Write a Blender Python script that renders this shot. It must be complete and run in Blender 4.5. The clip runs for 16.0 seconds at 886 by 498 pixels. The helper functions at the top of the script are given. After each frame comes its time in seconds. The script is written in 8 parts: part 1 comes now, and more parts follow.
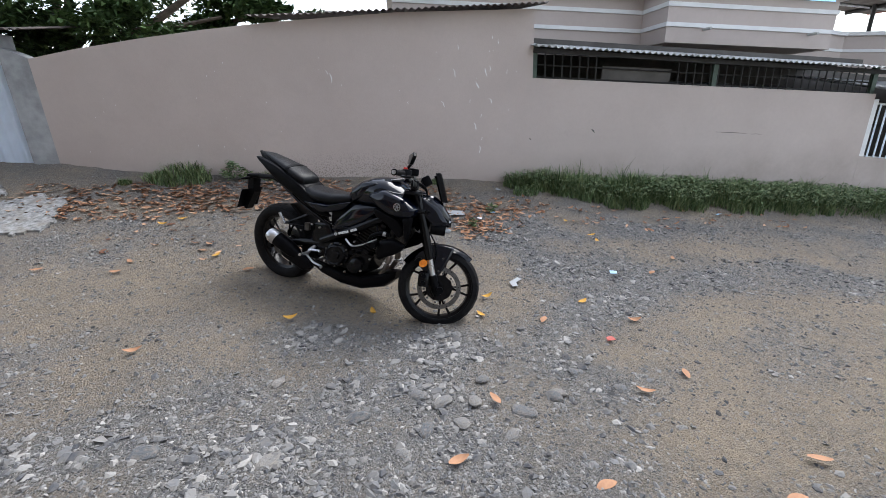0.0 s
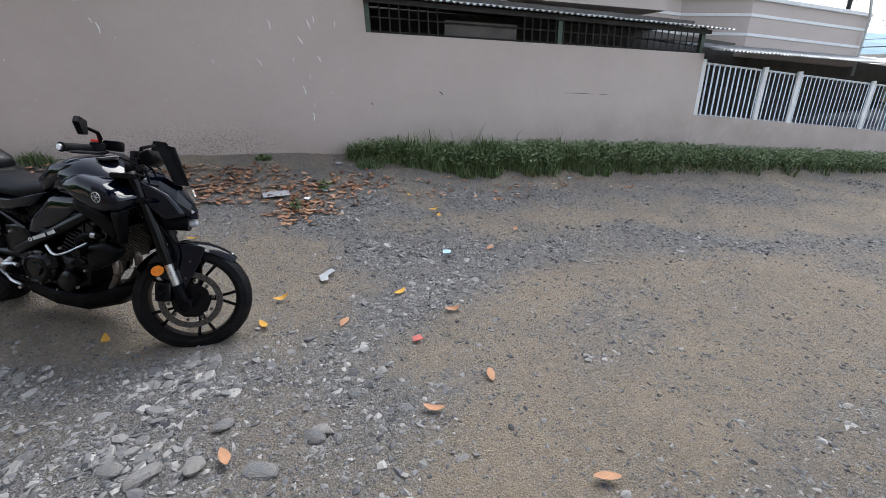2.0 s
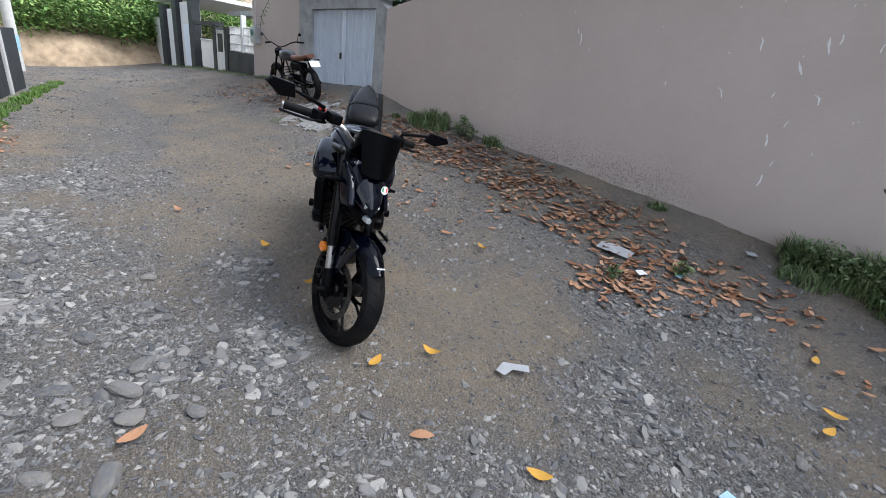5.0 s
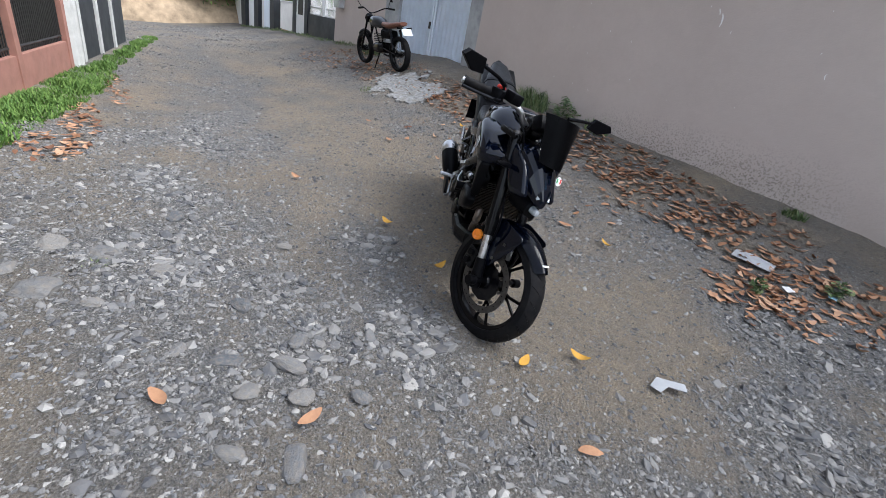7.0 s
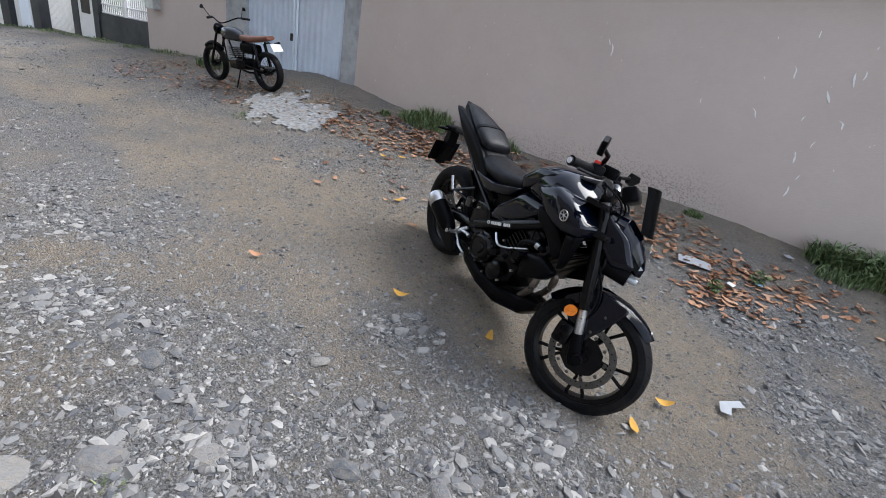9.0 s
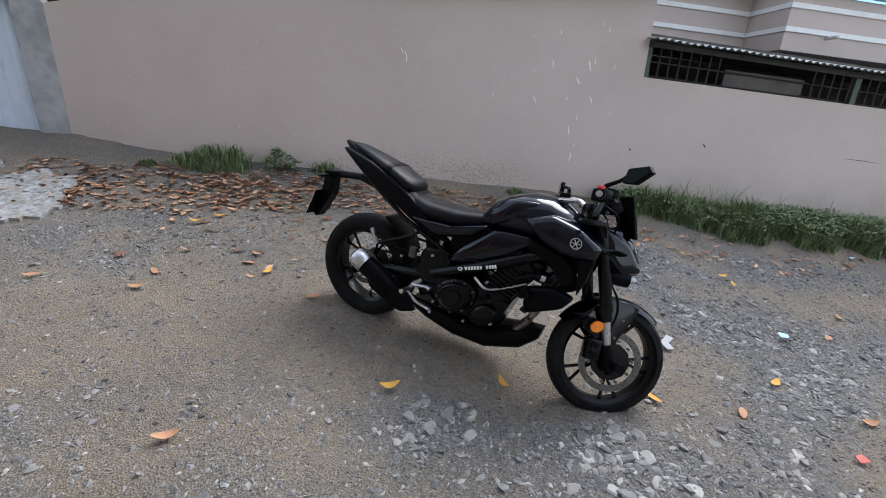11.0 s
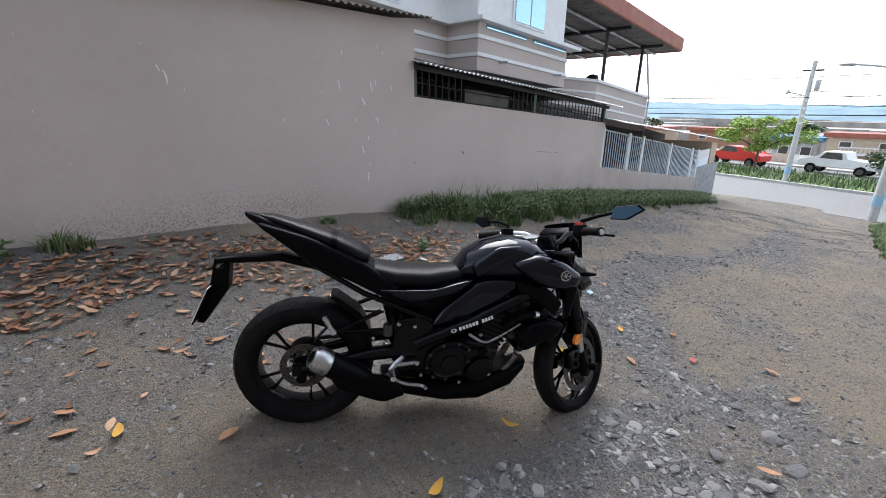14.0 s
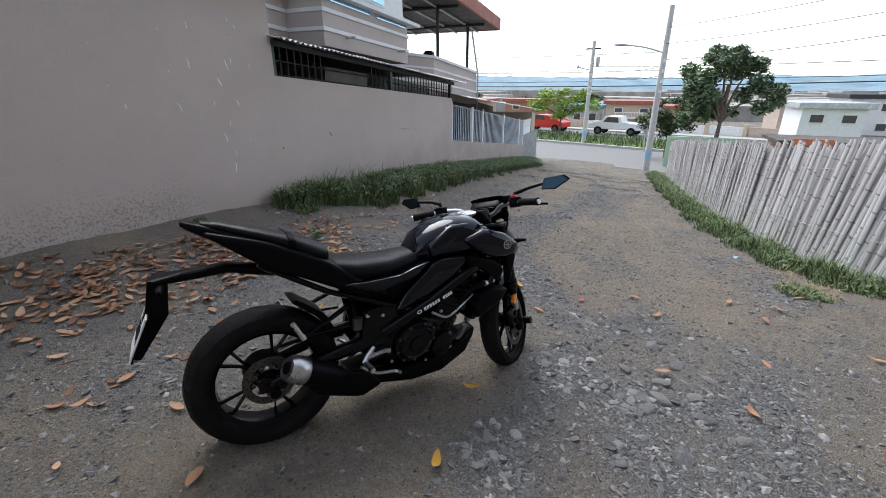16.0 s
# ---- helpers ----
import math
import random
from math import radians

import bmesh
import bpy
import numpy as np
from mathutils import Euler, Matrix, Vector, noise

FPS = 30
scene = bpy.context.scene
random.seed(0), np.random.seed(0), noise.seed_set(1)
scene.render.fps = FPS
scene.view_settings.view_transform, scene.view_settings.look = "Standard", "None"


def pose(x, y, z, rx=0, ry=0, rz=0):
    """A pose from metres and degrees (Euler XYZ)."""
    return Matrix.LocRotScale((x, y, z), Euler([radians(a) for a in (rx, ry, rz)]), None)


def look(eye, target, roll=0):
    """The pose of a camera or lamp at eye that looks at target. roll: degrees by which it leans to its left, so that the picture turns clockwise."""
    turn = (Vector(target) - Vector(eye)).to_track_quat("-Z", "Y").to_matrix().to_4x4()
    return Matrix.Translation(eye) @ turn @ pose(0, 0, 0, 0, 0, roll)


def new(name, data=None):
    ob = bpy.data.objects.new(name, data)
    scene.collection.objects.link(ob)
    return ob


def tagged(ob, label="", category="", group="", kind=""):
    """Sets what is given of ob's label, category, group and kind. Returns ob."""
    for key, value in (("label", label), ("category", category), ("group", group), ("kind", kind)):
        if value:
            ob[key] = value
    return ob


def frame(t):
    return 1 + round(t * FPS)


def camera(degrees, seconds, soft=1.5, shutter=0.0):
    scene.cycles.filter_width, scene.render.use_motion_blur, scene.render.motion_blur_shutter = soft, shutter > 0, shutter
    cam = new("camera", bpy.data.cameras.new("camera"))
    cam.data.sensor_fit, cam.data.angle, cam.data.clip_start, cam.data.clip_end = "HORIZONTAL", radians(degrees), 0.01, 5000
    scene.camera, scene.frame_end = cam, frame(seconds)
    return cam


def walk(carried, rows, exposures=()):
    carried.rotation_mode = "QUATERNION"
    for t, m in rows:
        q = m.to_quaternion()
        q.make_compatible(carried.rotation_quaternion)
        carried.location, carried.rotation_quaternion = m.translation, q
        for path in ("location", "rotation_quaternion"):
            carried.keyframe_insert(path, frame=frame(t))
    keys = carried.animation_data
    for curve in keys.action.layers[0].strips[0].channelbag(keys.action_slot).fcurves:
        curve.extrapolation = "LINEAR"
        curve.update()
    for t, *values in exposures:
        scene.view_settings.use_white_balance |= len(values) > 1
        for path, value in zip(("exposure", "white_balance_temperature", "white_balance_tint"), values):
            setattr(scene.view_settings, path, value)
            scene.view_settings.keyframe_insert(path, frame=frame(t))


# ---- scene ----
cam = camera(91.56, 16.0, 0.6)
PATH = [
    (0.00, pose(-1.825, -5.979, 1.540, 71.08, 1.64, -5.86)),
    (0.50, pose(-1.773, -5.968, 1.503, 69.18, 1.06, -10.45)),
    (1.00, pose(-1.624, -5.828, 1.444, 68.08, 1.62, -15.85)),
    (1.50, pose(-1.350, -5.674, 1.416, 66.74, 2.21, -19.81)),
    (2.00, pose(-0.948, -5.542, 1.392, 67.17, 1.84, -18.63)),
    (2.50, pose(-0.788, -5.342, 1.365, 68.11, 0.33, -17.09)),
    (3.00, pose(-0.586, -5.048, 1.359, 68.78, -0.38, -9.93)),
    (3.50, pose(-0.321, -4.767, 1.316, 69.96, -0.64, 0.76)),
    (4.00, pose(-0.118, -4.472, 1.337, 70.72, -1.84, 13.59)),
    (4.50, pose(-0.040, -4.326, 1.396, 70.38, -4.94, 32.03)),
    (5.00, pose(0.097, -4.183, 1.360, 67.84, -7.34, 48.36)),
    (5.20, pose(0.116, -4.161, 1.349, 66.70, -7.74, 50.74)),
    (6.25, pose(-0.090, -4.290, 1.318, 64.40, -9.60, 55.40)),
    (7.30, pose(-0.510, -4.600, 1.282, 63.17, -10.88, 54.98)),
    (7.50, pose(-0.615, -4.647, 1.293, 63.26, -11.42, 53.17)),
    (8.00, pose(-0.883, -4.884, 1.283, 64.15, -11.58, 47.80)),
    (8.50, pose(-1.093, -5.074, 1.379, 65.69, -10.56, 40.76)),
    (9.00, pose(-1.439, -5.027, 1.375, 67.33, -10.02, 32.27)),
    (9.50, pose(-1.770, -5.021, 1.409, 68.51, -8.27, 20.72)),
    (10.00, pose(-2.140, -5.039, 1.440, 69.90, -5.91, 8.28)),
    (10.20, pose(-2.225, -5.013, 1.438, 70.40, -5.05, 4.95)),
    (12.30, pose(-3.123, -4.621, 1.505, 71.61, -1.63, -15.22)),
    (12.50, pose(-3.158, -4.511, 1.508, 71.73, -1.56, -17.34)),
    (13.00, pose(-3.300, -4.356, 1.528, 71.75, -1.42, -25.57)),
    (13.50, pose(-3.591, -4.290, 1.616, 71.52, -1.63, -35.57)),
    (14.00, pose(-3.647, -4.167, 1.641, 72.23, -0.94, -44.50)),
    (14.50, pose(-3.640, -4.021, 1.685, 72.63, -0.43, -50.21)),
    (15.00, pose(-3.707, -3.935, 1.682, 71.84, 0.26, -56.41)),
    (15.50, pose(-3.887, -3.800, 1.680, 70.02, 0.26, -61.48)),
    (16.00, pose(-3.982, -3.772, 1.679, 69.46, -0.07, -66.13)),
]
walk(cam, PATH, [(0.0, 1.63, 6250, 10), (1.5, 1.58, 6250, 10), (3.0, 1.42, 6150, 10), (5.0, 1.46, 6150, 10), (9.5, 1.70, 6150, 10), (13.0, 1.62, 6200, 10), (14.5, 1.33, 6200, 10), (16.0, 1.15, 6200, 10)])

# ---------------------------------------------------------------- light
world = bpy.data.worlds.new("sky")
scene.world = world
world.use_nodes = True
wn = world.node_tree.nodes
sky = wn.new("ShaderNodeTexSky")
sky.sky_type, sky.sun_disc = 'NISHITA', False
sky.sun_elevation, sky.sun_rotation = radians(52.0), radians(42.0)
sky.air_density, sky.dust_density, sky.ozone_density = 1.0, 1.5, 1.0
soft_sky = wn.new("ShaderNodeHueSaturation")
soft_sky.inputs["Saturation"].default_value = 0.42
world.node_tree.links.new(sky.outputs[0], soft_sky.inputs["Color"])
world.node_tree.links.new(soft_sky.outputs[0], wn["Background"].inputs[0])
wn["Background"].inputs[1].default_value = 0.15
sun = new("sun", bpy.data.lights.new("sun", 'SUN'))
sun.data.energy, sun.data.angle, sun.data.color = 1.25, radians(40), (1.0, 0.98, 0.95)
sun.matrix_world = look((3.3, 3.7, 6.4), (0, 0, 0))


# ---------------------------------------------------------------- materials
def material(name, build):
    m = bpy.data.materials.new(name)
    m.use_nodes = True
    nt = m.node_tree
    build(nt, nt.nodes["Principled BSDF"])
    return m


def node(nt, kind, **inputs):
    n = nt.nodes.new(kind)
    for key, value in inputs.items():
        n.inputs[key.replace("_", " ")].default_value = value
    return n


def coords(nt):
    return nt.nodes.new("ShaderNodeTexCoord").outputs["Object"]


def noise_of(nt, scale, detail=6.0, rough=0.6, vec=None):
    n = node(nt, "ShaderNodeTexNoise", Scale=scale, Detail=detail, Roughness=rough)
    nt.links.new(vec or coords(nt), n.inputs["Vector"])
    return n.outputs[0]


def ramp(nt, value, stops):
    r = nt.nodes.new("ShaderNodeValToRGB")
    e = r.color_ramp.elements
    while len(e) < len(stops):
        e.new(0.5)
    for item, (pos, col) in zip(e, stops):
        item.position = pos
        item.color = (*col, 1) if len(col) == 3 else col
    nt.links.new(value, r.inputs[0])
    return r.outputs[0]


def mixed(nt, fac, a, b, mode='MIX'):
    m = nt.nodes.new("ShaderNodeMix")
    m.data_type, m.blend_type = 'RGBA', mode
    for k, v in ((0, fac), (6, a), (7, b)):
        if isinstance(v, (int, float)):
            m.inputs[k].default_value = v
        elif isinstance(v, tuple):
            m.inputs[k].default_value = (*v, 1)
        else:
            nt.links.new(v, m.inputs[k])
    return m.outputs[2]


def bump(nt, bsdf, height, strength, dist=0.02):
    b = node(nt, "ShaderNodeBump", Strength=strength, Distance=dist)
    nt.links.new(height, b.inputs["Height"])
    nt.links.new(b.outputs[0], bsdf.inputs["Normal"])


def plain(name, col, rough, metal=0.0, grain=40.0, vary=0.25, coat=0.0, relief=0.1, dust=0.0, spec=0.5):
    def build(nt, b):
        dark = tuple(c * (1 - vary) for c in col)
        lite = tuple(min(1, c * (1 + vary)) for c in col)
        c = ramp(nt, noise_of(nt, grain), [(0.3, dark), (0.7, lite)])
        if dust:
            c = mixed(nt, ramp(nt, noise_of(nt, 7.0, 8), [(0.45, (0, 0, 0)), (0.8, (dust, dust, dust))]), c, (0.22, 0.19, 0.15))
        nt.links.new(c, b.inputs["Base Color"])
        b.inputs["Metallic"].default_value = metal
        r = ramp(nt, noise_of(nt, grain * 0.3), [(0.3, (rough * 0.8,) * 3), (0.75, (min(1, rough * 1.25),) * 3)])
        nt.links.new(r, b.inputs["Roughness"])
        b.inputs["Coat Weight"].default_value = coat
        b.inputs["Specular IOR Level"].default_value = spec
        b.inputs["Coat Roughness"].default_value = 0.04
        b.inputs["Coat IOR"].default_value = 1.4
        if relief:
            bump(nt, b, noise_of(nt, grain * 2), relief, 0.004)
    return material(name, build)


def ground_build(nt, b):
    v = coords(nt)
    fine = noise_of(nt, 140, 10, 0.88, v)
    mid = noise_of(nt, 9, 7, 0.75, v)
    broad = noise_of(nt, 1.3, 5, 0.6, v)
    dirt = ramp(nt, fine, [(0.33, (0.085, 0.068, 0.05)), (0.47, (0.25, 0.205, 0.15)), (0.58, (0.40, 0.335, 0.255)), (0.70, (0.62, 0.55, 0.45))])
    grey = ramp(nt, fine, [(0.33, (0.022, 0.022, 0.023)), (0.47, (0.12, 0.118, 0.115)), (0.58, (0.25, 0.243, 0.23)), (0.70, (0.52, 0.50, 0.47))])
    cells = []
    for scale in (38.0, 105.0, 210.0):
        voro = node(nt, "ShaderNodeTexVoronoi", Scale=scale, Randomness=1.0)
        nt.links.new(v, voro.inputs["Vector"])
        cells.append(voro)
    # grit: each cell a small stone with a shade of its own and dark gaps between
    shade = [(0.15, (0.035, 0.037, 0.042)), (0.45, (0.13, 0.132, 0.138)), (0.75, (0.29, 0.287, 0.28)), (0.97, (0.62, 0.60, 0.56))]
    stones = mixed(nt, 0.5, ramp(nt, cells[1].outputs["Color"], shade), ramp(nt, cells[2].outputs["Color"], shade))
    pebbles = ramp(nt, cells[0].outputs["Color"], [(0.2, (0.06, 0.064, 0.072)), (0.6, (0.19, 0.19, 0.192)), (0.95, (0.44, 0.425, 0.40))])
    chips = ramp(nt, cells[0].outputs["Distance"], [(0.25, (0.85, 0.85, 0.85)), (0.42, (0, 0, 0))])
    grit = mixed(nt, chips, stones, pebbles)
    gap = ramp(nt, cells[1].outputs["Distance"], [(0.40, (0, 0, 0)), (0.72, (0.9, 0.9, 0.9))])
    grit = mixed(nt, gap, grit, grey)
    grey = mixed(nt, 0.68, grey, grit)
    amount = nt.nodes.new("ShaderNodeAttribute")
    amount.attribute_name = "gravel"
    specks = ramp(nt, cells[1].outputs["Distance"], [(0.22, (0.75, 0.75, 0.75)), (0.40, (0, 0, 0))])
    dirt = mixed(nt, mixed(nt, 0.62, (0, 0, 0), specks), dirt, stones)
    few = ramp(nt, cells[0].outputs["Distance"], [(0.16, (0.8, 0.8, 0.8)), (0.26, (0, 0, 0))])
    dirt = mixed(nt, few, dirt, pebbles)
    dirt = mixed(nt, ramp(nt, noise_of(nt, 26, 8, 0.8, v), [(0.36, (0.55, 0.55, 0.55)), (0.54, (0, 0, 0))]), dirt, (0.13, 0.112, 0.09))
    dirt = mixed(nt, ramp(nt, broad, [(0.42, (0, 0, 0)), (0.65, (0.45, 0.45, 0.45))]), dirt, mixed(nt, 0.5, dirt, (0.47, 0.37, 0.25)))
    fac = ramp(nt, amount.outputs["Fac"], [(0.12, (0, 0, 0)), (0.72, (1, 1, 1))])
    fac2 = ramp(nt, mid, [(0.38, (0, 0, 0)), (0.60, (1, 1, 1))])
    c = mixed(nt, mixed(nt, 0.30, fac, fac2), dirt, grey)
    nt.links.new(c, b.inputs["Base Color"])
    b.inputs["Roughness"].default_value = 0.95
    b.inputs["Specular IOR Level"].default_value = 0.2
    h = mixed(nt, 0.45, fine, cells[1].outputs["Distance"])
    bump(nt, b, h, 1.0, 0.035)


def wall_build(nt, b):
    v = coords(nt)
    big = noise_of(nt, 0.8, 6, 0.6, v)
    fine = noise_of(nt, 18, 8, 0.65, v)
    c = ramp(nt, big, [(0.3, (0.47, 0.403, 0.365)), (0.55, (0.515, 0.445, 0.405)), (0.8, (0.55, 0.477, 0.437))])
    c = mixed(nt, ramp(nt, fine, [(0.35, (0.0, 0, 0)), (0.8, (0.22, 0.22, 0.22))]), c, (0.40, 0.342, 0.306))
    # damp stains near the foot
    sep = nt.nodes.new("ShaderNodeSeparateXYZ")
    nt.links.new(v, sep.inputs[0])
    low = nt.nodes.new("ShaderNodeMapRange")
    low.inputs[1].default_value, low.inputs[2].default_value = 0.98, 0.66
    nt.links.new(sep.outputs[2], low.inputs[0])
    speck = ramp(nt, noise_of(nt, 55.0, 4, 0.6, v), [(0.50, (0, 0, 0)), (0.60, (0.75, 0.75, 0.75))])
    blot = mixed(nt, ramp(nt, noise_of(nt, 1.1, 4, 0.6, v), [(0.30, (1, 1, 1)), (0.50, (0, 0, 0))]), speck, (0, 0, 0))
    fac = nt.nodes.new("ShaderNodeMath")
    fac.operation = 'MULTIPLY'
    span = []
    for a0, a1 in ((-3.9, -3.1), (-0.8, -1.5)):
        r = nt.nodes.new("ShaderNodeMapRange")
        r.inputs[1].default_value, r.inputs[2].default_value = a0, a1
        nt.links.new(sep.outputs[0], r.inputs[0])
        span.append(r.outputs[0])
    spot = nt.nodes.new("ShaderNodeMath")
    spot.operation = 'MULTIPLY'
    nt.links.new(span[0], spot.inputs[0])
    nt.links.new(span[1], spot.inputs[1])
    both_ways = nt.nodes.new("ShaderNodeMath")
    both_ways.operation = 'MULTIPLY'
    nt.links.new(spot.outputs[0], both_ways.inputs[0])
    nt.links.new(low.outputs[0], both_ways.inputs[1])
    nt.links.new(both_ways.outputs[0], fac.inputs[0])
    nt.links.new(blot, fac.inputs[1])
    c = mixed(nt, fac.outputs[0], c, (0.19, 0.165, 0.148))
    mud = nt.nodes.new("ShaderNodeMapRange")
    mud.inputs[1].default_value, mud.inputs[2].default_value = 0.85, 0.45
    nt.links.new(sep.outputs[2], mud.inputs[0])
    mudf = mixed(nt, ramp(nt, noise_of(nt, 2.2, 6, 0.65, v), [(0.35, (1, 1, 1)), (0.7, (0, 0, 0))]), (0, 0, 0), mud.outputs[0])
    c = mixed(nt, mixed(nt, 0.45, (0, 0, 0), mudf), c, (0.30, 0.245, 0.20))
    c = mixed(nt, ramp(nt, noise_of(nt, 5.0, 7, 0.7, v), [(0.5, (0, 0, 0)), (0.8, (0.3, 0.3, 0.3))]), c, (0.42, 0.355, 0.315))
    nt.links.new(c, b.inputs["Base Color"])
    b.inputs["Roughness"].default_value = 0.85
    bump(nt, b, noise_of(nt, 90, 6, 0.6, v), 0.25, 0.01)


def leaf_build(dark, mid_c, lite):
    def build(nt, b):
        rnd = nt.nodes.new("ShaderNodeNewGeometry").outputs["Random Per Island"]
        c = ramp(nt, rnd, [(0.1, dark), (0.5, mid_c), (0.9, lite)])
        c = mixed(nt, ramp(nt, noise_of(nt, 60), [(0.4, (0, 0, 0)), (0.8, (0.4, 0.4, 0.4))]), c, dark)
        nt.links.new(c, b.inputs["Base Color"])
        b.inputs["Roughness"].default_value = 0.7
        b.inputs["Specular IOR Level"].default_value = 0.3
    return build


def stone_build(nt, b):
    rnd = nt.nodes.new("ShaderNodeNewGeometry").outputs["Random Per Island"]
    c = ramp(nt, rnd, [(0.0, (0.055, 0.058, 0.066)), (0.35, (0.13, 0.131, 0.135)), (0.8, (0.205, 0.202, 0.196)), (0.99, (0.34, 0.33, 0.31))])
    c = mixed(nt, ramp(nt, noise_of(nt, 30), [(0.4, (0, 0, 0)), (0.8, (0.4, 0.4, 0.4))]), c, (0.25, 0.215, 0.17))
    nt.links.new(c, b.inputs["Base Color"])
    b.inputs["Roughness"].default_value = 0.9
    bump(nt, b, noise_of(nt, 80), 0.4, 0.005)


M_GROUND = material("gravel_dirt", ground_build)
M_WALL = material("taupe_plaster", wall_build)
M_LEAF_DRY = material("dry_leaf", leaf_build((0.15, 0.07, 0.04), (0.35, 0.175, 0.09), (0.52, 0.32, 0.20)))
M_LEAF_YELLOW = material("yellow_leaf", leaf_build((0.36, 0.17, 0.03), (0.50, 0.27, 0.04), (0.58, 0.36, 0.07)))
M_GRASS = material("grass", leaf_build((0.055, 0.09, 0.035), (0.12, 0.18, 0.07), (0.25, 0.29, 0.14)))
M_FOLIAGE = material("foliage", leaf_build((0.025, 0.05, 0.015), (0.05, 0.095, 0.03), (0.10, 0.16, 0.05)))
M_WEED = material("weed_leaf", leaf_build((0.07, 0.11, 0.05), (0.15, 0.21, 0.095), (0.27, 0.32, 0.17)))
M_FOLIAGE_PALE = material("pale_foliage", leaf_build((0.07, 0.115, 0.06), (0.16, 0.23, 0.125), (0.28, 0.36, 0.21)))
M_FOLIAGE_LIGHT = material("light_foliage", leaf_build((0.18, 0.28, 0.05), (0.36, 0.48, 0.11), (0.52, 0.62, 0.20)))
M_STONE = material("stone", stone_build)
M_BARK = plain("bark", (0.13, 0.10, 0.075), 0.9, grain=12, vary=0.4, relief=0.6)
M_WHITE = plain("white_paint", (0.74, 0.74, 0.73), 0.6, grain=5, vary=0.06)
M_TIN = plain("corrugated_tin", (0.46, 0.48, 0.49), 0.45, metal=0.6, grain=4, vary=0.25, dust=0.5)
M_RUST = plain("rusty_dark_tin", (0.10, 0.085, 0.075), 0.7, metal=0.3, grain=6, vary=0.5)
M_DOOR = plain("white_sheet_metal", (0.80, 0.87, 0.96), 0.45, grain=3, vary=0.05, dust=0.10)
M_IRON = plain("dark_iron", (0.035, 0.033, 0.032), 0.55, metal=0.4, grain=15)
M_GREENIRON = plain("green_iron", (0.06, 0.085, 0.065), 0.6, metal=0.3, grain=15)
M_CEMENT = plain("bare_cement", (0.33, 0.34, 0.345), 0.9, grain=6, vary=0.25, relief=0.4)
M_APRON = plain("broken_cement", (0.24, 0.24, 0.235), 0.95, grain=24, vary=0.6, relief=1.0, dust=1.0)
M_DARKWALL = plain("dark_painted_wall", (0.022, 0.025, 0.03), 0.6, grain=6)
# dark brown with the dimness of unlit rooms put into the colour
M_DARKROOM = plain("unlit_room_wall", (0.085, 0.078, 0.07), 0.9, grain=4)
M_ROOFRED = plain("brick_red_roof", (0.30, 0.095, 0.06), 0.6, grain=5, vary=0.2)
M_ASPHALT = plain("worn_pale_asphalt", (0.205, 0.20, 0.192), 0.9, grain=30, vary=0.2, relief=0.3)
M_KERB = plain("kerb_concrete", (0.42, 0.41, 0.38), 0.85, grain=8, vary=0.15)
M_POLE = plain("pole_concrete", (0.50, 0.50, 0.48), 0.8, grain=8, vary=0.12)
M_BRICK = plain("brick_wall", (0.36, 0.19, 0.12), 0.85, grain=10, vary=0.3)
M_CREAM = plain("cream_wall", (0.52, 0.42, 0.31), 0.8, grain=4, vary=0.12)
# dark tone of the unseen block, set to cut bounce and reflections
M_SKYBLOCK = plain("weathered_dark_plaster", (0.15, 0.135, 0.12), 0.9, grain=3, vary=0.3, relief=0.3)
M_PINK = plain("pale_house_wall", (0.50, 0.40, 0.34), 0.8, grain=4, vary=0.12)
M_SOIL = plain("bank_soil", (0.36, 0.27, 0.18), 0.95, grain=2.5, vary=0.45, relief=0.5)
# distance haze is mixed into this blue-green base colour
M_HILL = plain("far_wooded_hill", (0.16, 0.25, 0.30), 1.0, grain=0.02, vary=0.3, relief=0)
M_TOWN = plain("far_town", (0.32, 0.30, 0.27), 0.9, grain=0.5, vary=0.3, relief=0)
M_CABLE = plain("cable", (0.02, 0.02, 0.02), 0.7, grain=5, relief=0)
M_BLUE = plain("blue_plastic", (0.05, 0.20, 0.50), 0.5, grain=8)
M_PAPER = plain("grey_paper", (0.33, 0.34, 0.35), 0.8, grain=14, vary=0.12)


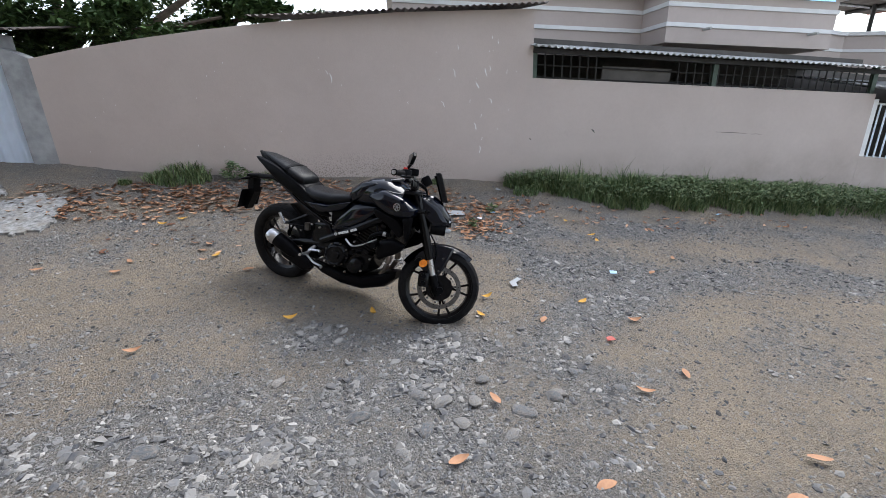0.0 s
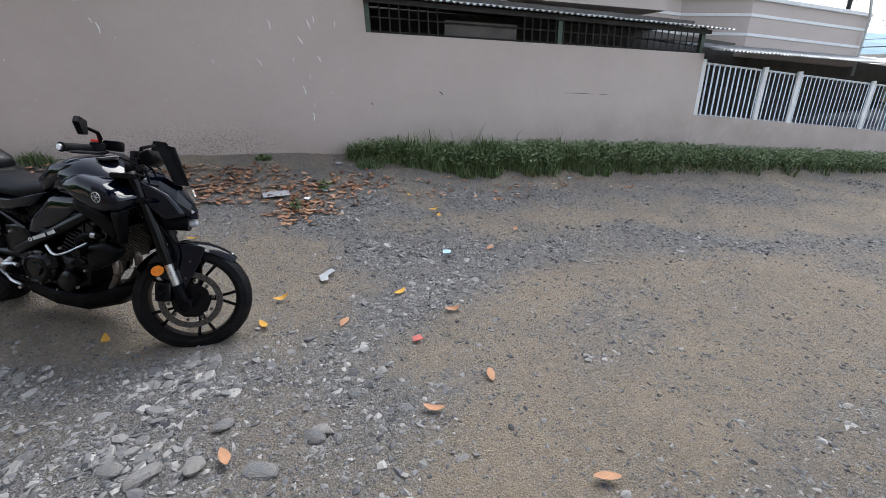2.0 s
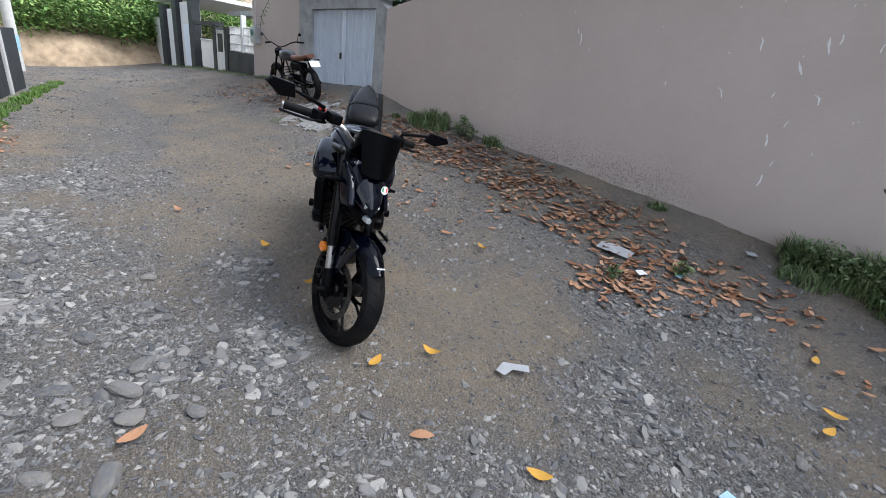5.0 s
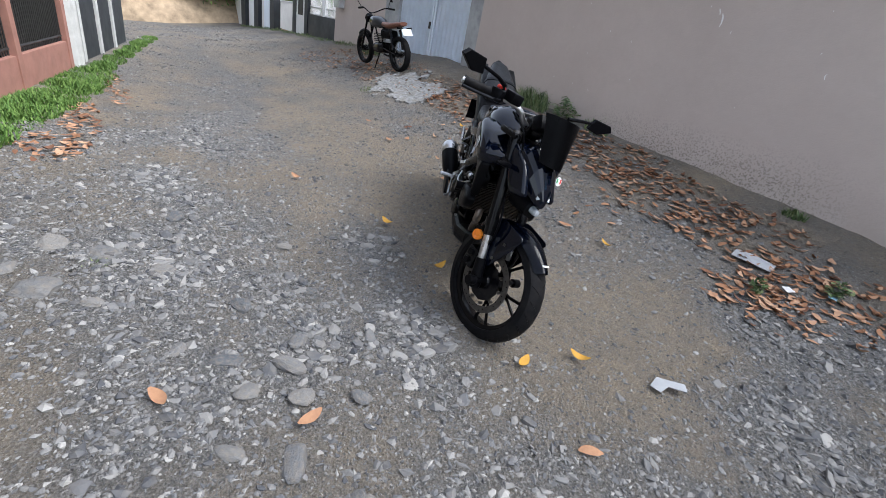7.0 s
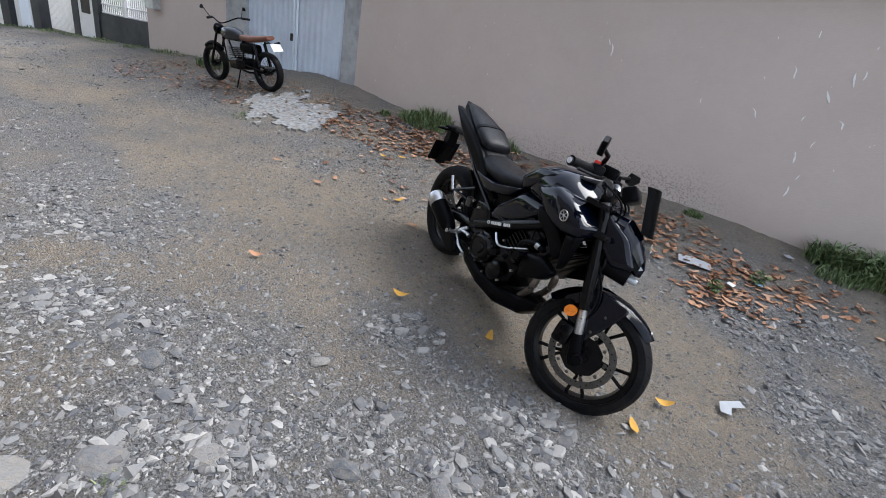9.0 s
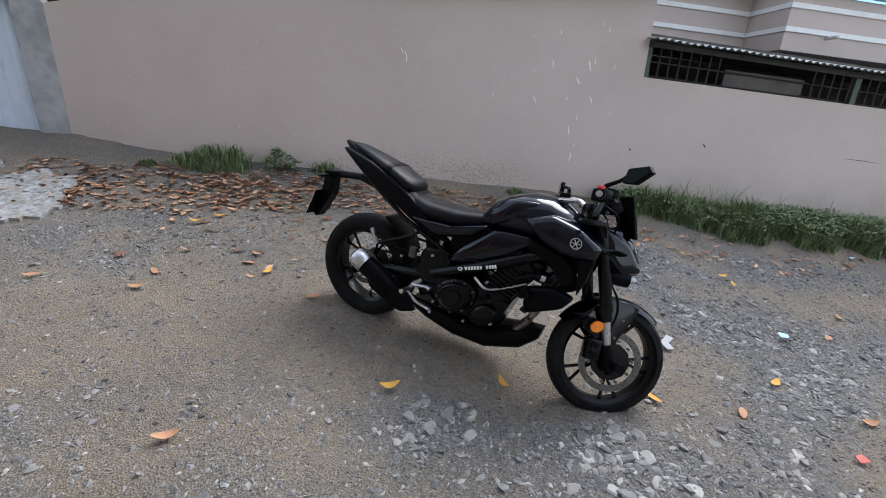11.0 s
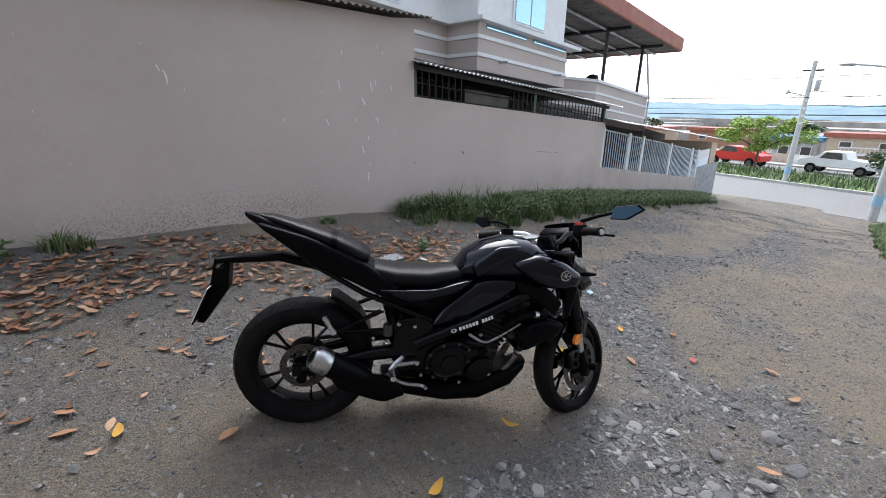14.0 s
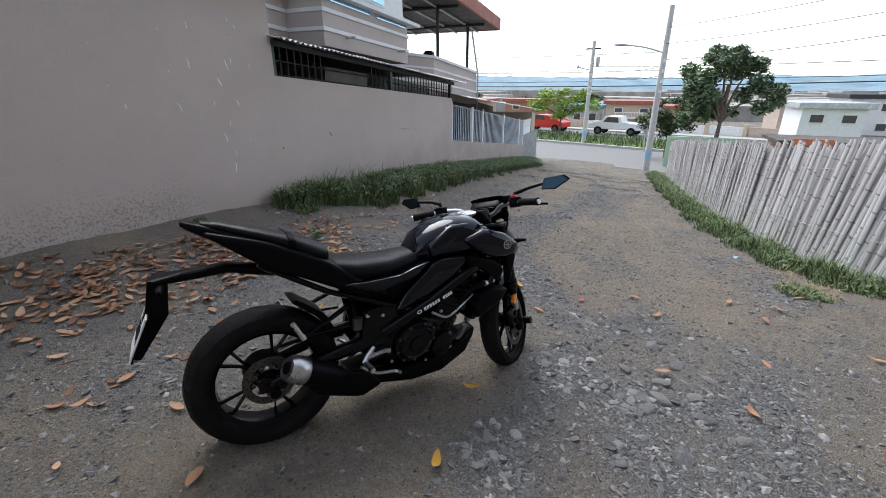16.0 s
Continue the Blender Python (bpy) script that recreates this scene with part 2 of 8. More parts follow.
def bamboo_build(nt, b):
    rnd = nt.nodes.new("ShaderNodeObjectInfo").outputs["Random"]
    c = ramp(nt, rnd, [(0.0, (0.56, 0.53, 0.52)), (0.5, (0.66, 0.64, 0.64)), (1.0, (0.73, 0.715, 0.72))])
    st = nt.nodes.new("ShaderNodeMapping")
    st.inputs["Scale"].default_value = (60, 60, 3)
    nt.links.new(coords(nt), st.inputs["Vector"])
    c = mixed(nt, ramp(nt, noise_of(nt, 1.0, 6, 0.7, st.outputs[0]), [(0.4, (0, 0, 0)), (0.75, (0.6, 0.6, 0.6))]), c, (0.36, 0.33, 0.30))
    nt.links.new(c, b.inputs["Base Color"])
    # dark rings at the nodes of each culm
    sep = nt.nodes.new("ShaderNodeSeparateXYZ")
    nt.links.new(coords(nt), sep.inputs[0])
    ring = nt.nodes.new("ShaderNodeMath")
    ring.operation = 'MULTIPLY_ADD'
    ring.inputs[1].default_value = 4.3
    nt.links.new(sep.outputs[2], ring.inputs[0])
    off = nt.nodes.new("ShaderNodeMath")
    off.operation = 'MULTIPLY'
    off.inputs[1].default_value = 9.0
    nt.links.new(rnd, off.inputs[0])
    nt.links.new(off.outputs[0], ring.inputs[2])
    fr = nt.nodes.new("ShaderNodeMath")
    fr.operation = 'FRACT'
    nt.links.new(ring.outputs[0], fr.inputs[0])
    c = mixed(nt, ramp(nt, fr.outputs[0], [(0.94, (0, 0, 0)), (0.965, (0.75, 0.75, 0.75))]), c, (0.20, 0.18, 0.16))
    nt.links.new(c, b.inputs["Base Color"])
    b.inputs["Roughness"].default_value = 0.75


M_BAMBOO = material("weathered_bamboo", bamboo_build)


def glass_build(nt, b):
    b.inputs["Base Color"].default_value = (0.35, 0.55, 0.68, 1)
    b.inputs["Roughness"].default_value = 0.04
    b.inputs["Metallic"].default_value = 0.75


M_GLASS = material("blue_reflective_glass", glass_build)

# motorcycle
M_GLOSS = plain("gloss_black_paint", (0.002, 0.003, 0.007), 0.06, grain=30, vary=0.2, coat=1.0, relief=0, spec=0.0)
M_GLOSS.node_tree.nodes["Principled BSDF"].inputs["Coat Tint"].default_value = (0.72, 0.84, 1.0, 1.0)
M_MATTE = plain("matte_black_plastic", (0.003, 0.003, 0.0038), 0.34, grain=120, vary=0.3, relief=0.15, spec=0.06)
M_BLACKMETAL = plain("black_metal", (0.003, 0.003, 0.0038), 0.20, grain=60, vary=0.3, relief=0.1, spec=0.18)
M_RUBBER = plain("tyre_rubber", (0.007, 0.007, 0.008), 0.6, grain=50, vary=0.3, relief=0.3, dust=0.05, spec=0.08)
M_SEAT = plain("black_vinyl", (0.005, 0.005, 0.006), 0.38, grain=260, vary=0.2, relief=0.2, spec=0.16)
M_SILVER = plain("brushed_aluminium", (0.55, 0.55, 0.56), 0.30, metal=1.0, grain=60, vary=0.1, relief=0.1)
M_STEEL = plain("worn_steel", (0.11, 0.105, 0.10), 0.42, metal=1.0, grain=40, vary=0.25, relief=0.1)
M_HEADER = plain("heat_stained_steel", (0.20, 0.17, 0.15), 0.4, metal=0.9, grain=20, vary=0.4)
M_ORANGE = plain("orange_reflector", (0.85, 0.24, 0.02), 0.25, grain=90, vary=0.15)
M_RED = plain("red_plastic", (0.60, 0.03, 0.02), 0.35, grain=40)
M_TAIL = plain("tail_lens", (0.16, 0.008, 0.008), 0.3, grain=40)
M_LENS = plain("headlight_lens", (0.40, 0.43, 0.45), 0.12, metal=0.2, grain=60, vary=0.2, coat=1.0)
M_LABEL = plain("white_sticker", (0.75, 0.75, 0.75), 0.4, grain=20, vary=0.03, relief=0)
M_LABELGREEN = plain("green_sticker", (0.05, 0.32, 0.12), 0.4, grain=20, relief=0)
M_BROWNSEAT = plain("brown_leather", (0.16, 0.065, 0.04), 0.5, grain=120, vary=0.2, relief=0.3)
M_MIRROR = plain("mirror_glass", (0.025, 0.04, 0.055), 0.03, metal=1.0, grain=1, vary=0.02, relief=0)


# ---------------------------------------------------------------- mesh helpers
def mesh_ob(name, bm, mat, parent=None, label="", smooth=False):
    me = bpy.data.meshes.new(name)
    bmesh.ops.recalc_face_normals(bm, faces=bm.faces)
    if smooth:
        for f in bm.faces:
            f.smooth = True
    bm.to_mesh(me)
    bm.free()
    me.materials.append(mat)
    ob = new(name, me)
    if parent is not None:
        ob.parent = parent
    if label:
        ob["label"] = label
    if smooth:
        me.set_sharp_from_angle(angle=radians(38))
    return ob


def part(name, bm, mat, parent, label="", smooth=False):
    return mesh_ob(name, bm, mat, parent, label, smooth)


def thing(name, label, category, group="", kind="", at=(0, 0, 0), rot=0.0):
    e = new(name)
    e.empty_display_size = 0.1
    e.matrix_world = pose(*at, 0, 0, rot)
    return tagged(e, label, category, group, kind)


def raw(name, verts, faces, mat, smooth=False):
    me = bpy.data.meshes.new(name)
    me.from_pydata([tuple(v) for v in verts], [], faces)
    me.materials.append(mat)
    if smooth:
        for p in me.polygons:
            p.use_smooth = True
    return me


def add_box(bm, lo, hi, m=None, bevel=0.0):
    vs = bmesh.ops.create_cube(bm, size=1.0)["verts"]
    c = [(a + b) / 2 for a, b in zip(lo, hi)]
    s = [abs(b - a) for a, b in zip(lo, hi)]
    for v in vs:
        v.co = Vector((c[0] + v.co.x * s[0], c[1] + v.co.y * s[1], c[2] + v.co.z * s[2]))
    if bevel:
        es = list({e for v in vs for e in v.link_edges})
        r = bmesh.ops.bevel(bm, geom=es, offset=bevel, segments=2, affect='EDGES', profile=0.5)
        vs = list({v for f in r["faces"] for v in f.verts} | {v for v in vs if v.is_valid})
    if m is not None:
        for v in vs:
            v.co = m @ v.co
    return bm


def box(lo, hi, bevel=0.0, m=None):
    return add_box(bmesh.new(), lo, hi, m, bevel)


def add_prism(bm, outline, a, b, axis='y'):
    """An outline of (u, w) pairs, extruded from a to b along an axis: y keeps (x, z), x keeps (y, z), z keeps (x, y)."""
    def at(u, w, d):
        return {'y': (u, d, w), 'x': (d, u, w), 'z': (u, w, d)}[axis]
    va = [bm.verts.new(at(u, w, a)) for u, w in outline]
    vb = [bm.verts.new(at(u, w, b)) for u, w in outline]
    n = len(outline)
    bm.faces.new(va[::-1])
    bm.faces.new(vb)
    for i in range(n):
        bm.faces.new((va[i], va[(i + 1) % n], vb[(i + 1) % n], vb[i]))
    return bm


def prism(outline, a, b, axis='y', bevel=0.0):
    bm = add_prism(bmesh.new(), outline, a, b, axis)
    if bevel:
        bmesh.ops.bevel(bm, geom=bm.edges[:], offset=bevel, segments=2, affect='EDGES', profile=0.5)
    return bm


def ring_of(p, d, r, n, up=Vector((0, 0, 1))):
    d = d.normalized()
    s = d.cross(up)
    if s.length < 1e-4:
        s = d.cross(Vector((1, 0, 0)))
    s.normalize()
    u = s.cross(d)
    return [p + s * r * math.cos(2 * math.pi * k / n) + u * r * math.sin(2 * math.pi * k / n) for k in range(n)]


def add_tube(bm, pts, r, n=10, cap=True):
    pts = [Vector(p) for p in pts]
    rs = r if isinstance(r, (list, tuple)) else [r] * len(pts)
    rings = []
    for i, p in enumerate(pts):
        d = (pts[min(i + 1, len(pts) - 1)] - pts[max(i - 1, 0)])
        rings.append([bm.verts.new(q) for q in ring_of(p, d, rs[i], n)])
    for a, b in zip(rings, rings[1:]):
        for k in range(n):
            bm.faces.new((a[k], a[(k + 1) % n], b[(k + 1) % n], b[k]))
    if cap:
        bm.faces.new(rings[0][::-1])
        bm.faces.new(rings[-1])
    return bm


def tube(pts, r, n=10):
    return add_tube(bmesh.new(), pts, r, n)


def curve_pts(pts, n=6):
    """A smooth line through the given points."""
    pts = [Vector(p) for p in pts]
    out = []
    for i in range(len(pts) - 1):
        p0, p1, p2, p3 = pts[max(i - 1, 0)], pts[i], pts[i + 1], pts[min(i + 2, len(pts) - 1)]
        for k in range(n):
            t = k / n
            out.append(0.5 * (2 * p1 + (p2 - p0) * t + (2 * p0 - 5 * p1 + 4 * p2 - p3) * t * t + (3 * p1 - p0 - 3 * p2 + p3) * t ** 3))
    out.append(pts[-1])
    return out


def add_lathe(bm, profile, n=40, m=None, closed=False):
    """A profile of (radius, y) turned round the y axis."""
    rings = []
    for r, y in profile:
        rings.append([bm.verts.new((r * math.cos(2 * math.pi * k / n), y, r * math.sin(2 * math.pi * k / n))) for k in range(n)])
    pairs = list(zip(rings, rings[1:]))
    if closed:
        pairs.append((rings[-1], rings[0]))
    for a, b in pairs:
        for k in range(n):
            bm.faces.new((a[k], a[(k + 1) % n], b[(k + 1) % n], b[k]))
    if not closed:
        for rg in (rings[0], rings[-1]):
            if (rg[0].co - rg[n // 2].co).length > 1e-5:
                bm.faces.new(rg)
    if m is not None:
        for rg in rings:
            for v in rg:
                v.co = m @ v.co
    return bm


def lathe(profile, n=40, m=None, closed=False):
    return add_lathe(bmesh.new(), profile, n, m, closed)


def add_loft(bm, secs, n=20, power=2.6, cap=True):
    """Sections (x, y, z, half width, half height[, power]) across the x direction, as rounded boxes joined to one body."""
    rings = []
    for s in secs:
        x, y, z, w, h = s[:5]
        p = s[5] if len(s) > 5 else power
        ring = []
        for k in range(n):
            a = 2 * math.pi * k / n
            ca, sa = math.cos(a), math.sin(a)
            ring.append(bm.verts.new((x, y + w * math.copysign(abs(ca) ** (2 / p), ca), z + h * math.copysign(abs(sa) ** (2 / p), sa))))
        rings.append(ring)
    for a, b in zip(rings, rings[1:]):
        for k in range(n):
            bm.faces.new((a[k], a[(k + 1) % n], b[(k + 1) % n], b[k]))
    if cap:
        bm.faces.new(rings[0][::-1])
        bm.faces.new(rings[-1])
    return bm


def loft(secs, n=20, power=2.6):
    return add_loft(bmesh.new(), secs, n, power)


def shaped(bm, m):
    bmesh.ops.transform(bm, matrix=m, verts=bm.verts)
    return bm


# ---------------------------------------------------------------- ground
def clamp(v, a, b):
    return max(a, min(b, v))


def lerp_table(x, table):
    for (x0, z0), (x1, z1) in zip(table, table[1:]):
        if x <= x1:
            t = clamp((x - x0) / (x1 - x0), 0, 1)
            return z0 + (z1 - z0) * t
    return table[-1][1]


# heights of the lane across its width, at the wall foot, in the middle and at the far side, along x
PROFILE = [(-45, 0.05, -0.35, -0.45), (-22, 0.18, -0.25, -0.36), (-16, 0.52, 0.02, -0.08), (-12, 0.66, 0.11, 0.01), (-9, 0.80, 0.08, 0.03), (-7, 0.92, 0.05, 0.0), (-6.2, 0.88, 0.07, 0.02), (-5, 0.73, 0.15, 0.08),
           (-3.3, 0.62, 0.145, 0.13), (-1.7, 0.53, 0.055, 0.09), (0, 0.39, -0.06, 0.02), (2, 0.17, -0.25, -0.27), (5.2, -0.20, -0.55, -0.58), (8.5, -0.58, -0.85, -0.90), (13, -1.06, -1.35, -1.40), (17.5, -1.65, -1.80, -1.84),
           (20, -1.88, -1.88, -1.88), (34, -2.05, -2.05, -2.05), (60, -2.3, -2.3, -2.3), (400, -4.0, -4.0, -4.0), (3000, -60.0, -60.0, -60.0)]
BERM = [(-0.3, 0.0), (0.9, 0.05), (1.8, 0.09), (4.0, 0.12), (9.0, 0.10), (12.5, 0.0)]


def berm(x, y):
    """The grown-over ridge along the foot of the low wall."""
    f = clamp((y + 0.9) / 0.55, 0, 1)
    return lerp_table(x, BERM) * f * f * (3 - 2 * f) if -0.3 < x < 12.5 else 0.0


# lines along which the loose stone lies thick: points, half width, weight
RIDGES = [([(-4.6, -4.3), (-2.9, -4.5), (-2.1, -4.05), (-1.3, -3.75), (-0.8, -3.45), (-0.4, -3.05)], 0.40, 0.38),
          ([(-2.4, -3.45), (-1.4, -3.6), (-0.9, -3.85)], 0.30, 0.45),
          ([(-0.6, -3.2), (0.2, -2.75), (0.9, -2.6), (1.7, -2.4), (2.7, -2.5), (3.6, -2.85), (5.5, -3.1), (9.0, -3.0)], 0.30, 0.50),
          ([(-0.5, -2.2), (-0.1, -2.35), (0.6, -2.5)], 0.30, 0.40),
          ([(-0.6, -1.7), (0.9, -1.2), (4.5, -1.3)], 0.40, 0.20),
          ([(-9.0, -3.0), (-6.0, -3.6), (-4.4, -3.8)], 0.50, 0.28)]
# where wheels and feet have laid the pale dirt bare: centre, half sizes, weight
BARE = [(-0.26, -3.70, 0.45, 0.22, 0.6), (0.35, -3.36, 0.5, 0.18, 0.55), (1.5, -3.0, 0.8, 0.20, 0.6), (2.7, -3.3, 0.9, 0.35, 0.6), (-0.38, -4.44, 0.5, 0.3, 0.5), (0.4, -4.30, 0.6, 0.4, 0.55), (1.7, -4.0, 0.9, 0.4, 0.6),
        (-2.4, -2.85, 0.8, 0.35, 0.65), (-1.1, -2.45, 0.4, 0.45, 0.6), (-1.32, -2.2, 0.4, 0.3, 0.5), (1.4, -1.75, 0.9, 0.22, 0.45), (-2.35, -4.85, 0.35, 0.2, 0.3), (-4.2, -4.2, 0.5, 0.25, 0.4), (-3.8, -2.5, 1.0, 0.5, 0.55),
        (-5.6, -2.7, 1.2, 0.4, 0.45), (-6.8, -4.2, 1.0, 0.3, 0.35), (-3.2, -3.5, 0.7, 0.2, 0.35), (4.3, -4.1, 1.5, 0.4, 0.5), (5.5, -2.2, 1.8, 0.35, 0.4), (9.0, -2.4, 2.5, 0.5, 0.4), (-9.0, -2.3, 1.6, 0.5, 0.3)]


def ridge_amount(x, y):
    best = 0.0
    for pts, half, weight in RIDGES:
        for (x0, y0), (x1, y1) in zip(pts, pts[1:]):
            dx, dy = x1 - x0, y1 - y0
            t = clamp(((x - x0) * dx + (y - y0) * dy) / (dx * dx + dy * dy), 0, 1)
            d = ((x - x0 - dx * t) ** 2 + (y - y0 - dy * t) ** 2) / (half * half)
            if d < 6:
                best = max(best, weight * math.exp(-d))
    return best


def gravel_amount(x, y):
    g = 0.40 + 0.12 * clamp((-5.5 - x) / 2, 0, 1) + 0.30 * noise.noise((x * 0.6 + 3.1, y * 1.2, 1.7)) + 0.42 * noise.noise((x * 2.1, y * 2.9, 7.7))
    if -10 < x < 10 and -6 < y < 0:
        g += ridge_amount(x, y)
        for cx, cy, rx, ry, w in BARE:
            d = ((x - cx) / rx) ** 2 + ((y - cy) / ry) ** 2
            if d < 6:
                g -= w * math.exp(-d)
    return clamp(g, 0.0, 1.0)


def ground_z(x, y):
    for a, b in zip(PROFILE, PROFILE[1:]):
        if x <= b[0]:
            break
    t = clamp((x - a[0]) / (b[0] - a[0]), 0, 1)
    wall, mid, far = (a[k] + (b[k] - a[k]) * t for k in (1, 2, 3))
    yc = clamp(y, -5.2, 0.1)
    # the parabola through the three heights
    q = ((far - wall) / 5 - (mid - wall) / 3) / 2
    p = (wall - mid) / 3 + 3 * q
    return wall + p * yc + q * yc * yc + berm(x, y)


def spaced(a, b, step):
    n = max(1, round((b - a) / step))
    return [a + (b - a) * i / n for i in range(n)]


def build_ground():
    xs = spaced(-3000, -200, 400) + spaced(-200, -40, 20) + spaced(-40, -9, 0.5) + spaced(-9, 7, 0.06) + spaced(7, 46, 0.4) + spaced(46, 200, 20) + spaced(200, 3001, 400) + [3001]
    ys = spaced(-3000, -200, 400) + spaced(-200, -20, 20) + spaced(-20, -7, 1.0) + spaced(-7, 0.2, 0.06) + spaced(0.2, 20, 0.7) + spaced(20, 200, 20) + spaced(200, 3001, 400) + [3001]
    vs, fs = [], []
    for y in ys:
        for x in xs:
            z = ground_z(x, y)
            if -9 <= x <= 7 and -7 <= y <= 0.2:
                z += 0.022 * noise.noise((x * 1.4, y * 1.4, 0)) + 0.012 * noise.noise((x * 6, y * 6, 3)) + 0.006 * noise.noise((x * 17, y * 17, 5))
            vs.append((x, y, z))
    w = len(xs)
    for j in range(len(ys) - 1):
        for i in range(w - 1):
            a = j * w + i
            fs.append((a, a + 1, a + 1 + w, a + w))
    me = raw("ground", vs, fs, M_GROUND, True)
    me.attributes.new("gravel", 'FLOAT', 'POINT').data.foreach_set("value", [gravel_amount(x, y) for x, y, z in vs])
    ob = new("ground", me)
    tagged(ob, "lane of compacted brown dirt and grey gravel", "ground", kind="structure")


build_ground()


def wall_strip(name, pts, zbot, thick, mat, label, category="wall"):
    """A wall along points (x, y, top), its face on the points and its body behind them."""
    bm = bmesh.new()
    rows = []
    for i, (x, y, zt) in enumerate(pts):
        a, b = pts[max(i - 1, 0)], pts[min(i + 1, len(pts) - 1)]
        d = Vector((b[0] - a[0], b[1] - a[1], 0)).normalized()
        n = Vector((-d.y, d.x, 0)) * thick
        rows.append([bm.verts.new(q) for q in ((x, y, zbot), (x, y, zt), (x + n.x, y + n.y, zt), (x + n.x, y + n.y, zbot))])
    for a, b in zip(rows, rows[1:]):
        for k in range(4):
            bm.faces.new((a[k], a[(k + 1) % 4], b[(k + 1) % 4], b[k]))
    bm.faces.new(rows[0][::-1])
    bm.faces.new(rows[-1])
    ob = mesh_ob(name, bm, mat)
    return tagged(ob, label, category, kind="structure")


HIGH = [(-6.17, 0.10, 2.16), (-5.64, 0.08, 2.25), (-4.8, 0.06, 2.36), (-4.07, 0.05, 2.44), (-3.28, 0.05, 2.51), (-1.77, 0.05, 2.60), (0.0, 0.05, 2.62), (0.004, 0.05, 1.80), (2.6, 0.06, 1.63), (5.2, 0.07, 1.46)]
wall_strip("wall_north", HIGH, -0.5, 0.15, M_WALL, "taupe plastered lane wall with chipped paint, stepping down to a grilled opening")
wall_strip("wall_gate", [(5.203, 0.07, 0.56), (8.8, 0.12, 0.11), (12.45, 0.18, -0.35)], -1.6, 0.15, M_WALL, "low taupe wall under white metal bars")



def corrugated(name, a, b, back, mat, label, pitch=0.085, amp=0.012, category="roof sheet"):
    """A wavy metal sheet: front edge from a to b, running back by a vector."""
    a, b, back = Vector(a), Vector(b), Vector(back)
    length = (b - a).length
    n = int(length / pitch * 6)
    up = (b - a).cross(back).normalized()
    bm = bmesh.new()
    rows = []
    for i in range(n + 1):
        p = a + (b - a) * (i / n) + up * amp * math.sin(2 * math.pi * i / 6)
        p = p + up * 0.008 * noise.noise((i * 0.05, 0, a.x))
        rows.append([bm.verts.new(q) for q in (p, p + back, p + back + up * 0.003, p + up * 0.003)])
    for r, s in zip(rows, rows[1:]):
        for k in range(4):
            bm.faces.new((r[k], r[(k + 1) % 4], s[(k + 1) % 4], s[k]))
    ob = mesh_ob(name, bm, mat, smooth=False)
    return tagged(ob, label, category, kind="structure")


corrugated("roof_sheet_1", (-3.55, -0.06, 2.56), (0.12, -0.14, 2.655), (0.05, 1.8, 0.25), M_RUST, "dark rusty corrugated tin roof edge over the wall")
corrugated("roof_sheet_2", (-0.04, -0.13, 2.17), (5.50, -0.13, 1.77), (0.0, 1.05, 0.16), M_TIN, "grey corrugated tin eave above the grilled opening")
corrugated("roof_sheet_3", (5.15, -0.24, 1.50), (15.5, 0.20, 0.78), (0.0, 2.0, 0.3), M_TIN, "grey corrugated tin roof above the barred fence")



def build_grille():
    g = thing("window_grille", "dark iron window bars with green posts above the lane wall", "window grille")
    def zs(x):
        return 1.80 - x * 0.0655, 2.16 - x * 0.073
    for i in range(43):
        x = 0.07 + 5.02 * i / 42
        if 1.0 < x < 2.0:
            continue
        zb, zt = zs(x)
        part("bar", tube([(x, 0.12, zb - 0.01), (x, 0.12, zt + 0.03)], 0.010, 6), M_IRON, g)
    for f in (0.06, 0.48, 0.92):
        a, b = zs(0.0), zs(5.15)
        part("rail", tube([(0.0, 0.12, a[0] + (a[1] - a[0]) * f), (5.15, 0.12, b[0] + (b[1] - b[0]) * f)], 0.009, 6), M_IRON, g)
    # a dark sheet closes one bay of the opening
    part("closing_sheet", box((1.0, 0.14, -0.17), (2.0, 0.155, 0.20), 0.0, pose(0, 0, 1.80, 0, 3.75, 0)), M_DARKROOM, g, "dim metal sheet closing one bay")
    for x in (0.03, 2.62, 5.12):
        zb, zt = zs(x)
        part("post", box((x - 0.035, 0.07, zb - 0.09), (x + 0.035, 0.13, zt + 0.06), 0.004), M_GREENIRON, g, "green painted iron post")
    part("beam", box((0, 0, -0.03), (5.25, 0.05, 0.03), 0.004, pose(0.0, 0.04, 2.14, 0, 4.2, 0)), M_IRON, g)


build_grille()


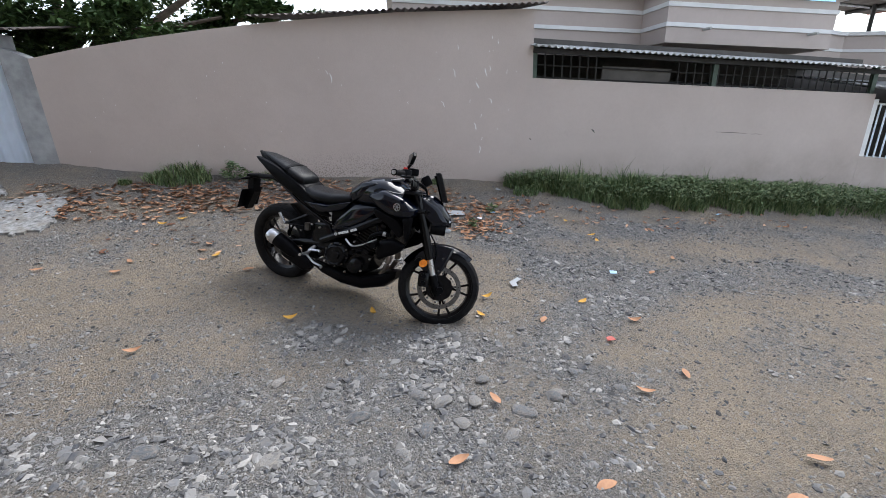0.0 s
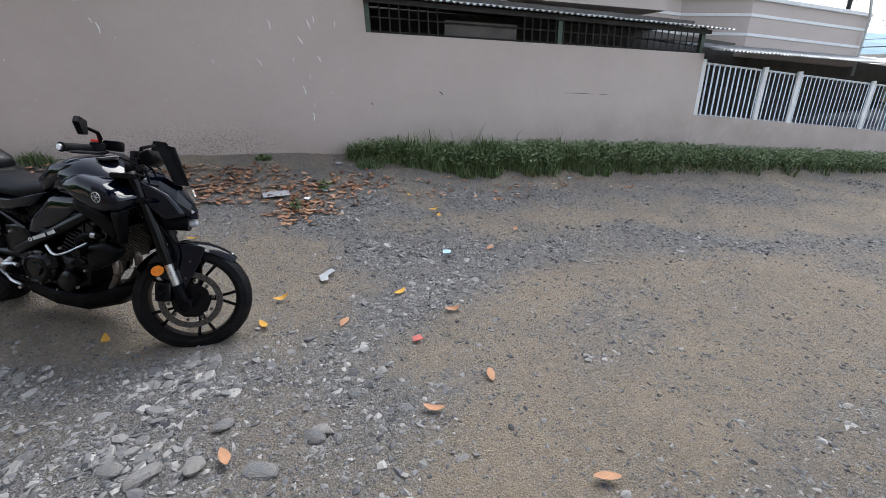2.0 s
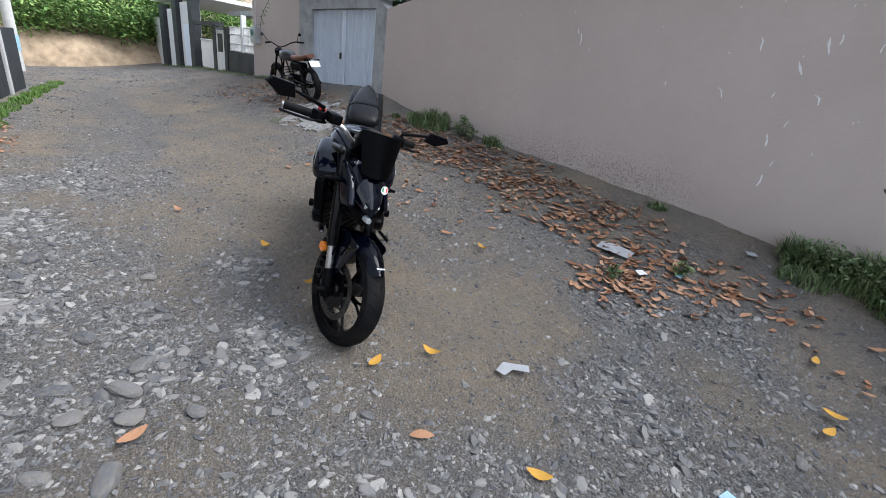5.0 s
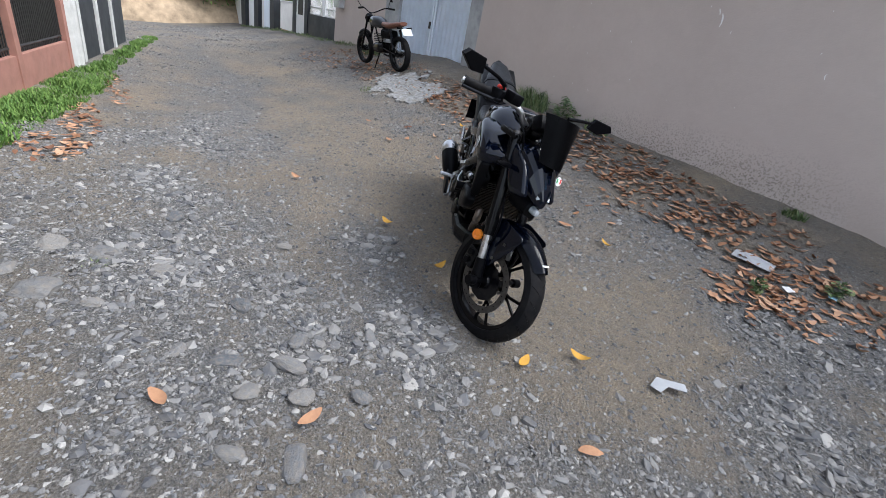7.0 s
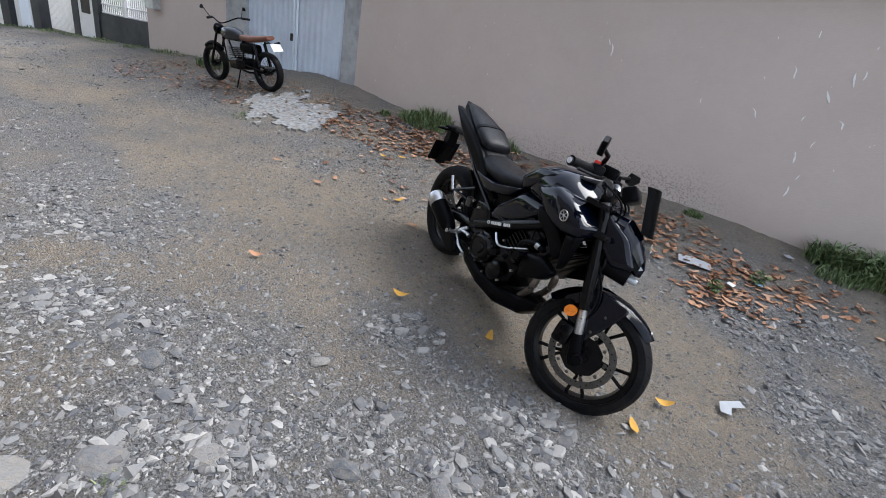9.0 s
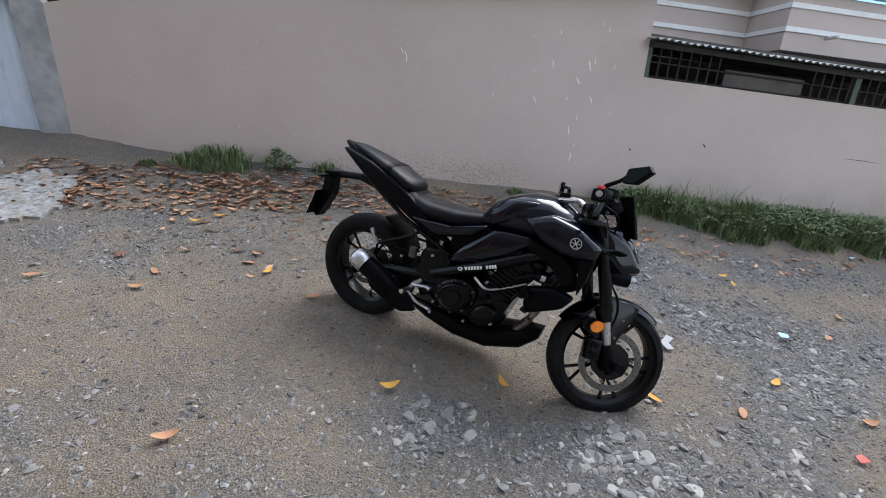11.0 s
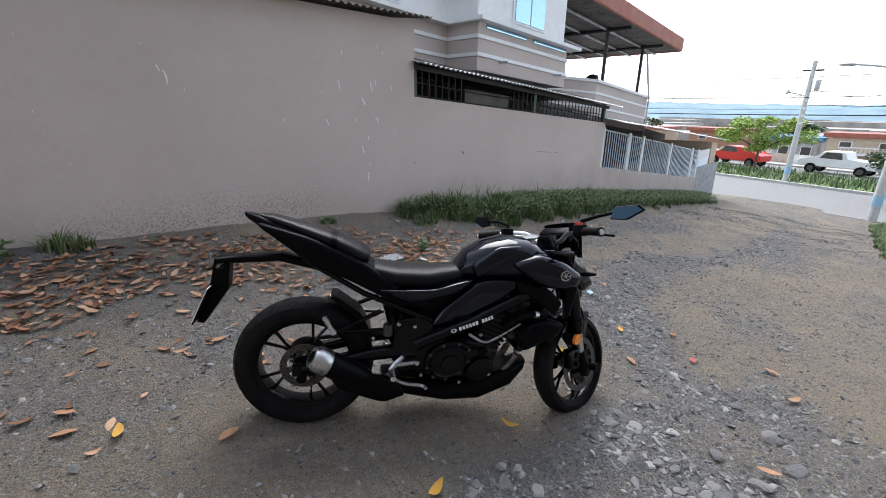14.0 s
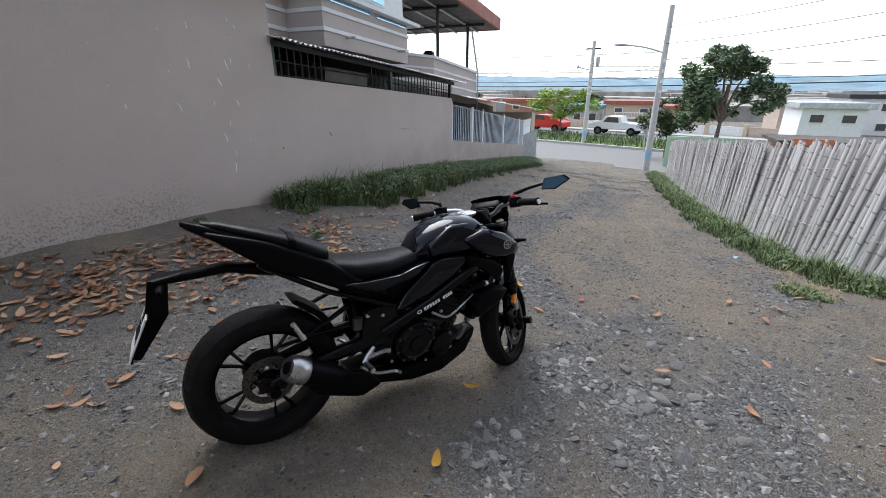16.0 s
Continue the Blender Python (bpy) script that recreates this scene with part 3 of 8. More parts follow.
def build_room():
    # porch behind the opening, its dimness put into the wall colour
    # runs on behind the barred fence so that its gaps look dark
    wall_strip("wall_porch_back", [(-0.6, 1.9, 2.33), (5.3, 1.95, 1.98), (15.2, 2.3, 0.9)], -1.6, 0.1, M_DARKROOM, "back wall of the porch, dimness put into its colour")
    wall_strip("wall_porch_side", [(-0.62, 0.25, 2.33), (-0.62, 1.9, 2.33)], -0.4, 0.1, M_DARKROOM, "side wall of the porch, dimness put into its colour")
    bm = box((-0.6, 0.22, -1.2), (15.0, 4.0, 0.0))
    tagged(mesh_ob("floor_porch", bm, M_CEMENT), "bare cement porch floor", "floor", kind="structure")
    for x in (1.8, 2.3):
        t = thing("stacked_chair" if x > 2.0 else "storage_crate", "dark plastic thing stored in the dim porch", "storage box")
        part("body", box((x + 0.8, 1.2, 0.0), (x + 1.15, 1.6, 1.70), 0.02), M_MATTE, t)
    # ceiling added to stop sky light leaking into the porch
    tagged(mesh_ob("ceiling_porch", box((-0.7, 0.90, 2.33), (5.6, 2.0, 2.40), 0.0, pose(0, 0, 0, 0, 4.2, 0)), M_DARKROOM), "added dark porch ceiling that keeps sky light out", "ceiling", kind="structure")
    # loose roof sheet inside, seen through the bars
    corrugated("roof_sheet_4", (2.9, 0.8, 1.62), (5.0, 0.85, 1.50), (0, 0.9, 0.14), M_TIN, "grey tin lean-to roof behind the bars")


build_room()


def sloped(ob, x0, k):
    """Lets the courses of a house fall a little along the lane, uprights staying upright."""
    for o in ob.children_recursive:
        if o.type == 'MESH':
            for v in o.data.vertices:
                v.co.z -= k * (v.co.x - x0)


def build_house():
    h = thing("apartment_house", "taupe and white two storey house with white bands", "house")
    part("wall", box((-1.8, 2.07, -0.3), (2.55, 7.0, 3.12)), M_WALL, h)
    # overhanging bay
    part("bay", box((2.55, 1.30, 2.34), (5.50, 6.5, 3.12)), M_WALL, h)
    for z in (2.575, 2.865):
        part("band", box((2.53, 1.275, z), (5.52, 6.4, z + 0.062)), M_WHITE, h, "white painted band")
        part("band", box((-1.8, 2.045, z), (2.53, 2.10, z + 0.062)), M_WHITE, h, "white painted band")
    part("ledge", box((2.44, 1.12, 3.12), (5.80, 6.6, 3.185)), M_WHITE, h, "white concrete ledge")
    part("ledge", box((-1.9, 1.90, 3.12), (2.437, 6.6, 3.185)), M_WHITE, h, "white concrete ledge")
    part("upper_wall", box((2.62, 1.38, 3.185), (5.46, 6.3, 6.2)), M_WHITE, h, "white upper storey wall")
    part("upper_wall", box((-1.8, 2.12, 3.185), (2.617, 6.3, 6.2)), M_WHITE, h, "white upper storey wall")

    def window(x0, x1, z0, z1, y):
        win = part("window", box((x0 - 0.04, y - 0.03, z0 - 0.04), (x1 + 0.04, y - 0.004, z1 + 0.04)), M_WHITE, h)
        n = 2
        for k in range(n):
            a, b = x0 + (x1 - x0) * k / n, x0 + (x1 - x0) * (k + 1) / n
            part("pane", box((a + 0.02, y - 0.045, z0), (b - 0.02, y - 0.031, z1)), M_GLASS, win, "blue reflecting glass")
    window(3.62, 4.62, 3.34, 4.6, 1.38)
    window(0.55, 1.45, 3.30, 4.4, 2.12)
    for x0, x1 in ((2.75, 3.95), (4.20, 5.40)):
        part("slot_window", box((x0, 1.275, 3.045), (x1, 1.296, 3.105)), M_GLASS, h, "blue glass strip under the ledge")
    for x in (3.19, 5.06):
        part("drain_pipe", tube([(x, 1.30, 2.55), (x, 1.12, 2.55)], 0.022, 8), M_POLE, h, "short drain pipe")
    sloped(h, 2.55, 0.055)


build_house()


def build_terrace():
    h = thing("roof_terrace", "taupe parapet terrace under a red-edged metal canopy", "terrace")
    def ring(o):
        return [(5.9, 2.75 - o), (7.25, 2.75 - o), (8.3, 1.95 - o), (11.95 + o, 1.95 - o), (11.95 + o, 7.0), (5.9, 7.0)]
    part("parapet", prism(ring(0.0), 1.40, 2.46, 'z'), M_WALL, h)
    part("coping", prism(ring(0.06), 2.46, 2.53, 'z'), M_WHITE, h, "white coping")
    part("band", prism(ring(0.02), 2.16, 2.215, 'z'), M_WHITE, h, "white painted band")
    part("band", prism(ring(0.02), 1.80, 1.855, 'z'), M_WHITE, h, "white painted band")
    for x, y in ((9.0, 2.15), (11.5, 2.15), (11.3, 6.0), (8.5, 6.0)):
        part("post", tube([(x, y, 2.53), (x, y, 4.02)], 0.05, 8), M_IRON, h)
    part("downpipe", tube([(11.85, 1.86, 1.2), (11.85, 1.86, 2.4), (11.75, 2.1, 3.9)], 0.03, 8), M_POLE, h, "white downpipe")
    # a dark tarpaulin heap on the coping
    part("tarpaulin", loft([(8.35, 2.25, 2.56, 0.10, 0.04), (8.55, 2.25, 2.62, 0.14, 0.10), (8.75, 2.25, 2.66, 0.10, 0.07), (8.9, 2.25, 2.58, 0.05, 0.03)], 12), M_MATTE, h, "dark folded tarpaulin")
    roof = [(5.0, 1.40, 3.98), (12.75, 1.40, 4.02), (12.2, 7.0, 3.95), (4.6, 7.0, 4.05)]
    bm = bmesh.new()
    lo = [bm.verts.new(p) for p in roof]
    hi = [bm.verts.new((x, y, z + 0.05)) for x, y, z in roof]
    bm.faces.new(lo)
    bm.faces.new(hi[::-1])
    for k in range(4):
        bm.faces.new((lo[k], lo[(k + 1) % 4], hi[(k + 1) % 4], hi[k]))
    # shade under the canopy is put into this dark sheet colour
    part("canopy_sheet", bm, M_RUST, h, "metal canopy sheet, shade of its underside put into the colour")
    for a, b in ((0, 1), (1, 2)):
        pa, pb = Vector(roof[a]), Vector(roof[b])
        for k in range(36):
            bm = bmesh.new()
            q0, q1 = pa.lerp(pb, k / 36), pa.lerp(pb, (k + 1) / 36)
            off = Vector((pb.y - pa.y, pa.x - pb.x, 0)).normalized() * 0.03
            vs = [bm.verts.new(q) for q in (q0 - Vector((0, 0, 0.03)), q1 - Vector((0, 0, 0.03)), q1 + Vector((0, 0, 0.38)), q0 + Vector((0, 0, 0.38)),
                                            q0 + off, q1 + off, q1 + off + Vector((0, 0, 0.36)), q0 + off + Vector((0, 0, 0.36)))]
            for f in ((0, 1, 2, 3), (4, 7, 6, 5), (0, 4, 5, 1), (1, 5, 6, 2), (2, 6, 7, 3), (3, 7, 4, 0)):
                bm.faces.new([vs[i] for i in f])
            part("fascia_panel", bm, M_ROOFRED, h, "brick red metal fascia panel")
    for k in range(1, 7):
        a = Vector(roof[0]).lerp(Vector(roof[3]), k / 7)
        b = Vector(roof[1]).lerp(Vector(roof[2]), k / 7)
        part("purlin", tube([a - Vector((0, 0, 0.05)), b - Vector((0, 0, 0.05))], 0.035, 6), M_TIN, h)
    for x in (9.0, 11.4):
        part("beam", tube([(x, 1.5, 3.93), (x, 6.9, 3.90)], 0.05, 6), M_IRON, h)
    sloped(h, 8.3, 0.085)


build_terrace()


def build_barred_fence():
    g = thing("barred_fence", "white metal bar fence on a low wall", "fence")
    def zs(x):
        return 0.56 - (x - 5.2) * 0.125, 1.34 - (x - 5.2) * 0.113
    def ys(x):
        return 0.14 + (x - 5.2) * 0.013
    for i in range(60):
        x = 5.30 + 6.95 * i / 59
        z0, z1 = zs(x)
        part("bar", box((-0.036, -0.006, 0), (0.036, 0.006, z1 - z0), 0.0, pose(x, ys(x), z0, 0, 0, 30)), M_DOOR, g)
    for x in (5.26, 6.66, 7.52, 9.62, 11.7, 12.35):
        z0, z1 = zs(x)
        part("post", box((x - 0.05, ys(x) - 0.045, z0 - 0.01), (x + 0.05, ys(x) - 0.008, z1 + 0.05), 0.004), M_WHITE, g, "white square post")
    for f in (0.0, 0.62, 1.0):
        (a0, a1), (b0, b1) = zs(5.2), zs(12.4)
        part("rail", tube([(5.2, ys(5.2) + 0.03, a0 + (a1 - a0) * f), (12.4, ys(12.4) + 0.03, b0 + (b1 - b0) * f)], 0.018, 6), M_WHITE if f != 0.62 else M_IRON, g)
    # door at the street end
    d = thing("door_1", "white sheet metal door at the end of the fence", "door", kind="structure")
    part("leaf", box((0, 0, -1.25), (1.55, 0.05, 0.52), 0.004, pose(12.5, 0.24, 0.0, 0, 0, 3)), M_WHITE, d)
    for z in (-0.75, -0.05):
        part("panel", box((0.15, -0.015, z - 0.3), (1.40, 0.0, z + 0.3), 0.003, pose(12.5, 0.24, 0.0, 0, 0, 3)), M_DOOR, d)
    wall_strip("wall_end", [(14.1, 0.30, 0.75), (15.0, 0.36, 0.68)], -2.2, 3.4, M_CREAM, "cream pillar and side wall at the street end")


build_barred_fence()


def build_garage():
    d = thing("door_2", "white corrugated sheet metal garage door in grey cement surround", "garage door", kind="structure")
    n = 144
    bm = bmesh.new()
    prev = None
    for i in range(n + 1):
        x = -8.72 + 2.26 * i / n
        o = 0.020 * (0.5 - 0.5 * math.cos(i * 2 * math.pi / 8))
        cur = [bm.verts.new((x, 0.16 + o, 0.55)), bm.verts.new((x, 0.16 + o, 2.17))]
        if prev:
            bm.faces.new((prev[0], cur[0], cur[1], prev[1]))
        prev = cur
    bmesh.ops.solidify(bm, geom=bm.faces[:], thickness=0.004)
    leaf = part("leaf", bm, M_DOOR, d)
    for x in (-7.59, -7.52):
        part("leaf_stile", box((x - 0.02, 0.145, 0.6), (x + 0.02, 0.158, 2.16), 0.002), M_DOOR, leaf)
    part("handle", box((-7.63, 0.12, 1.36), (-7.59, 0.144, 1.47), 0.004), M_IRON, leaf)
    wall_strip("wall_garage_jamb", [(-6.48, 0.10, 2.3), (-6.30, 0.10, 2.23), (-6.173, 0.103, 2.165)], -0.3, 0.2, M_CEMENT, "rough grey cement patch beside the garage door")
    wall_strip("wall_garage_pier", [(-9.26, 0.10, 2.6), (-8.72, 0.10, 2.6)], -0.3, 0.3, M_CEMENT, "grey cement pier beside the garage door")
    tagged(mesh_ob("lintel", box((-8.717, 0.11, 2.18), (-6.483, 0.4, 2.45)), M_CEMENT), "grey cement lintel over the garage door", "lintel", kind="structure")
    # taupe wall on to the next house
    wall_strip("wall_north_far", [(-12.0, 0.16, 2.75), (-9.263, 0.10, 2.7)], -0.5, 0.15, M_WALL, "taupe plastered wall past the garage")
    corrugated("roof_sheet_5", (-9.3, 0.03, 2.47), (-6.1, 0.03, 2.47), (0.05, 1.8, 0.3), M_RUST, "dark tin roof over the garage door")
    # closing wall behind the garage
    wall_strip("wall_garage_back", [(-12.0, 2.4, 1.9), (-2.0, 2.6, 1.9)], -0.5, 0.15, M_CREAM, "plain wall behind the garage")


build_garage()


# ---------------------------------------------------------------- motorcycle
def wheel(parent, name, c, radius, width, rim_r, spokes, m, disc_side, disc_r, sprocket=False):
    """One cast wheel with tyre, rim, spokes and brake disc; m places it."""
    w = new(name)
    w.parent = parent
    w["label"] = "black cast wheel with a road tyre"
    T = m @ Matrix.Translation(c)
    hw = width / 2
    prof = [(rim_r + 0.004, -hw * 0.72), (rim_r + 0.022, -hw * 0.92), (radius - 0.05, -hw), (radius - 0.022, -hw * 0.88), (radius - 0.006, -hw * 0.5), (radius, 0),
            (radius - 0.006, hw * 0.5), (radius - 0.022, hw * 0.88), (radius - 0.05, hw), (rim_r + 0.022, hw * 0.92), (rim_r + 0.004, hw * 0.72)]
    part("tyre", lathe(prof, 72, T, True), M_RUBBER, w, smooth=True)
    # tread grooves as thin dark ribs laid over the shoulder
    bm = bmesh.new()
    for k in range(26):
        for s in (-1, 1):
            a0 = 2 * math.pi * (k + (0.5 if s > 0 else 0)) / 26
            pts = []
            for f in (0.08, 0.35, 0.62, 0.86):
                a = a0 + f * 0.22
                rr = radius - 0.030 * f ** 2.2 - 0.0010
                pts.append(T @ Vector((rr * math.cos(a), s * hw * f, rr * math.sin(a))))
            add_tube(bm, pts, [0.001, 0.0022, 0.0022, 0.001], 5)
    part("tread_groove", bm, M_MATTE, w)["kind"] = "stuff"
    rp = [(rim_r + 0.006, -hw * 0.74), (rim_r + 0.008, -hw * 0.62), (rim_r - 0.016, -hw * 0.5), (rim_r - 0.022, 0), (rim_r - 0.016, hw * 0.5), (rim_r + 0.008, hw * 0.62), (rim_r + 0.006, hw * 0.74), (rim_r - 0.002, 0)]
    part("rim", lathe(rp, 60, T, True), M_BLACKMETAL, w, smooth=True)
    part("hub", lathe([(0.0, -0.075), (0.030, -0.075), (0.046, -0.04), (0.05, 0), (0.046, 0.04), (0.030, 0.075), (0.0, 0.075)], 24, T), M_BLACKMETAL, w, smooth=True)
    for k in range(spokes):
        a = 2 * math.pi * k / spokes
        bm = bmesh.new()
        for da in (-0.10, 0.10):
            p0 = Vector((0.04 * math.cos(a), 0, 0.04 * math.sin(a)))
            p1 = Vector((rim_r * 0.55 * math.cos(a + da * 0.8), 0.004, rim_r * 0.55 * math.sin(a + da * 0.8)))
            p2 = Vector(((rim_r - 0.012) * math.cos(a + da * 1.9), 0, (rim_r - 0.012) * math.sin(a + da * 1.9)))
            add_tube(bm, [T @ p0, T @ p1, T @ p2], [0.0115, 0.0072, 0.0085], 6)
        part("spoke", bm, M_BLACKMETAL, w, smooth=True)
    if disc_r:
        y = disc_side * (0.062 if spokes < 99 else 0.05)
        d = part("brake_disc", lathe([(disc_r - 0.031, y - 0.002), (disc_r, y - 0.002), (disc_r, y + 0.002), (disc_r - 0.031, y + 0.002)], 60, T, True), M_STEEL, w, "drilled steel brake disc", smooth=False)
        part("disc_carrier", lathe([(0.03, y - 0.003), (disc_r - 0.055, y - 0.003), (disc_r - 0.055, y + 0.003), (0.03, y + 0.003)], 10, T, True), M_BLACKMETAL, w)
        bm = bmesh.new()
        for k in range(36):
            a = 2 * math.pi * k / 36
            rr = disc_r - 0.009 - 0.009 * (k % 3)
            c0 = T @ Vector((rr * math.cos(a), y + disc_side * 0.0022, rr * math.sin(a)))
            c1 = T @ Vector((rr * math.cos(a), y + disc_side * 0.0030, rr * math.sin(a)))
            add_tube(bm, [c0, c1], 0.0032, 6)
        part("disc_holes", bm, M_MATTE, d)["kind"] = "stuff"
        for k in range(10):
            bm = bmesh.new()
            a = 2 * math.pi * (k + 0.3) / 10
            rr = disc_r - 0.045
            c0 = T @ Vector((rr * math.cos(a), y - 0.006, rr * math.sin(a)))
            c1 = T @ Vector((rr * math.cos(a), y + 0.006, rr * math.sin(a)))
            add_tube(bm, [c0, c1], 0.008, 8)
            part("disc_button", bm, M_STEEL, d)
    return w


def both(fn):
    """Runs fn(1) for the left and fn(-1) for the right side."""
    for s in (1, -1):
        fn(s)


def add_slab(bm, outline, y, thick, bulge=0.0):
    """A moulded panel in the x-z plane at y: rounded corners, domed outwards in the middle."""
    soft = []
    n = len(outline)
    for i, p in enumerate(outline):
        q, r = outline[i - 1], outline[(i + 1) % n]
        for f, o in ((0.14, q), (0.0, None), (0.14, r)):
            if o is None:
                soft.append(tuple(p[k] * 0.90 + (q[k] + r[k]) * 0.05 for k in (0, 1)))
            else:
                soft.append(tuple(p[k] + (o[k] - p[k]) * f for k in (0, 1)))
    n = len(soft)
    cx = sum(p[0] for p in soft) / n
    cz = sum(p[1] for p in soft) / n
    sgn = 1 if y > 0 else -1
    rings = [[bm.verts.new((p[0], y - sgn * thick, p[1])) for p in soft]]
    for k, g in ((1.0, 0.0), (0.97, 0.30), (0.90, 0.62), (0.72, 0.88), (0.42, 0.98)):
        rings.append([bm.verts.new((cx + (p[0] - cx) * k, y + sgn * bulge * g, cz + (p[1] - cz) * k)) for p in soft])
    mid = bm.verts.new((cx, y + sgn * bulge, cz))
    for a, b in zip(rings, rings[1:]):
        for i in range(n):
            j = (i + 1) % n
            bm.faces.new((a[i], a[j], b[j], b[i]))
    for i in range(n):
        bm.faces.new((rings[-1][i], rings[-1][(i + 1) % n], mid))
    bm.faces.new(rings[0][::-1])
    for f in bm.faces:
        f.smooth = True
    for e in bm.edges:
        if e.verts[0] in rings[0] and e.verts[1] in rings[0]:
            e.smooth = False
    return bm


def slab(outline, y, thick=0.02, bulge=0.0, bevel=0.0):
    return add_slab(bmesh.new(), outline, y, thick, max(bulge, 0.003))


def bolt_at(bm, p, axis, r=0.007, h=0.006):
    p, axis = Vector(p), Vector(axis)
    add_tube(bm, [p, p + axis * h], r, 6)


def build_motorcycle(place):
    b = new("motorcycle")
    tagged(b, "black naked sport motorcycle on its side stand on gravel", "motorcycle")
    b.matrix_world = place
    WB, RF, RR = 1.405, 0.282, 0.318
    rake = radians(25)
    ax = Vector((-math.sin(rake), 0, math.cos(rake)))
    pivot = Vector((1.045, 0, 0.88))
    STEER = Matrix.Translation(pivot) @ Matrix.Rotation(radians(32), 4, ax) @ Matrix.Translation(-pivot)
    ID = Matrix.Identity(4)

    def front(name, bm, mat, parent=b, label="", smooth=True):
        return part(name, shaped(bm, STEER), mat, parent, label, smooth)

    # wheels
    wheel(b, "rear_wheel", (0, 0, RR), RR, 0.172, 0.222, 5, ID, -1, 0.11)
    wheel(b, "front_wheel", (WB, 0, RF), RF, 0.112, 0.222, 5, STEER, -1, 0.149)

    # fork
    def leg(s):
        p0 = Vector((WB - 0.02, s * 0.095, RF - 0.02))
        def up(d):
            return p0 + ax * d
        f = front("fork_tube", tube([up(0.24), up(0.44), up(0.72)], [0.0245, 0.0265, 0.0265], 20), M_BLACKMETAL)
        front("fork_collar", tube([up(0.285), up(0.325)], 0.031, 20), M_BLACKMETAL, f)
        front("fork_cap", tube([up(0.72), up(0.735)], 0.022, 16), M_STEEL, f)
        front("fork_slider", tube([up(0.10), up(0.25)], 0.019, 20), M_SILVER, b, "bright fork slider")
        front("fork_bottom", tube([up(-0.03), up(0.0), up(0.06), up(0.12)], [0.024, 0.030, 0.027, 0.024], 16), M_MATTE)
    both(leg)
    front("front_axle", tube([(WB, -0.145, RF), (WB, 0.145, RF)], 0.014, 12), M_BLACKMETAL)
    for y0, y1 in ((-0.168, -0.13), (0.13, 0.168)):
        front("axle_slider", tube([(WB, y0, RF), (WB, y1, RF)], 0.022, 16), M_MATTE, b, "black crash bobbin")
    # reflector
    p0 = Vector((WB - 0.02, -0.095, RF - 0.02)) + ax * 0.205 + Vector((-0.052, 0, 0))
    rf = front("reflector", tube([p0 + Vector((0, -0.012, 0)), p0 + Vector((0, -0.026, 0))], 0.027, 24), M_ORANGE, b, "round orange side reflector")
    front("reflector_rim", tube([p0 + Vector((0, 0.0, 0)), p0 + Vector((0, -0.013, 0))], 0.030, 24), M_MATTE, rf)
    front("reflector_bracket", tube([p0, p0 + Vector((0.05, 0.01, 0.0))], 0.006, 6), M_MATTE, rf)
    p1 = Vector((p0.x, -p0.y, p0.z))
    front("reflector", tube([p1 + Vector((0, 0.012, 0)), p1 + Vector((0, 0.026, 0))], 0.027, 24), M_ORANGE, b, "round orange side reflector")
    # caliper
    cp = Vector((WB - 0.105, -0.082, RF + 0.055))
    cal = front("brake_caliper", box((cp.x - 0.045, cp.y - 0.035, cp.z - 0.055), (cp.x + 0.03, cp.y + 0.03, cp.z + 0.05), 0.014), M_BLACKMETAL)
    bm = bmesh.new()
    for dz in (-0.025, 0.022):
        add_tube(bm, [(cp.x - 0.01, cp.y - 0.03, cp.z + dz), (cp.x - 0.01, cp.y - 0.046, cp.z + dz)], 0.016, 14)
    front("caliper_piston", bm, M_MATTE, cal)
    front("brake_hose", tube(curve_pts([(cp.x, cp.y, cp.z + 0.05), (cp.x - 0.02, cp.y, cp.z + 0.2), (1.16, -0.07, 0.72), (1.09, -0.13, 0.90)], 5), 0.005, 6), M_MATTE)
    # front fender
    bm = bmesh.new()
    rows = []
    for i in range(15):
        a = radians(48 + (i / 14) * 102)
        taper = 1 - 0.35 * abs(i / 14 - 0.5) ** 2 * 4 if i > 7 else 1 - 0.5 * abs(i / 14 - 0.5) ** 2 * 4
        w = 0.073 * taper
        row = []
        for k in range(7):
            f = k / 6 * 2 - 1
            rr = RF + 0.022 - 0.036 * abs(f) ** 2.6
            row.append(bm.verts.new((WB + rr * math.cos(a), f * w, RF + rr * math.sin(a))))
        rows.append(row)
    for r, s in zip(rows, rows[1:]):
        for k in range(6):
            bm.faces.new((r[k], r[k + 1], s[k + 1], s[k]))
    bmesh.ops.solidify(bm, geom=bm.faces[:], thickness=0.004)
    fen = front("front_fender", bm, M_GLOSS)
    def stay(s):
        o = [(WB - 0.20, RF + 0.19), (WB - 0.09, RF + 0.30), (WB + 0.07, RF + 0.29), (WB + 0.04, RF + 0.20), (WB - 0.03, RF + 0.05), (WB - 0.08, RF + 0.06)]
        front("fender_side", slab(o, s * 0.082, 0.006, 0.004), M_GLOSS, fen, smooth=False)
        bm = bmesh.new()
        for x, z in ((WB - 0.02, RF + 0.12), (WB + 0.0, RF + 0.21)):
            bolt_at(bm, (x, s * 0.084, z), (0, s, 0), 0.007, 0.006)
        front("bolt", bm, M_STEEL, fen)
    both(stay)
    # maker's name on the fender tip, as plain bars
    for k in range(6):
        a = radians(54)
        rr = RF + 0.022
        bmk = box((-0.004, -0.0026, 0), (0.004, 0.0026, 0.0012), 0, Matrix.Translation((WB + rr * math.cos(a), -0.019 + 0.0076 * k, RF + rr * math.sin(a))) @ Matrix.Rotation(radians(90) - a, 4, 'Y'))
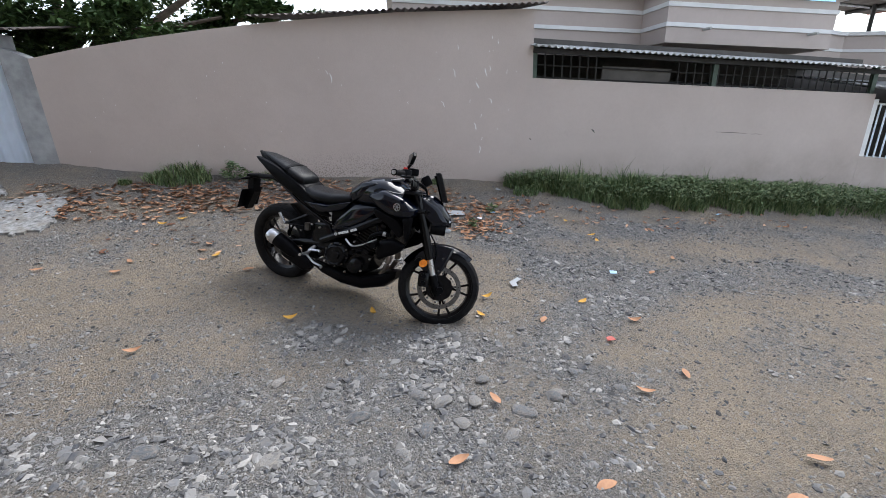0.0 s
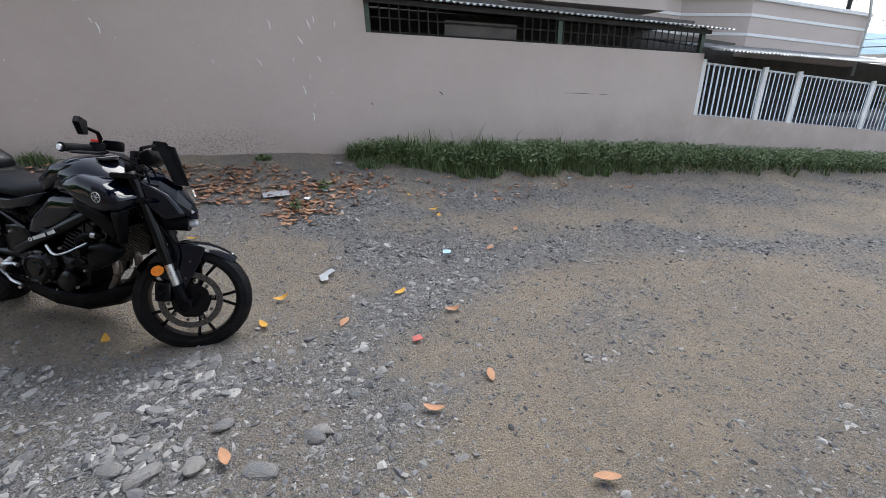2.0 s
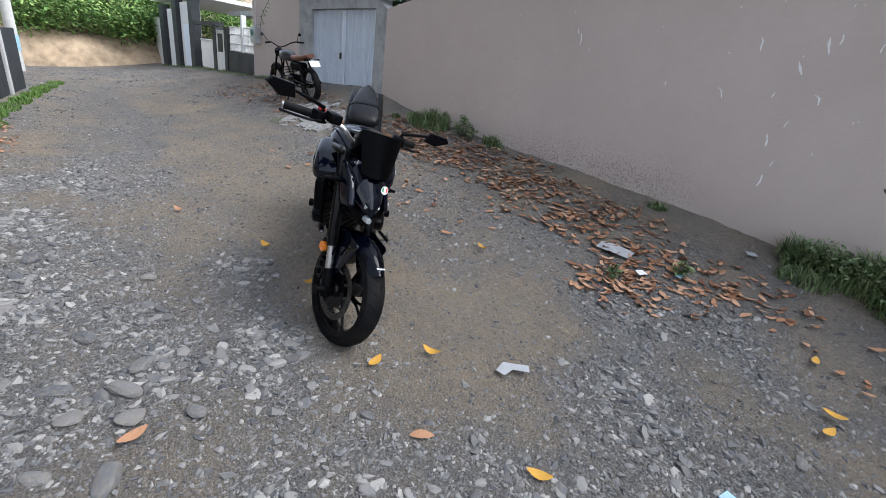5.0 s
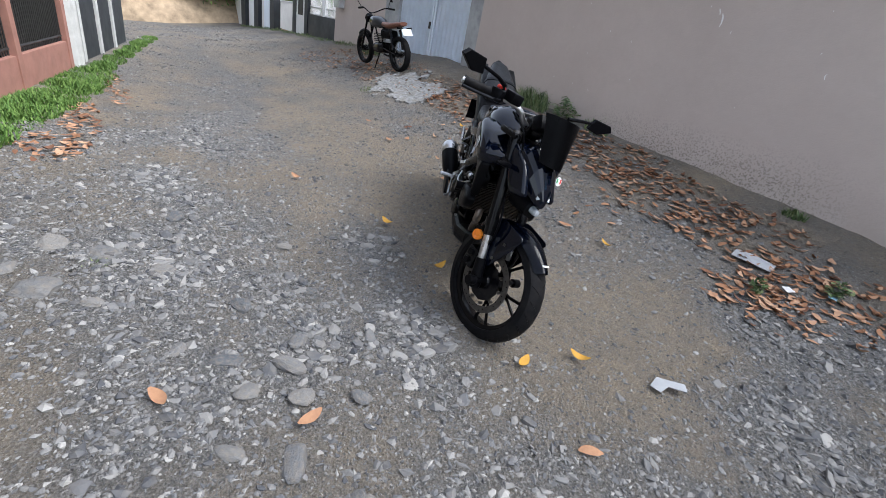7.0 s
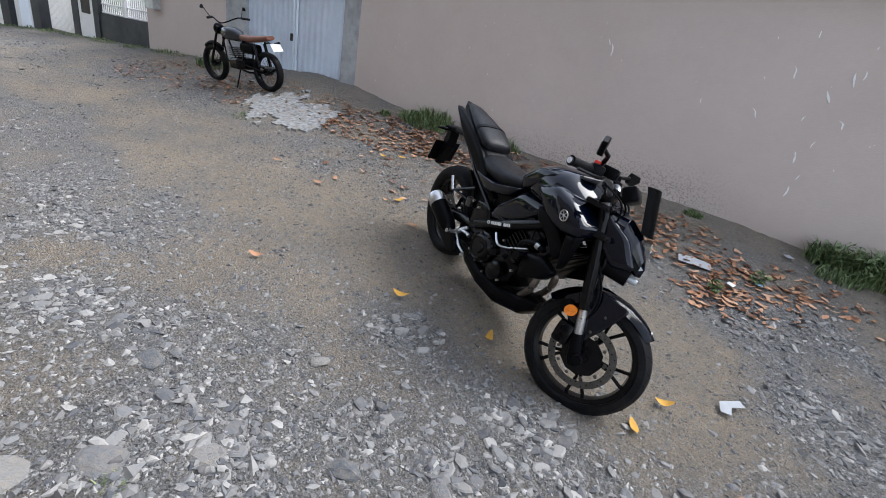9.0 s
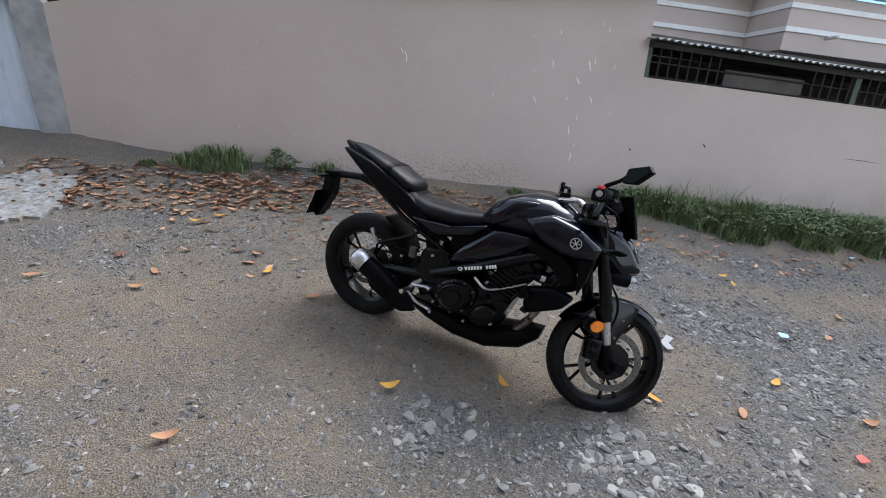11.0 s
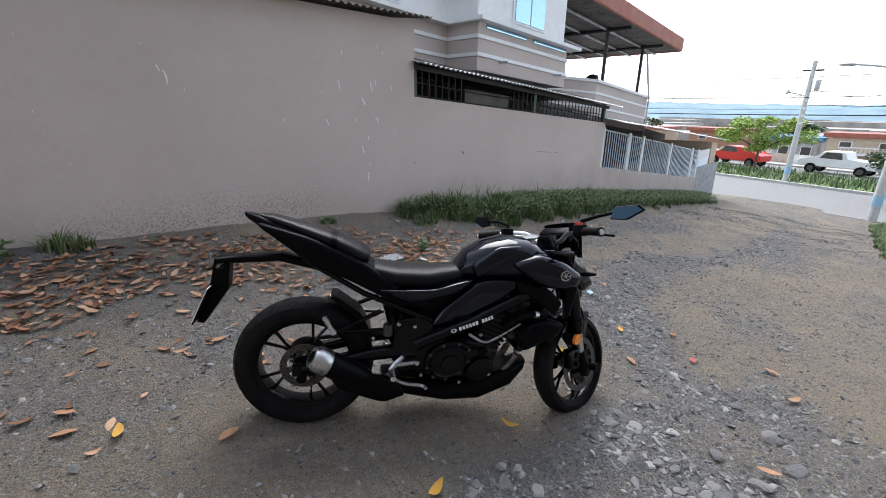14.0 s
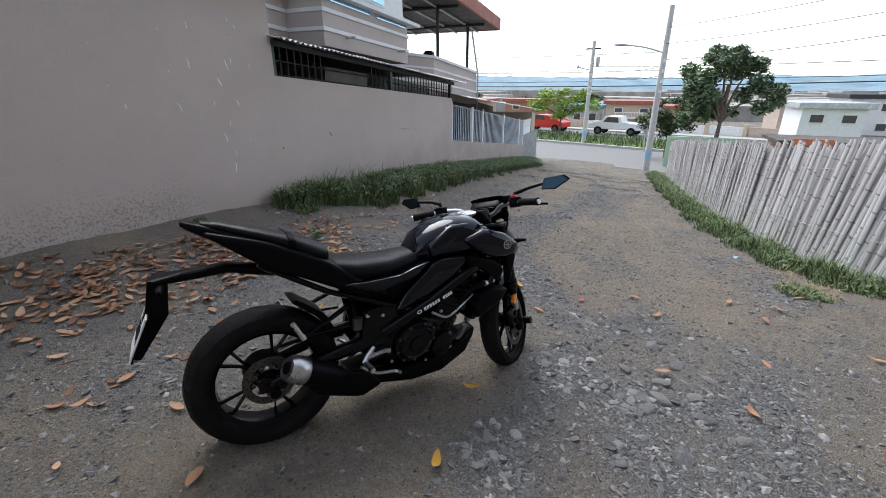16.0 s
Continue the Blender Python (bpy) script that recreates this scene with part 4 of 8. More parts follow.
        front("lettering_bar", bmk, M_LABEL, fen, "white lettering bar", smooth=False)

    # triple clamps, bar, controls
    for z, w in ((0.79, 0.016), (0.91, 0.014)):
        c = pivot + ax * (z - 0.88)
        front("fork_clamp", box((c.x - 0.035, -0.125, c.z - w), (c.x + 0.075, 0.125, c.z + w), 0.01), M_BLACKMETAL)
    hb = [(0.93, -0.37, 1.005), (0.99, -0.24, 1.015), (1.045, -0.13, 1.010), (1.06, -0.06, 0.965), (1.06, 0.06, 0.965), (1.045, 0.13, 1.010), (0.99, 0.24, 1.015), (0.93, 0.37, 1.005)]
    bar = front("handlebar", tube(curve_pts(hb, 5), 0.0125, 12), M_SILVER, b, "bare silver handlebar")
    def control(s):
        a, c = Vector((0.99, s * 0.24, 1.015)), Vector((0.93, s * 0.37, 1.005))
        d = (c - a).normalized()
        front("grip", tube([a + d * 0.015, a + d * 0.02, a + d * 0.125, a + d * 0.135], [0.017, 0.019, 0.018, 0.021], 14), M_RUBBER, b, "black ribbed rubber grip")
        front("switch_block", box((-0.028, -0.035, -0.026), (0.028, 0.03, 0.028), 0.01, Matrix.Translation(a - d * 0.02) @ Matrix.Rotation(radians(-25 * s), 4, 'Z')), M_MATTE)
        lv = [a - d * 0.01 + Vector((0.045, 0, -0.01)), a + d * 0.05 + Vector((0.075, 0, -0.012)), a + d * 0.13 + Vector((0.07, 0, -0.014)), a + d * 0.17 + Vector((0.06, 0, -0.014))]
        front("lever", tube(curve_pts(lv, 4), 0.0062, 8), M_BLACKMETAL)
        # mirror
        m0 = a - d * 0.02 + Vector((0.01, 0, 0.025))
        m1 = m0 + Vector((0.02, s * 0.07, 0.04))
        m2 = m1 + Vector((-0.01, s * 0.09, 0.012))
        mir = front("mirror", tube([m0, m0 + Vector((0, 0, 0.02)), m1, m2], [0.012, 0.010, 0.008, 0.007], 8), M_MATTE, b, "black rear view mirror on a stalk")
        o = [(-0.02, -0.030), (0.05, -0.036), (0.125, 0.005), (0.10, 0.030), (0.0, 0.026)]
        M = Matrix.Translation(m2) @ Matrix.Rotation(radians(-12 * s), 4, 'Z')
        hs = bmesh.new()
        add_prism(hs, [(s * u, w) for u, w in o], -0.008, 0.012, 'x')
        shaped(hs, M)
        bmesh.ops.bevel(hs, geom=hs.edges[:], offset=0.003, segments=1, affect='EDGES')
        front("mirror_shell", hs, M_MATTE, mir, smooth=False)
        gl = bmesh.new()
        add_prism(gl, [(s * u * 0.9, w * 0.86) for u, w in o], -0.0095, -0.0085, 'x')
        front("mirror_glass", shaped(gl, M), M_MIRROR, mir, smooth=False)
    both(control)
    a = Vector((0.99, -0.24, 1.015))
    front("kill_switch", box((a.x - 0.012, a.y + 0.005, a.z + 0.026), (a.x + 0.014, a.y + 0.035, a.z + 0.042), 0.003), M_RED, b, "red stop switch")
    front("brake_reservoir", box((a.x + 0.02, a.y + 0.03, a.z + 0.0), (a.x + 0.085, a.y + 0.09, a.z + 0.045), 0.008), M_MATTE)
    # bar riser, gauges
    front("bar_clamp", box((1.03, -0.05, 0.925), (1.085, 0.05, 0.998), 0.008), M_BLACKMETAL)
    g = front("instrument_panel", box((-0.03, -0.085, -0.012), (0.03, 0.085, 0.055), 0.012, Matrix.Translation((1.145, 0, 0.985)) @ Matrix.Rotation(radians(-35), 4, 'Y')), M_MATTE)
    front("display", box((-0.033, -0.065, 0.0), (-0.0305, 0.065, 0.048), 0, Matrix.Translation((1.145, 0, 0.985)) @ Matrix.Rotation(radians(-35), 4, 'Y')), M_BLACKMETAL, g)
    for y in (-0.05, 0.0, 0.05):
        front("cable", tube(curve_pts([(1.05, y * 3, 0.99), (1.14, y * 2.4, 0.94), (1.13, y, 0.80), (1.0, y, 0.70)], 5), 0.0045, 6), M_MATTE)

    # headlight and wind deflector (follow the bar)
    hl = front("headlight_cowl", loft([(1.12, 0, 0.86, 0.10, 0.055), (1.19, 0, 0.845, 0.095, 0.075), (1.26, 0, 0.80, 0.075, 0.075), (1.315, 0, 0.755, 0.042, 0.045), (1.335, 0, 0.735, 0.015, 0.02)], 18, 2.4), M_GLOSS, b, "black angular headlight cowl", smooth=False)
    def eye(s):
        o = [(1.205, 0.800), (1.315, 0.742), (1.325, 0.752), (1.215, 0.822)]
        bm = bmesh.new()
        vs = []
        for x, z in o:
            w = 0.092 - (x - 1.19) * 0.50
            vs.append((x, w * s, z))
        top = [bm.verts.new((x + 0.006, y + s * 0.008, z + 0.002)) for x, y, z in vs]
        bot = [bm.verts.new((x - 0.01, y - s * 0.014, z)) for x, y, z in vs]
        bm.faces.new(top)
        bm.faces.new(bot[::-1])
        for i in range(4):
            bm.faces.new((top[i], top[(i + 1) % 4], bot[(i + 1) % 4], bot[i]))
        front("running_light", bm, M_LENS, b, "slim white running light", smooth=False)
        o2 = [(1.10, 0.90), (1.23, 0.84), (1.31, 0.735), (1.22, 0.705), (1.14, 0.77)]
        front("headlight_side", slab(o2, s * 0.094, 0.014, 0.018), M_GLOSS, hl, smooth=False)
        front("turn_signal", tube([(1.16, s * 0.10, 0.80), (1.165, s * 0.15, 0.80), (1.17, s * 0.20, 0.80)], [0.008, 0.014, 0.006], 8), M_MATTE)
    both(eye)
    front("projector_lamp", lathe([(0.0, 0.014), (0.013, 0.012), (0.017, 0.0), (0.017, -0.04)], 20, Matrix.Translation((1.325, 0, 0.690)) @ Matrix.Rotation(radians(-90), 4, 'Z')), M_LENS, b, "small round projector lamp")
    front("lamp_housing", loft([(1.2, 0, 0.70, 0.06, 0.05), (1.30, 0, 0.69, 0.042, 0.04)], 12), M_MATTE)
    bm = bmesh.new()
    rows = []
    for i in range(6):
        f = 0.30 + 0.70 * i / 5
        row = []
        for k in range(9):
            u = k / 8 * 2 - 1
            w = 0.060 + 0.055 * f
            row.append(bm.verts.new((1.325 - 0.10 * f - 0.045 * u * u, u * w, 0.80 + 0.27 * f + (0.0 if f < 0.99 else -0.012 * abs(u) ** 3))))
        rows.append(row)
    for r, s in zip(rows, rows[1:]):
        for k in range(8):
            bm.faces.new((r[k], r[k + 1], s[k + 1], s[k]))
    bmesh.ops.solidify(bm, geom=bm.faces[:], thickness=0.003)
    ws = front("wind_deflector", bm, M_MATTE, b, "matte black fly screen")
    st = Matrix.Translation((1.3075, 0.035, 0.845)) @ Matrix.Rotation(radians(70), 4, 'Y')
    front("round_sticker", shaped(lathe([(0.0, 0.0), (0.019, 0.0), (0.019, 0.0012), (0.0, 0.0012)], 24), st @ Matrix.Rotation(radians(90), 4, 'X')), M_LABEL, ws, "round white, green and red sticker", smooth=False)
    for dy, mt in ((-0.0105, M_LABELGREEN), (0.0105, M_RED)):
        front("sticker_stripe", box((-0.012, dy - 0.004, -0.0016), (0.008, dy + 0.004, 0.0022), 0, st), mt, ws, smooth=False)

    # tank and its covers
    tank = [(0.60, 0, 0.800, 0.070, 0.045), (0.635, 0, 0.835, 0.100, 0.075), (0.70, 0, 0.862, 0.128, 0.095), (0.80, 0, 0.882, 0.150, 0.108), (0.90, 0, 0.885, 0.155, 0.105), (0.98, 0, 0.868, 0.140, 0.088), (1.05, 0, 0.845, 0.105, 0.062), (1.075, 0, 0.835, 0.07, 0.04)]
    t = part("fuel_tank", loft(tank, 32, 2.5), M_GLOSS, b, "gloss black fuel tank", smooth=True)
    cap = Matrix.Translation((0.93, 0, 0.986)) @ Matrix.Rotation(radians(90), 4, 'X') @ Matrix.Rotation(radians(8), 4, 'Z')
    part("tank_cap", lathe([(0.0, -0.012), (0.032, -0.012), (0.048, -0.004), (0.052, 0.006)], 28, cap), M_SILVER, t, "round silver filler cap", smooth=True)
    def tankside(s):
        o = [(0.64, 0.86), (0.74, 0.955), (0.86, 0.965), (0.80, 0.90), (0.71, 0.83), (0.66, 0.80)]
        part("tank_pad", slab(o, s * 0.122, 0.05, 0.022), M_GLOSS, t, "gloss black knee panel", smooth=True)
        o = [(0.80, 0.885), (0.93, 0.935), (1.06, 0.905), (1.165, 0.84), (1.15, 0.785), (1.08, 0.765), (1.00, 0.770), (0.90, 0.805)]
        part("shoulder_cover", slab(o, s * 0.150, 0.08, 0.046, 0.004), M_GLOSS, b, "gloss black side cover with a round emblem", smooth=False)
        o = [(1.085, 0.775), (1.15, 0.79), (1.135, 0.68), (1.115, 0.60), (1.10, 0.68)]
        part("cover_prong", slab(o, s * 0.160, 0.03, 0.012), M_MATTE, b, smooth=False)
        m = Matrix.Translation((1.06, s * 0.1925, 0.845))
        em = part("emblem", lathe([(0.0, 0.0), (0.0255, 0.0), (0.0255, s * 0.003), (0.0, s * 0.003)], 28, m), M_BLACKMETAL, b, "round silver emblem on dark ground")
        part("emblem_ring", lathe([(0.0215, s * 0.003), (0.0255, s * 0.003), (0.0255, s * 0.005), (0.0215, s * 0.005)], 28, m, True), M_SILVER, em)
        for k in range(3):
            bm = bmesh.new()
            q = Matrix.Rotation(radians(60 * k), 4, 'Y')
            add_tube(bm, [m @ q @ Vector((-0.020, s * 0.004, 0)), m @ q @ Vector((0.020, s * 0.004, 0))], 0.0018, 6)
            part("emblem_bar", bm, M_SILVER, em)
        o = [(0.84, 0.80), (1.02, 0.755), (1.09, 0.69), (1.06, 0.62), (0.96, 0.70), (0.86, 0.74)]
        part("air_scoop", slab(o, s * 0.145, 0.05, 0.01, 0.003), M_MATTE, b, smooth=False)
        for k in range(3):
            part("scoop_fin", tube([(1.10 - 0.02 * k, s * 0.135, 0.86 - 0.05 * k), (1.13 - 0.02 * k, s * 0.10, 0.80 - 0.05 * k)], 0.010, 6), M_MATTE, b)
    both(tankside)

    # seats and tail
    part("rider_seat", loft([(0.24, 0, 0.815, 0.075, 0.03), (0.29, 0, 0.795, 0.105, 0.038), (0.38, 0, 0.775, 0.125, 0.045), (0.50, 0, 0.770, 0.120, 0.048), (0.60, 0, 0.785, 0.092, 0.048), (0.665, 0, 0.805, 0.06, 0.038), (0.68, 0, 0.81, 0.03, 0.02)], 24, 2.8), M_SEAT, b, "black vinyl rider seat", smooth=True)
    ps = part("pillion_seat", loft([(-0.20, 0, 1.020, 0.030, 0.010), (-0.14, 0, 1.007, 0.055, 0.02), (0.0, 0, 0.963, 0.085, 0.029), (0.13, 0, 0.920, 0.105, 0.036), (0.225, 0, 0.875, 0.105, 0.040), (0.262, 0, 0.862, 0.085, 0.035), (0.272, 0, 0.858, 0.05, 0.02)], 24, 2.6), M_SEAT, b, "black vinyl pillion seat", smooth=True)
    part("seat_strap", loft([(0.10, 0, 0.932, 0.106, 0.036), (0.125, 0, 0.923, 0.108, 0.038)], 24, 2.6), M_MATTE, ps, smooth=True)
    part("tail_cowl", loft([(-0.265, 0, 1.022, 0.012, 0.010), (-0.20, 0, 0.997, 0.05, 0.026), (-0.02, 0, 0.925, 0.098, 0.042), (0.16, 0, 0.85, 0.118, 0.058), (0.32, 0, 0.755, 0.112, 0.062), (0.42, 0, 0.715, 0.09, 0.05)], 20, 3.2), M_MATTE, b, "black pointed tail cowl", smooth=False)
    part("tail_light", loft([(-0.255, 0, 1.004, 0.010, 0.004), (-0.19, 0, 0.974, 0.046, 0.007), (-0.15, 0, 0.955, 0.050, 0.005)], 12, 3), M_TAIL, b, "slim dark red tail light")
    def tailside(s):
        o = [(0.66, 0.80), (0.60, 0.72), (0.44, 0.66), (0.30, 0.73), (0.40, 0.735), (0.52, 0.745)]
        part("side_cover", slab(o, s * 0.125, 0.03, 0.028, 0.003), M_GLOSS, b, "gloss black cover below the seat", smooth=False)
        o = [(-0.22, 1.008), (0.02, 0.948), (0.26, 0.84), (0.44, 0.70), (0.50, 0.64), (0.42, 0.64), (0.22, 0.745), (0.0, 0.845)]
        part("tail_panel", slab(o, s * 0.108, 0.03, 0.018, 0.003), M_MATTE, b, smooth=False)
        o = [(0.90, 0.80), (0.68, 0.79), (0.55, 0.64), (0.52, 0.55), (0.60, 0.56), (0.80, 0.70)]
        part("frame_cover", slab(o, s * 0.120, 0.04, 0.020, 0.003), M_GLOSS if s < 0 else M_MATTE, b, smooth=False)
        part("frame_spar", tube([(1.02, s * 0.07, 0.80), (0.90, s * 0.13, 0.72), (0.66, s * 0.145, 0.58), (0.48, s * 0.13, 0.46)], [0.026, 0.028, 0.030, 0.03], 10), M_BLACKMETAL, b, smooth=True)
        part("subframe_tube", tube([(0.52, s * 0.12, 0.58), (0.25, s * 0.10, 0.70), (-0.02, s * 0.08, 0.85)], 0.013, 8), M_BLACKMETAL, b, smooth=True)
        part("swingarm", tube([(0.48, s * 0.10, 0.43), (0.30, s * 0.105, 0.40), (0.0, s * 0.10, RR)], [0.035, 0.034, 0.026], 10), M_BLACKMETAL, b, smooth=True)
        part("swingarm_end", box((-0.05, s * 0.10 - 0.016, RR - 0.03), (0.06, s * 0.10 + 0.016, RR + 0.03), 0.008), M_BLACKMETAL, b)
        part("axle_nut", tube([(0, s * 0.115, RR), (0, s * 0.15, RR)], 0.016, 6), M_STEEL if s < 0 else M_MATTE, b)
        part("axle_slider", tube([(0, s * 0.15, RR), (0, s * 0.185, RR)], 0.022, 16), M_MATTE, b, "black crash bobbin")
        # pegs
        hg = part("peg_hanger", tube([(0.435, s * 0.145, 0.405), (0.405, s * 0.158, 0.375), (0.385, s * 0.165, 0.345)], [0.010, 0.014, 0.012], 8), M_SILVER, b, "cast aluminium peg hanger", smooth=True)
        part("foot_peg", tube([(0.39, s * 0.17, 0.345), (0.39, s * 0.255, 0.35)], 0.013, 8), M_SILVER, hg, smooth=True)
        part("heel_guard", tube([(0.40, s * 0.165, 0.37), (0.48, s * 0.168, 0.385), (0.50, s * 0.17, 0.38)], [0.012, 0.009, 0.012], 8), M_SILVER, hg, smooth=True)
        part("foot_lever", tube(curve_pts([(0.37, s * 0.165, 0.33), (0.44, s * 0.175, 0.285), (0.53, s * 0.185, 0.275), (0.55, s * 0.21, 0.275)], 4), 0.008, 8), M_SILVER, hg, smooth=True)
        pp = part("pillion_peg_bracket", tube([(0.33, s * 0.11, 0.62), (0.16, s * 0.135, 0.535), (0.13, s * 0.14, 0.525)], [0.012, 0.010, 0.010], 8), M_BLACKMETAL, b, smooth=True)
        part("pillion_bracket_arm", tube([(0.13, s * 0.14, 0.525), (0.36, s * 0.115, 0.53)], 0.009, 8), M_BLACKMETAL, pp, smooth=True)
        part("pillion_peg", tube([(0.13, s * 0.145, 0.52), (0.085, s * 0.15, 0.60)], [0.014, 0.011], 8), M_SILVER, pp, "folded silver pillion peg", smooth=True)
    both(tailside)
    part("hugger", slab([(0.30, 0.48), (0.245, 0.585), (0.13, 0.668), (0.10, 0.662), (0.215, 0.572), (0.27, 0.475)], 0.065, 0.13, 0.0, 0.006), M_MATTE, b, "black rear hugger")
    # plate carrier
    ca = part("plate_carrier", loft([(0.05, 0, 0.80, 0.05, 0.02), (-0.12, 0, 0.835, 0.04, 0.020), (-0.27, 0, 0.820, 0.034, 0.020), (-0.37, 0, 0.815, 0.065, 0.016)], 14, 3), M_MATTE, b, "black number plate carrier", smooth=False)
    part("plate_arm", prism([(-0.32, 0.83), (-0.385, 0.82), (-0.40, 0.71), (-0.46, 0.52), (-0.43, 0.515), (-0.33, 0.68)], -0.035, 0.035, 'y', 0.005), M_MATTE, ca)
    M = Matrix.Translation((-0.420, 0, 0.635)) @ Matrix.Rotation(radians(22), 4, 'Y')
    pl = part("number_plate", box((-0.005, -0.095, -0.10), (0.0, 0.095, 0.065), 0.0, M), M_LABEL, ca, "white number plate")
    for k in range(5):
        part("plate_bar", box((-0.0065, -0.07 + 0.03 * k, -0.045), (-0.005, -0.052 + 0.03 * k, 0.015), 0.0, M), M_MATTE, pl)
    part("plate_backing", box((0.001, -0.10, -0.105), (0.006, 0.10, 0.07), 0.0, M), M_MATTE, ca)
    for s in (1, -1):
        part("rear_signal", tube([(-0.34, s * 0.03, 0.80), (-0.35, s * 0.09, 0.80), (-0.35, s * 0.13, 0.80)], [0.008, 0.013, 0.006], 8), M_MATTE, ca, "dark rear turn signal")

    # engine
    e = part("engine_block", loft([(0.42, 0, 0.42, 0.11, 0.09), (0.52, 0, 0.40, 0.135, 0.125), (0.66, 0, 0.38, 0.145, 0.125), (0.80, 0, 0.37, 0.135, 0.11), (0.88, 0, 0.36, 0.10, 0.08)], 20, 3.5), M_BLACKMETAL, b, "black twin cylinder engine", smooth=False)
    cyl = Matrix.Translation((0.80, 0, 0.52)) @ Matrix.Rotation(radians(18), 4, 'Y')
    for k in range(7):
        part("cylinder_fin", box((-0.085, -0.125, -0.05 + 0.022 * k), (0.085, 0.125, -0.038 + 0.022 * k), 0.004, cyl), M_BLACKMETAL, e)
    part("cylinder", box((-0.075, -0.115, -0.08), (0.075, 0.115, 0.12), 0.01, cyl), M_BLACKMETAL, e)
    part("cylinder_head", box((-0.095, -0.13, 0.10), (0.09, 0.13, 0.20), 0.02, cyl), M_BLACKMETAL, e)
    def cover(s):
        m = Matrix.Translation((0.63, s * 0.145, 0.39)) @ Matrix.Rotation(radians(0), 4, 'Z')
        c = part("clutch_cover" if s < 0 else "magneto_cover", lathe([(0.102, 0.0), (0.098, s * 0.016), (0.086, s * 0.022), (0.078, s * 0.040), (0.070, s * 0.044), (0.064, s * 0.036), (0.04, s * 0.036), (0.036, s * 0.046), (0.0, s * 0.047)], 36, m), M_BLACKMETAL, e, smooth=True)
        for k in range(9):
            bm = bmesh.new()
            a = 2 * math.pi * k / 9
            bolt_at(bm, m @ Vector((0.092 * math.cos(a), s * 0.018, 0.092 * math.sin(a))), (0, s, 0), 0.007, 0.01)
            part("cover_bolt", bm, M_STEEL, e)
        m2 = Matrix.Translation((0.80, s * 0.14, 0.34))
        part("pump_cover", lathe([(0.062, 0.0), (0.060, s * 0.02), (0.045, s * 0.03), (0.0, s * 0.032)], 24, m2), M_BLACKMETAL, e, smooth=True)
        part("oil_cap", tube([(0.76, s * 0.165, 0.45), (0.76, s * 0.19, 0.45)], 0.020, 12), M_MATTE, e)
        for x, z in ((0.50, 0.48), (0.53, 0.31), (0.72, 0.27), (0.86, 0.31), (0.90, 0.42), (0.73, 0.52), (0.86, 0.60), (0.68, 0.60), (0.46, 0.56), (0.30, 0.50), (0.40, 0.57)):
            bm = bmesh.new()
            bolt_at(bm, (x, s * 0.142, z), (0, s, 0), 0.0075, 0.012)
            part("bolt", bm, M_SILVER, e, "bright bolt head")
        part("pivot_plate", slab([(0.40, 0.58), (0.50, 0.60), (0.56, 0.50), (0.52, 0.36), (0.44, 0.30), (0.38, 0.40)], s * 0.125, 0.03, 0.008, 0.003), M_BLACKMETAL, b, smooth=False)
    both(cover)
    part("clutch_arm", tube(curve_pts([(0.67, -0.165, 0.53), (0.74, -0.185, 0.50), (0.80, -0.175, 0.515), (0.90, -0.15, 0.58)], 5), 0.006, 8), M_SILVER, e, "bright cable end and clutch arm", smooth=True)
    part("belly_pan", loft([(0.36, 0, 0.230, 0.09, 0.02), (0.48, 0, 0.215, 0.125, 0.04), (0.66, 0, 0.195, 0.135, 0.055), (0.84, 0, 0.200, 0.125, 0.06), (1.01, 0, 0.255, 0.09, 0.06), (1.085, 0, 0.30, 0.05, 0.03)], 18, 3.4), M_MATTE, b, "black belly pan", smooth=False)
    # radiator and cover
    part("radiator", box((-0.02, -0.15, -0.12), (0.02, 0.15, 0.12), 0.006, Matrix.Translation((0.985, 0, 0.55)) @ Matrix.Rotation(radians(14), 4, 'Y')), M_BLACKMETAL, b)
    for k in range(20):
        z = 0.445 + k * 0.0108
        x = 1.012 - (z - 0.55) * -0.25 - 0.004
        part("radiator_fin", box((x - 0.002, -0.135, z), (x + 0.003, 0.135, z + 0.0035)), M_STEEL, b)
    def radside(s):
        o = [(0.93, 0.58), (1.02, 0.61), (1.12, 0.585), (1.10, 0.52), (0.97, 0.44), (0.93, 0.50)]
        part("radiator_cover", slab(o, s * 0.165, 0.03, 0.02, 0.004), M_MATTE, b, smooth=False)
        part("crash_bobbin", tube([(0.92, s * 0.14, 0.55), (0.92, s * 0.215, 0.55)], 0.024, 14), M_MATTE, b, "black crash bobbin", smooth=True)
        part("hose", tube(curve_pts([(0.99, s * 0.15, 0.63), (0.93, s * 0.165, 0.635), (0.86, s * 0.16, 0.60), (0.84, s * 0.14, 0.55)], 5), 0.014, 10), M_MATTE, b, smooth=True)
        part("hose_clip", tube([(0.965, s * 0.157, 0.632), (0.945, s * 0.162, 0.635)], 0.0165, 12), M_SILVER, b)
        part("header_pipe", tube(curve_pts([(0.90, s * 0.055, 0.50), (0.99, s * 0.06, 0.44), (0.995, s * 0.06, 0.34), (0.93, s * 0.05, 0.25), (0.75, s * 0.035, 0.205)], 6), 0.020, 12), M_HEADER, b, "heat stained header pipe", smooth=True)
    both(radside)
    # exhaust
    ex = part("exhaust_pipe", tube(curve_pts([(0.60, -0.03, 0.20), (0.46, -0.10, 0.245), (0.34, -0.145, 0.285), (0.26, -0.165, 0.31)], 6), [0.026] * 18 + [0.03], 14), M_BLACKMETAL, b, smooth=True)
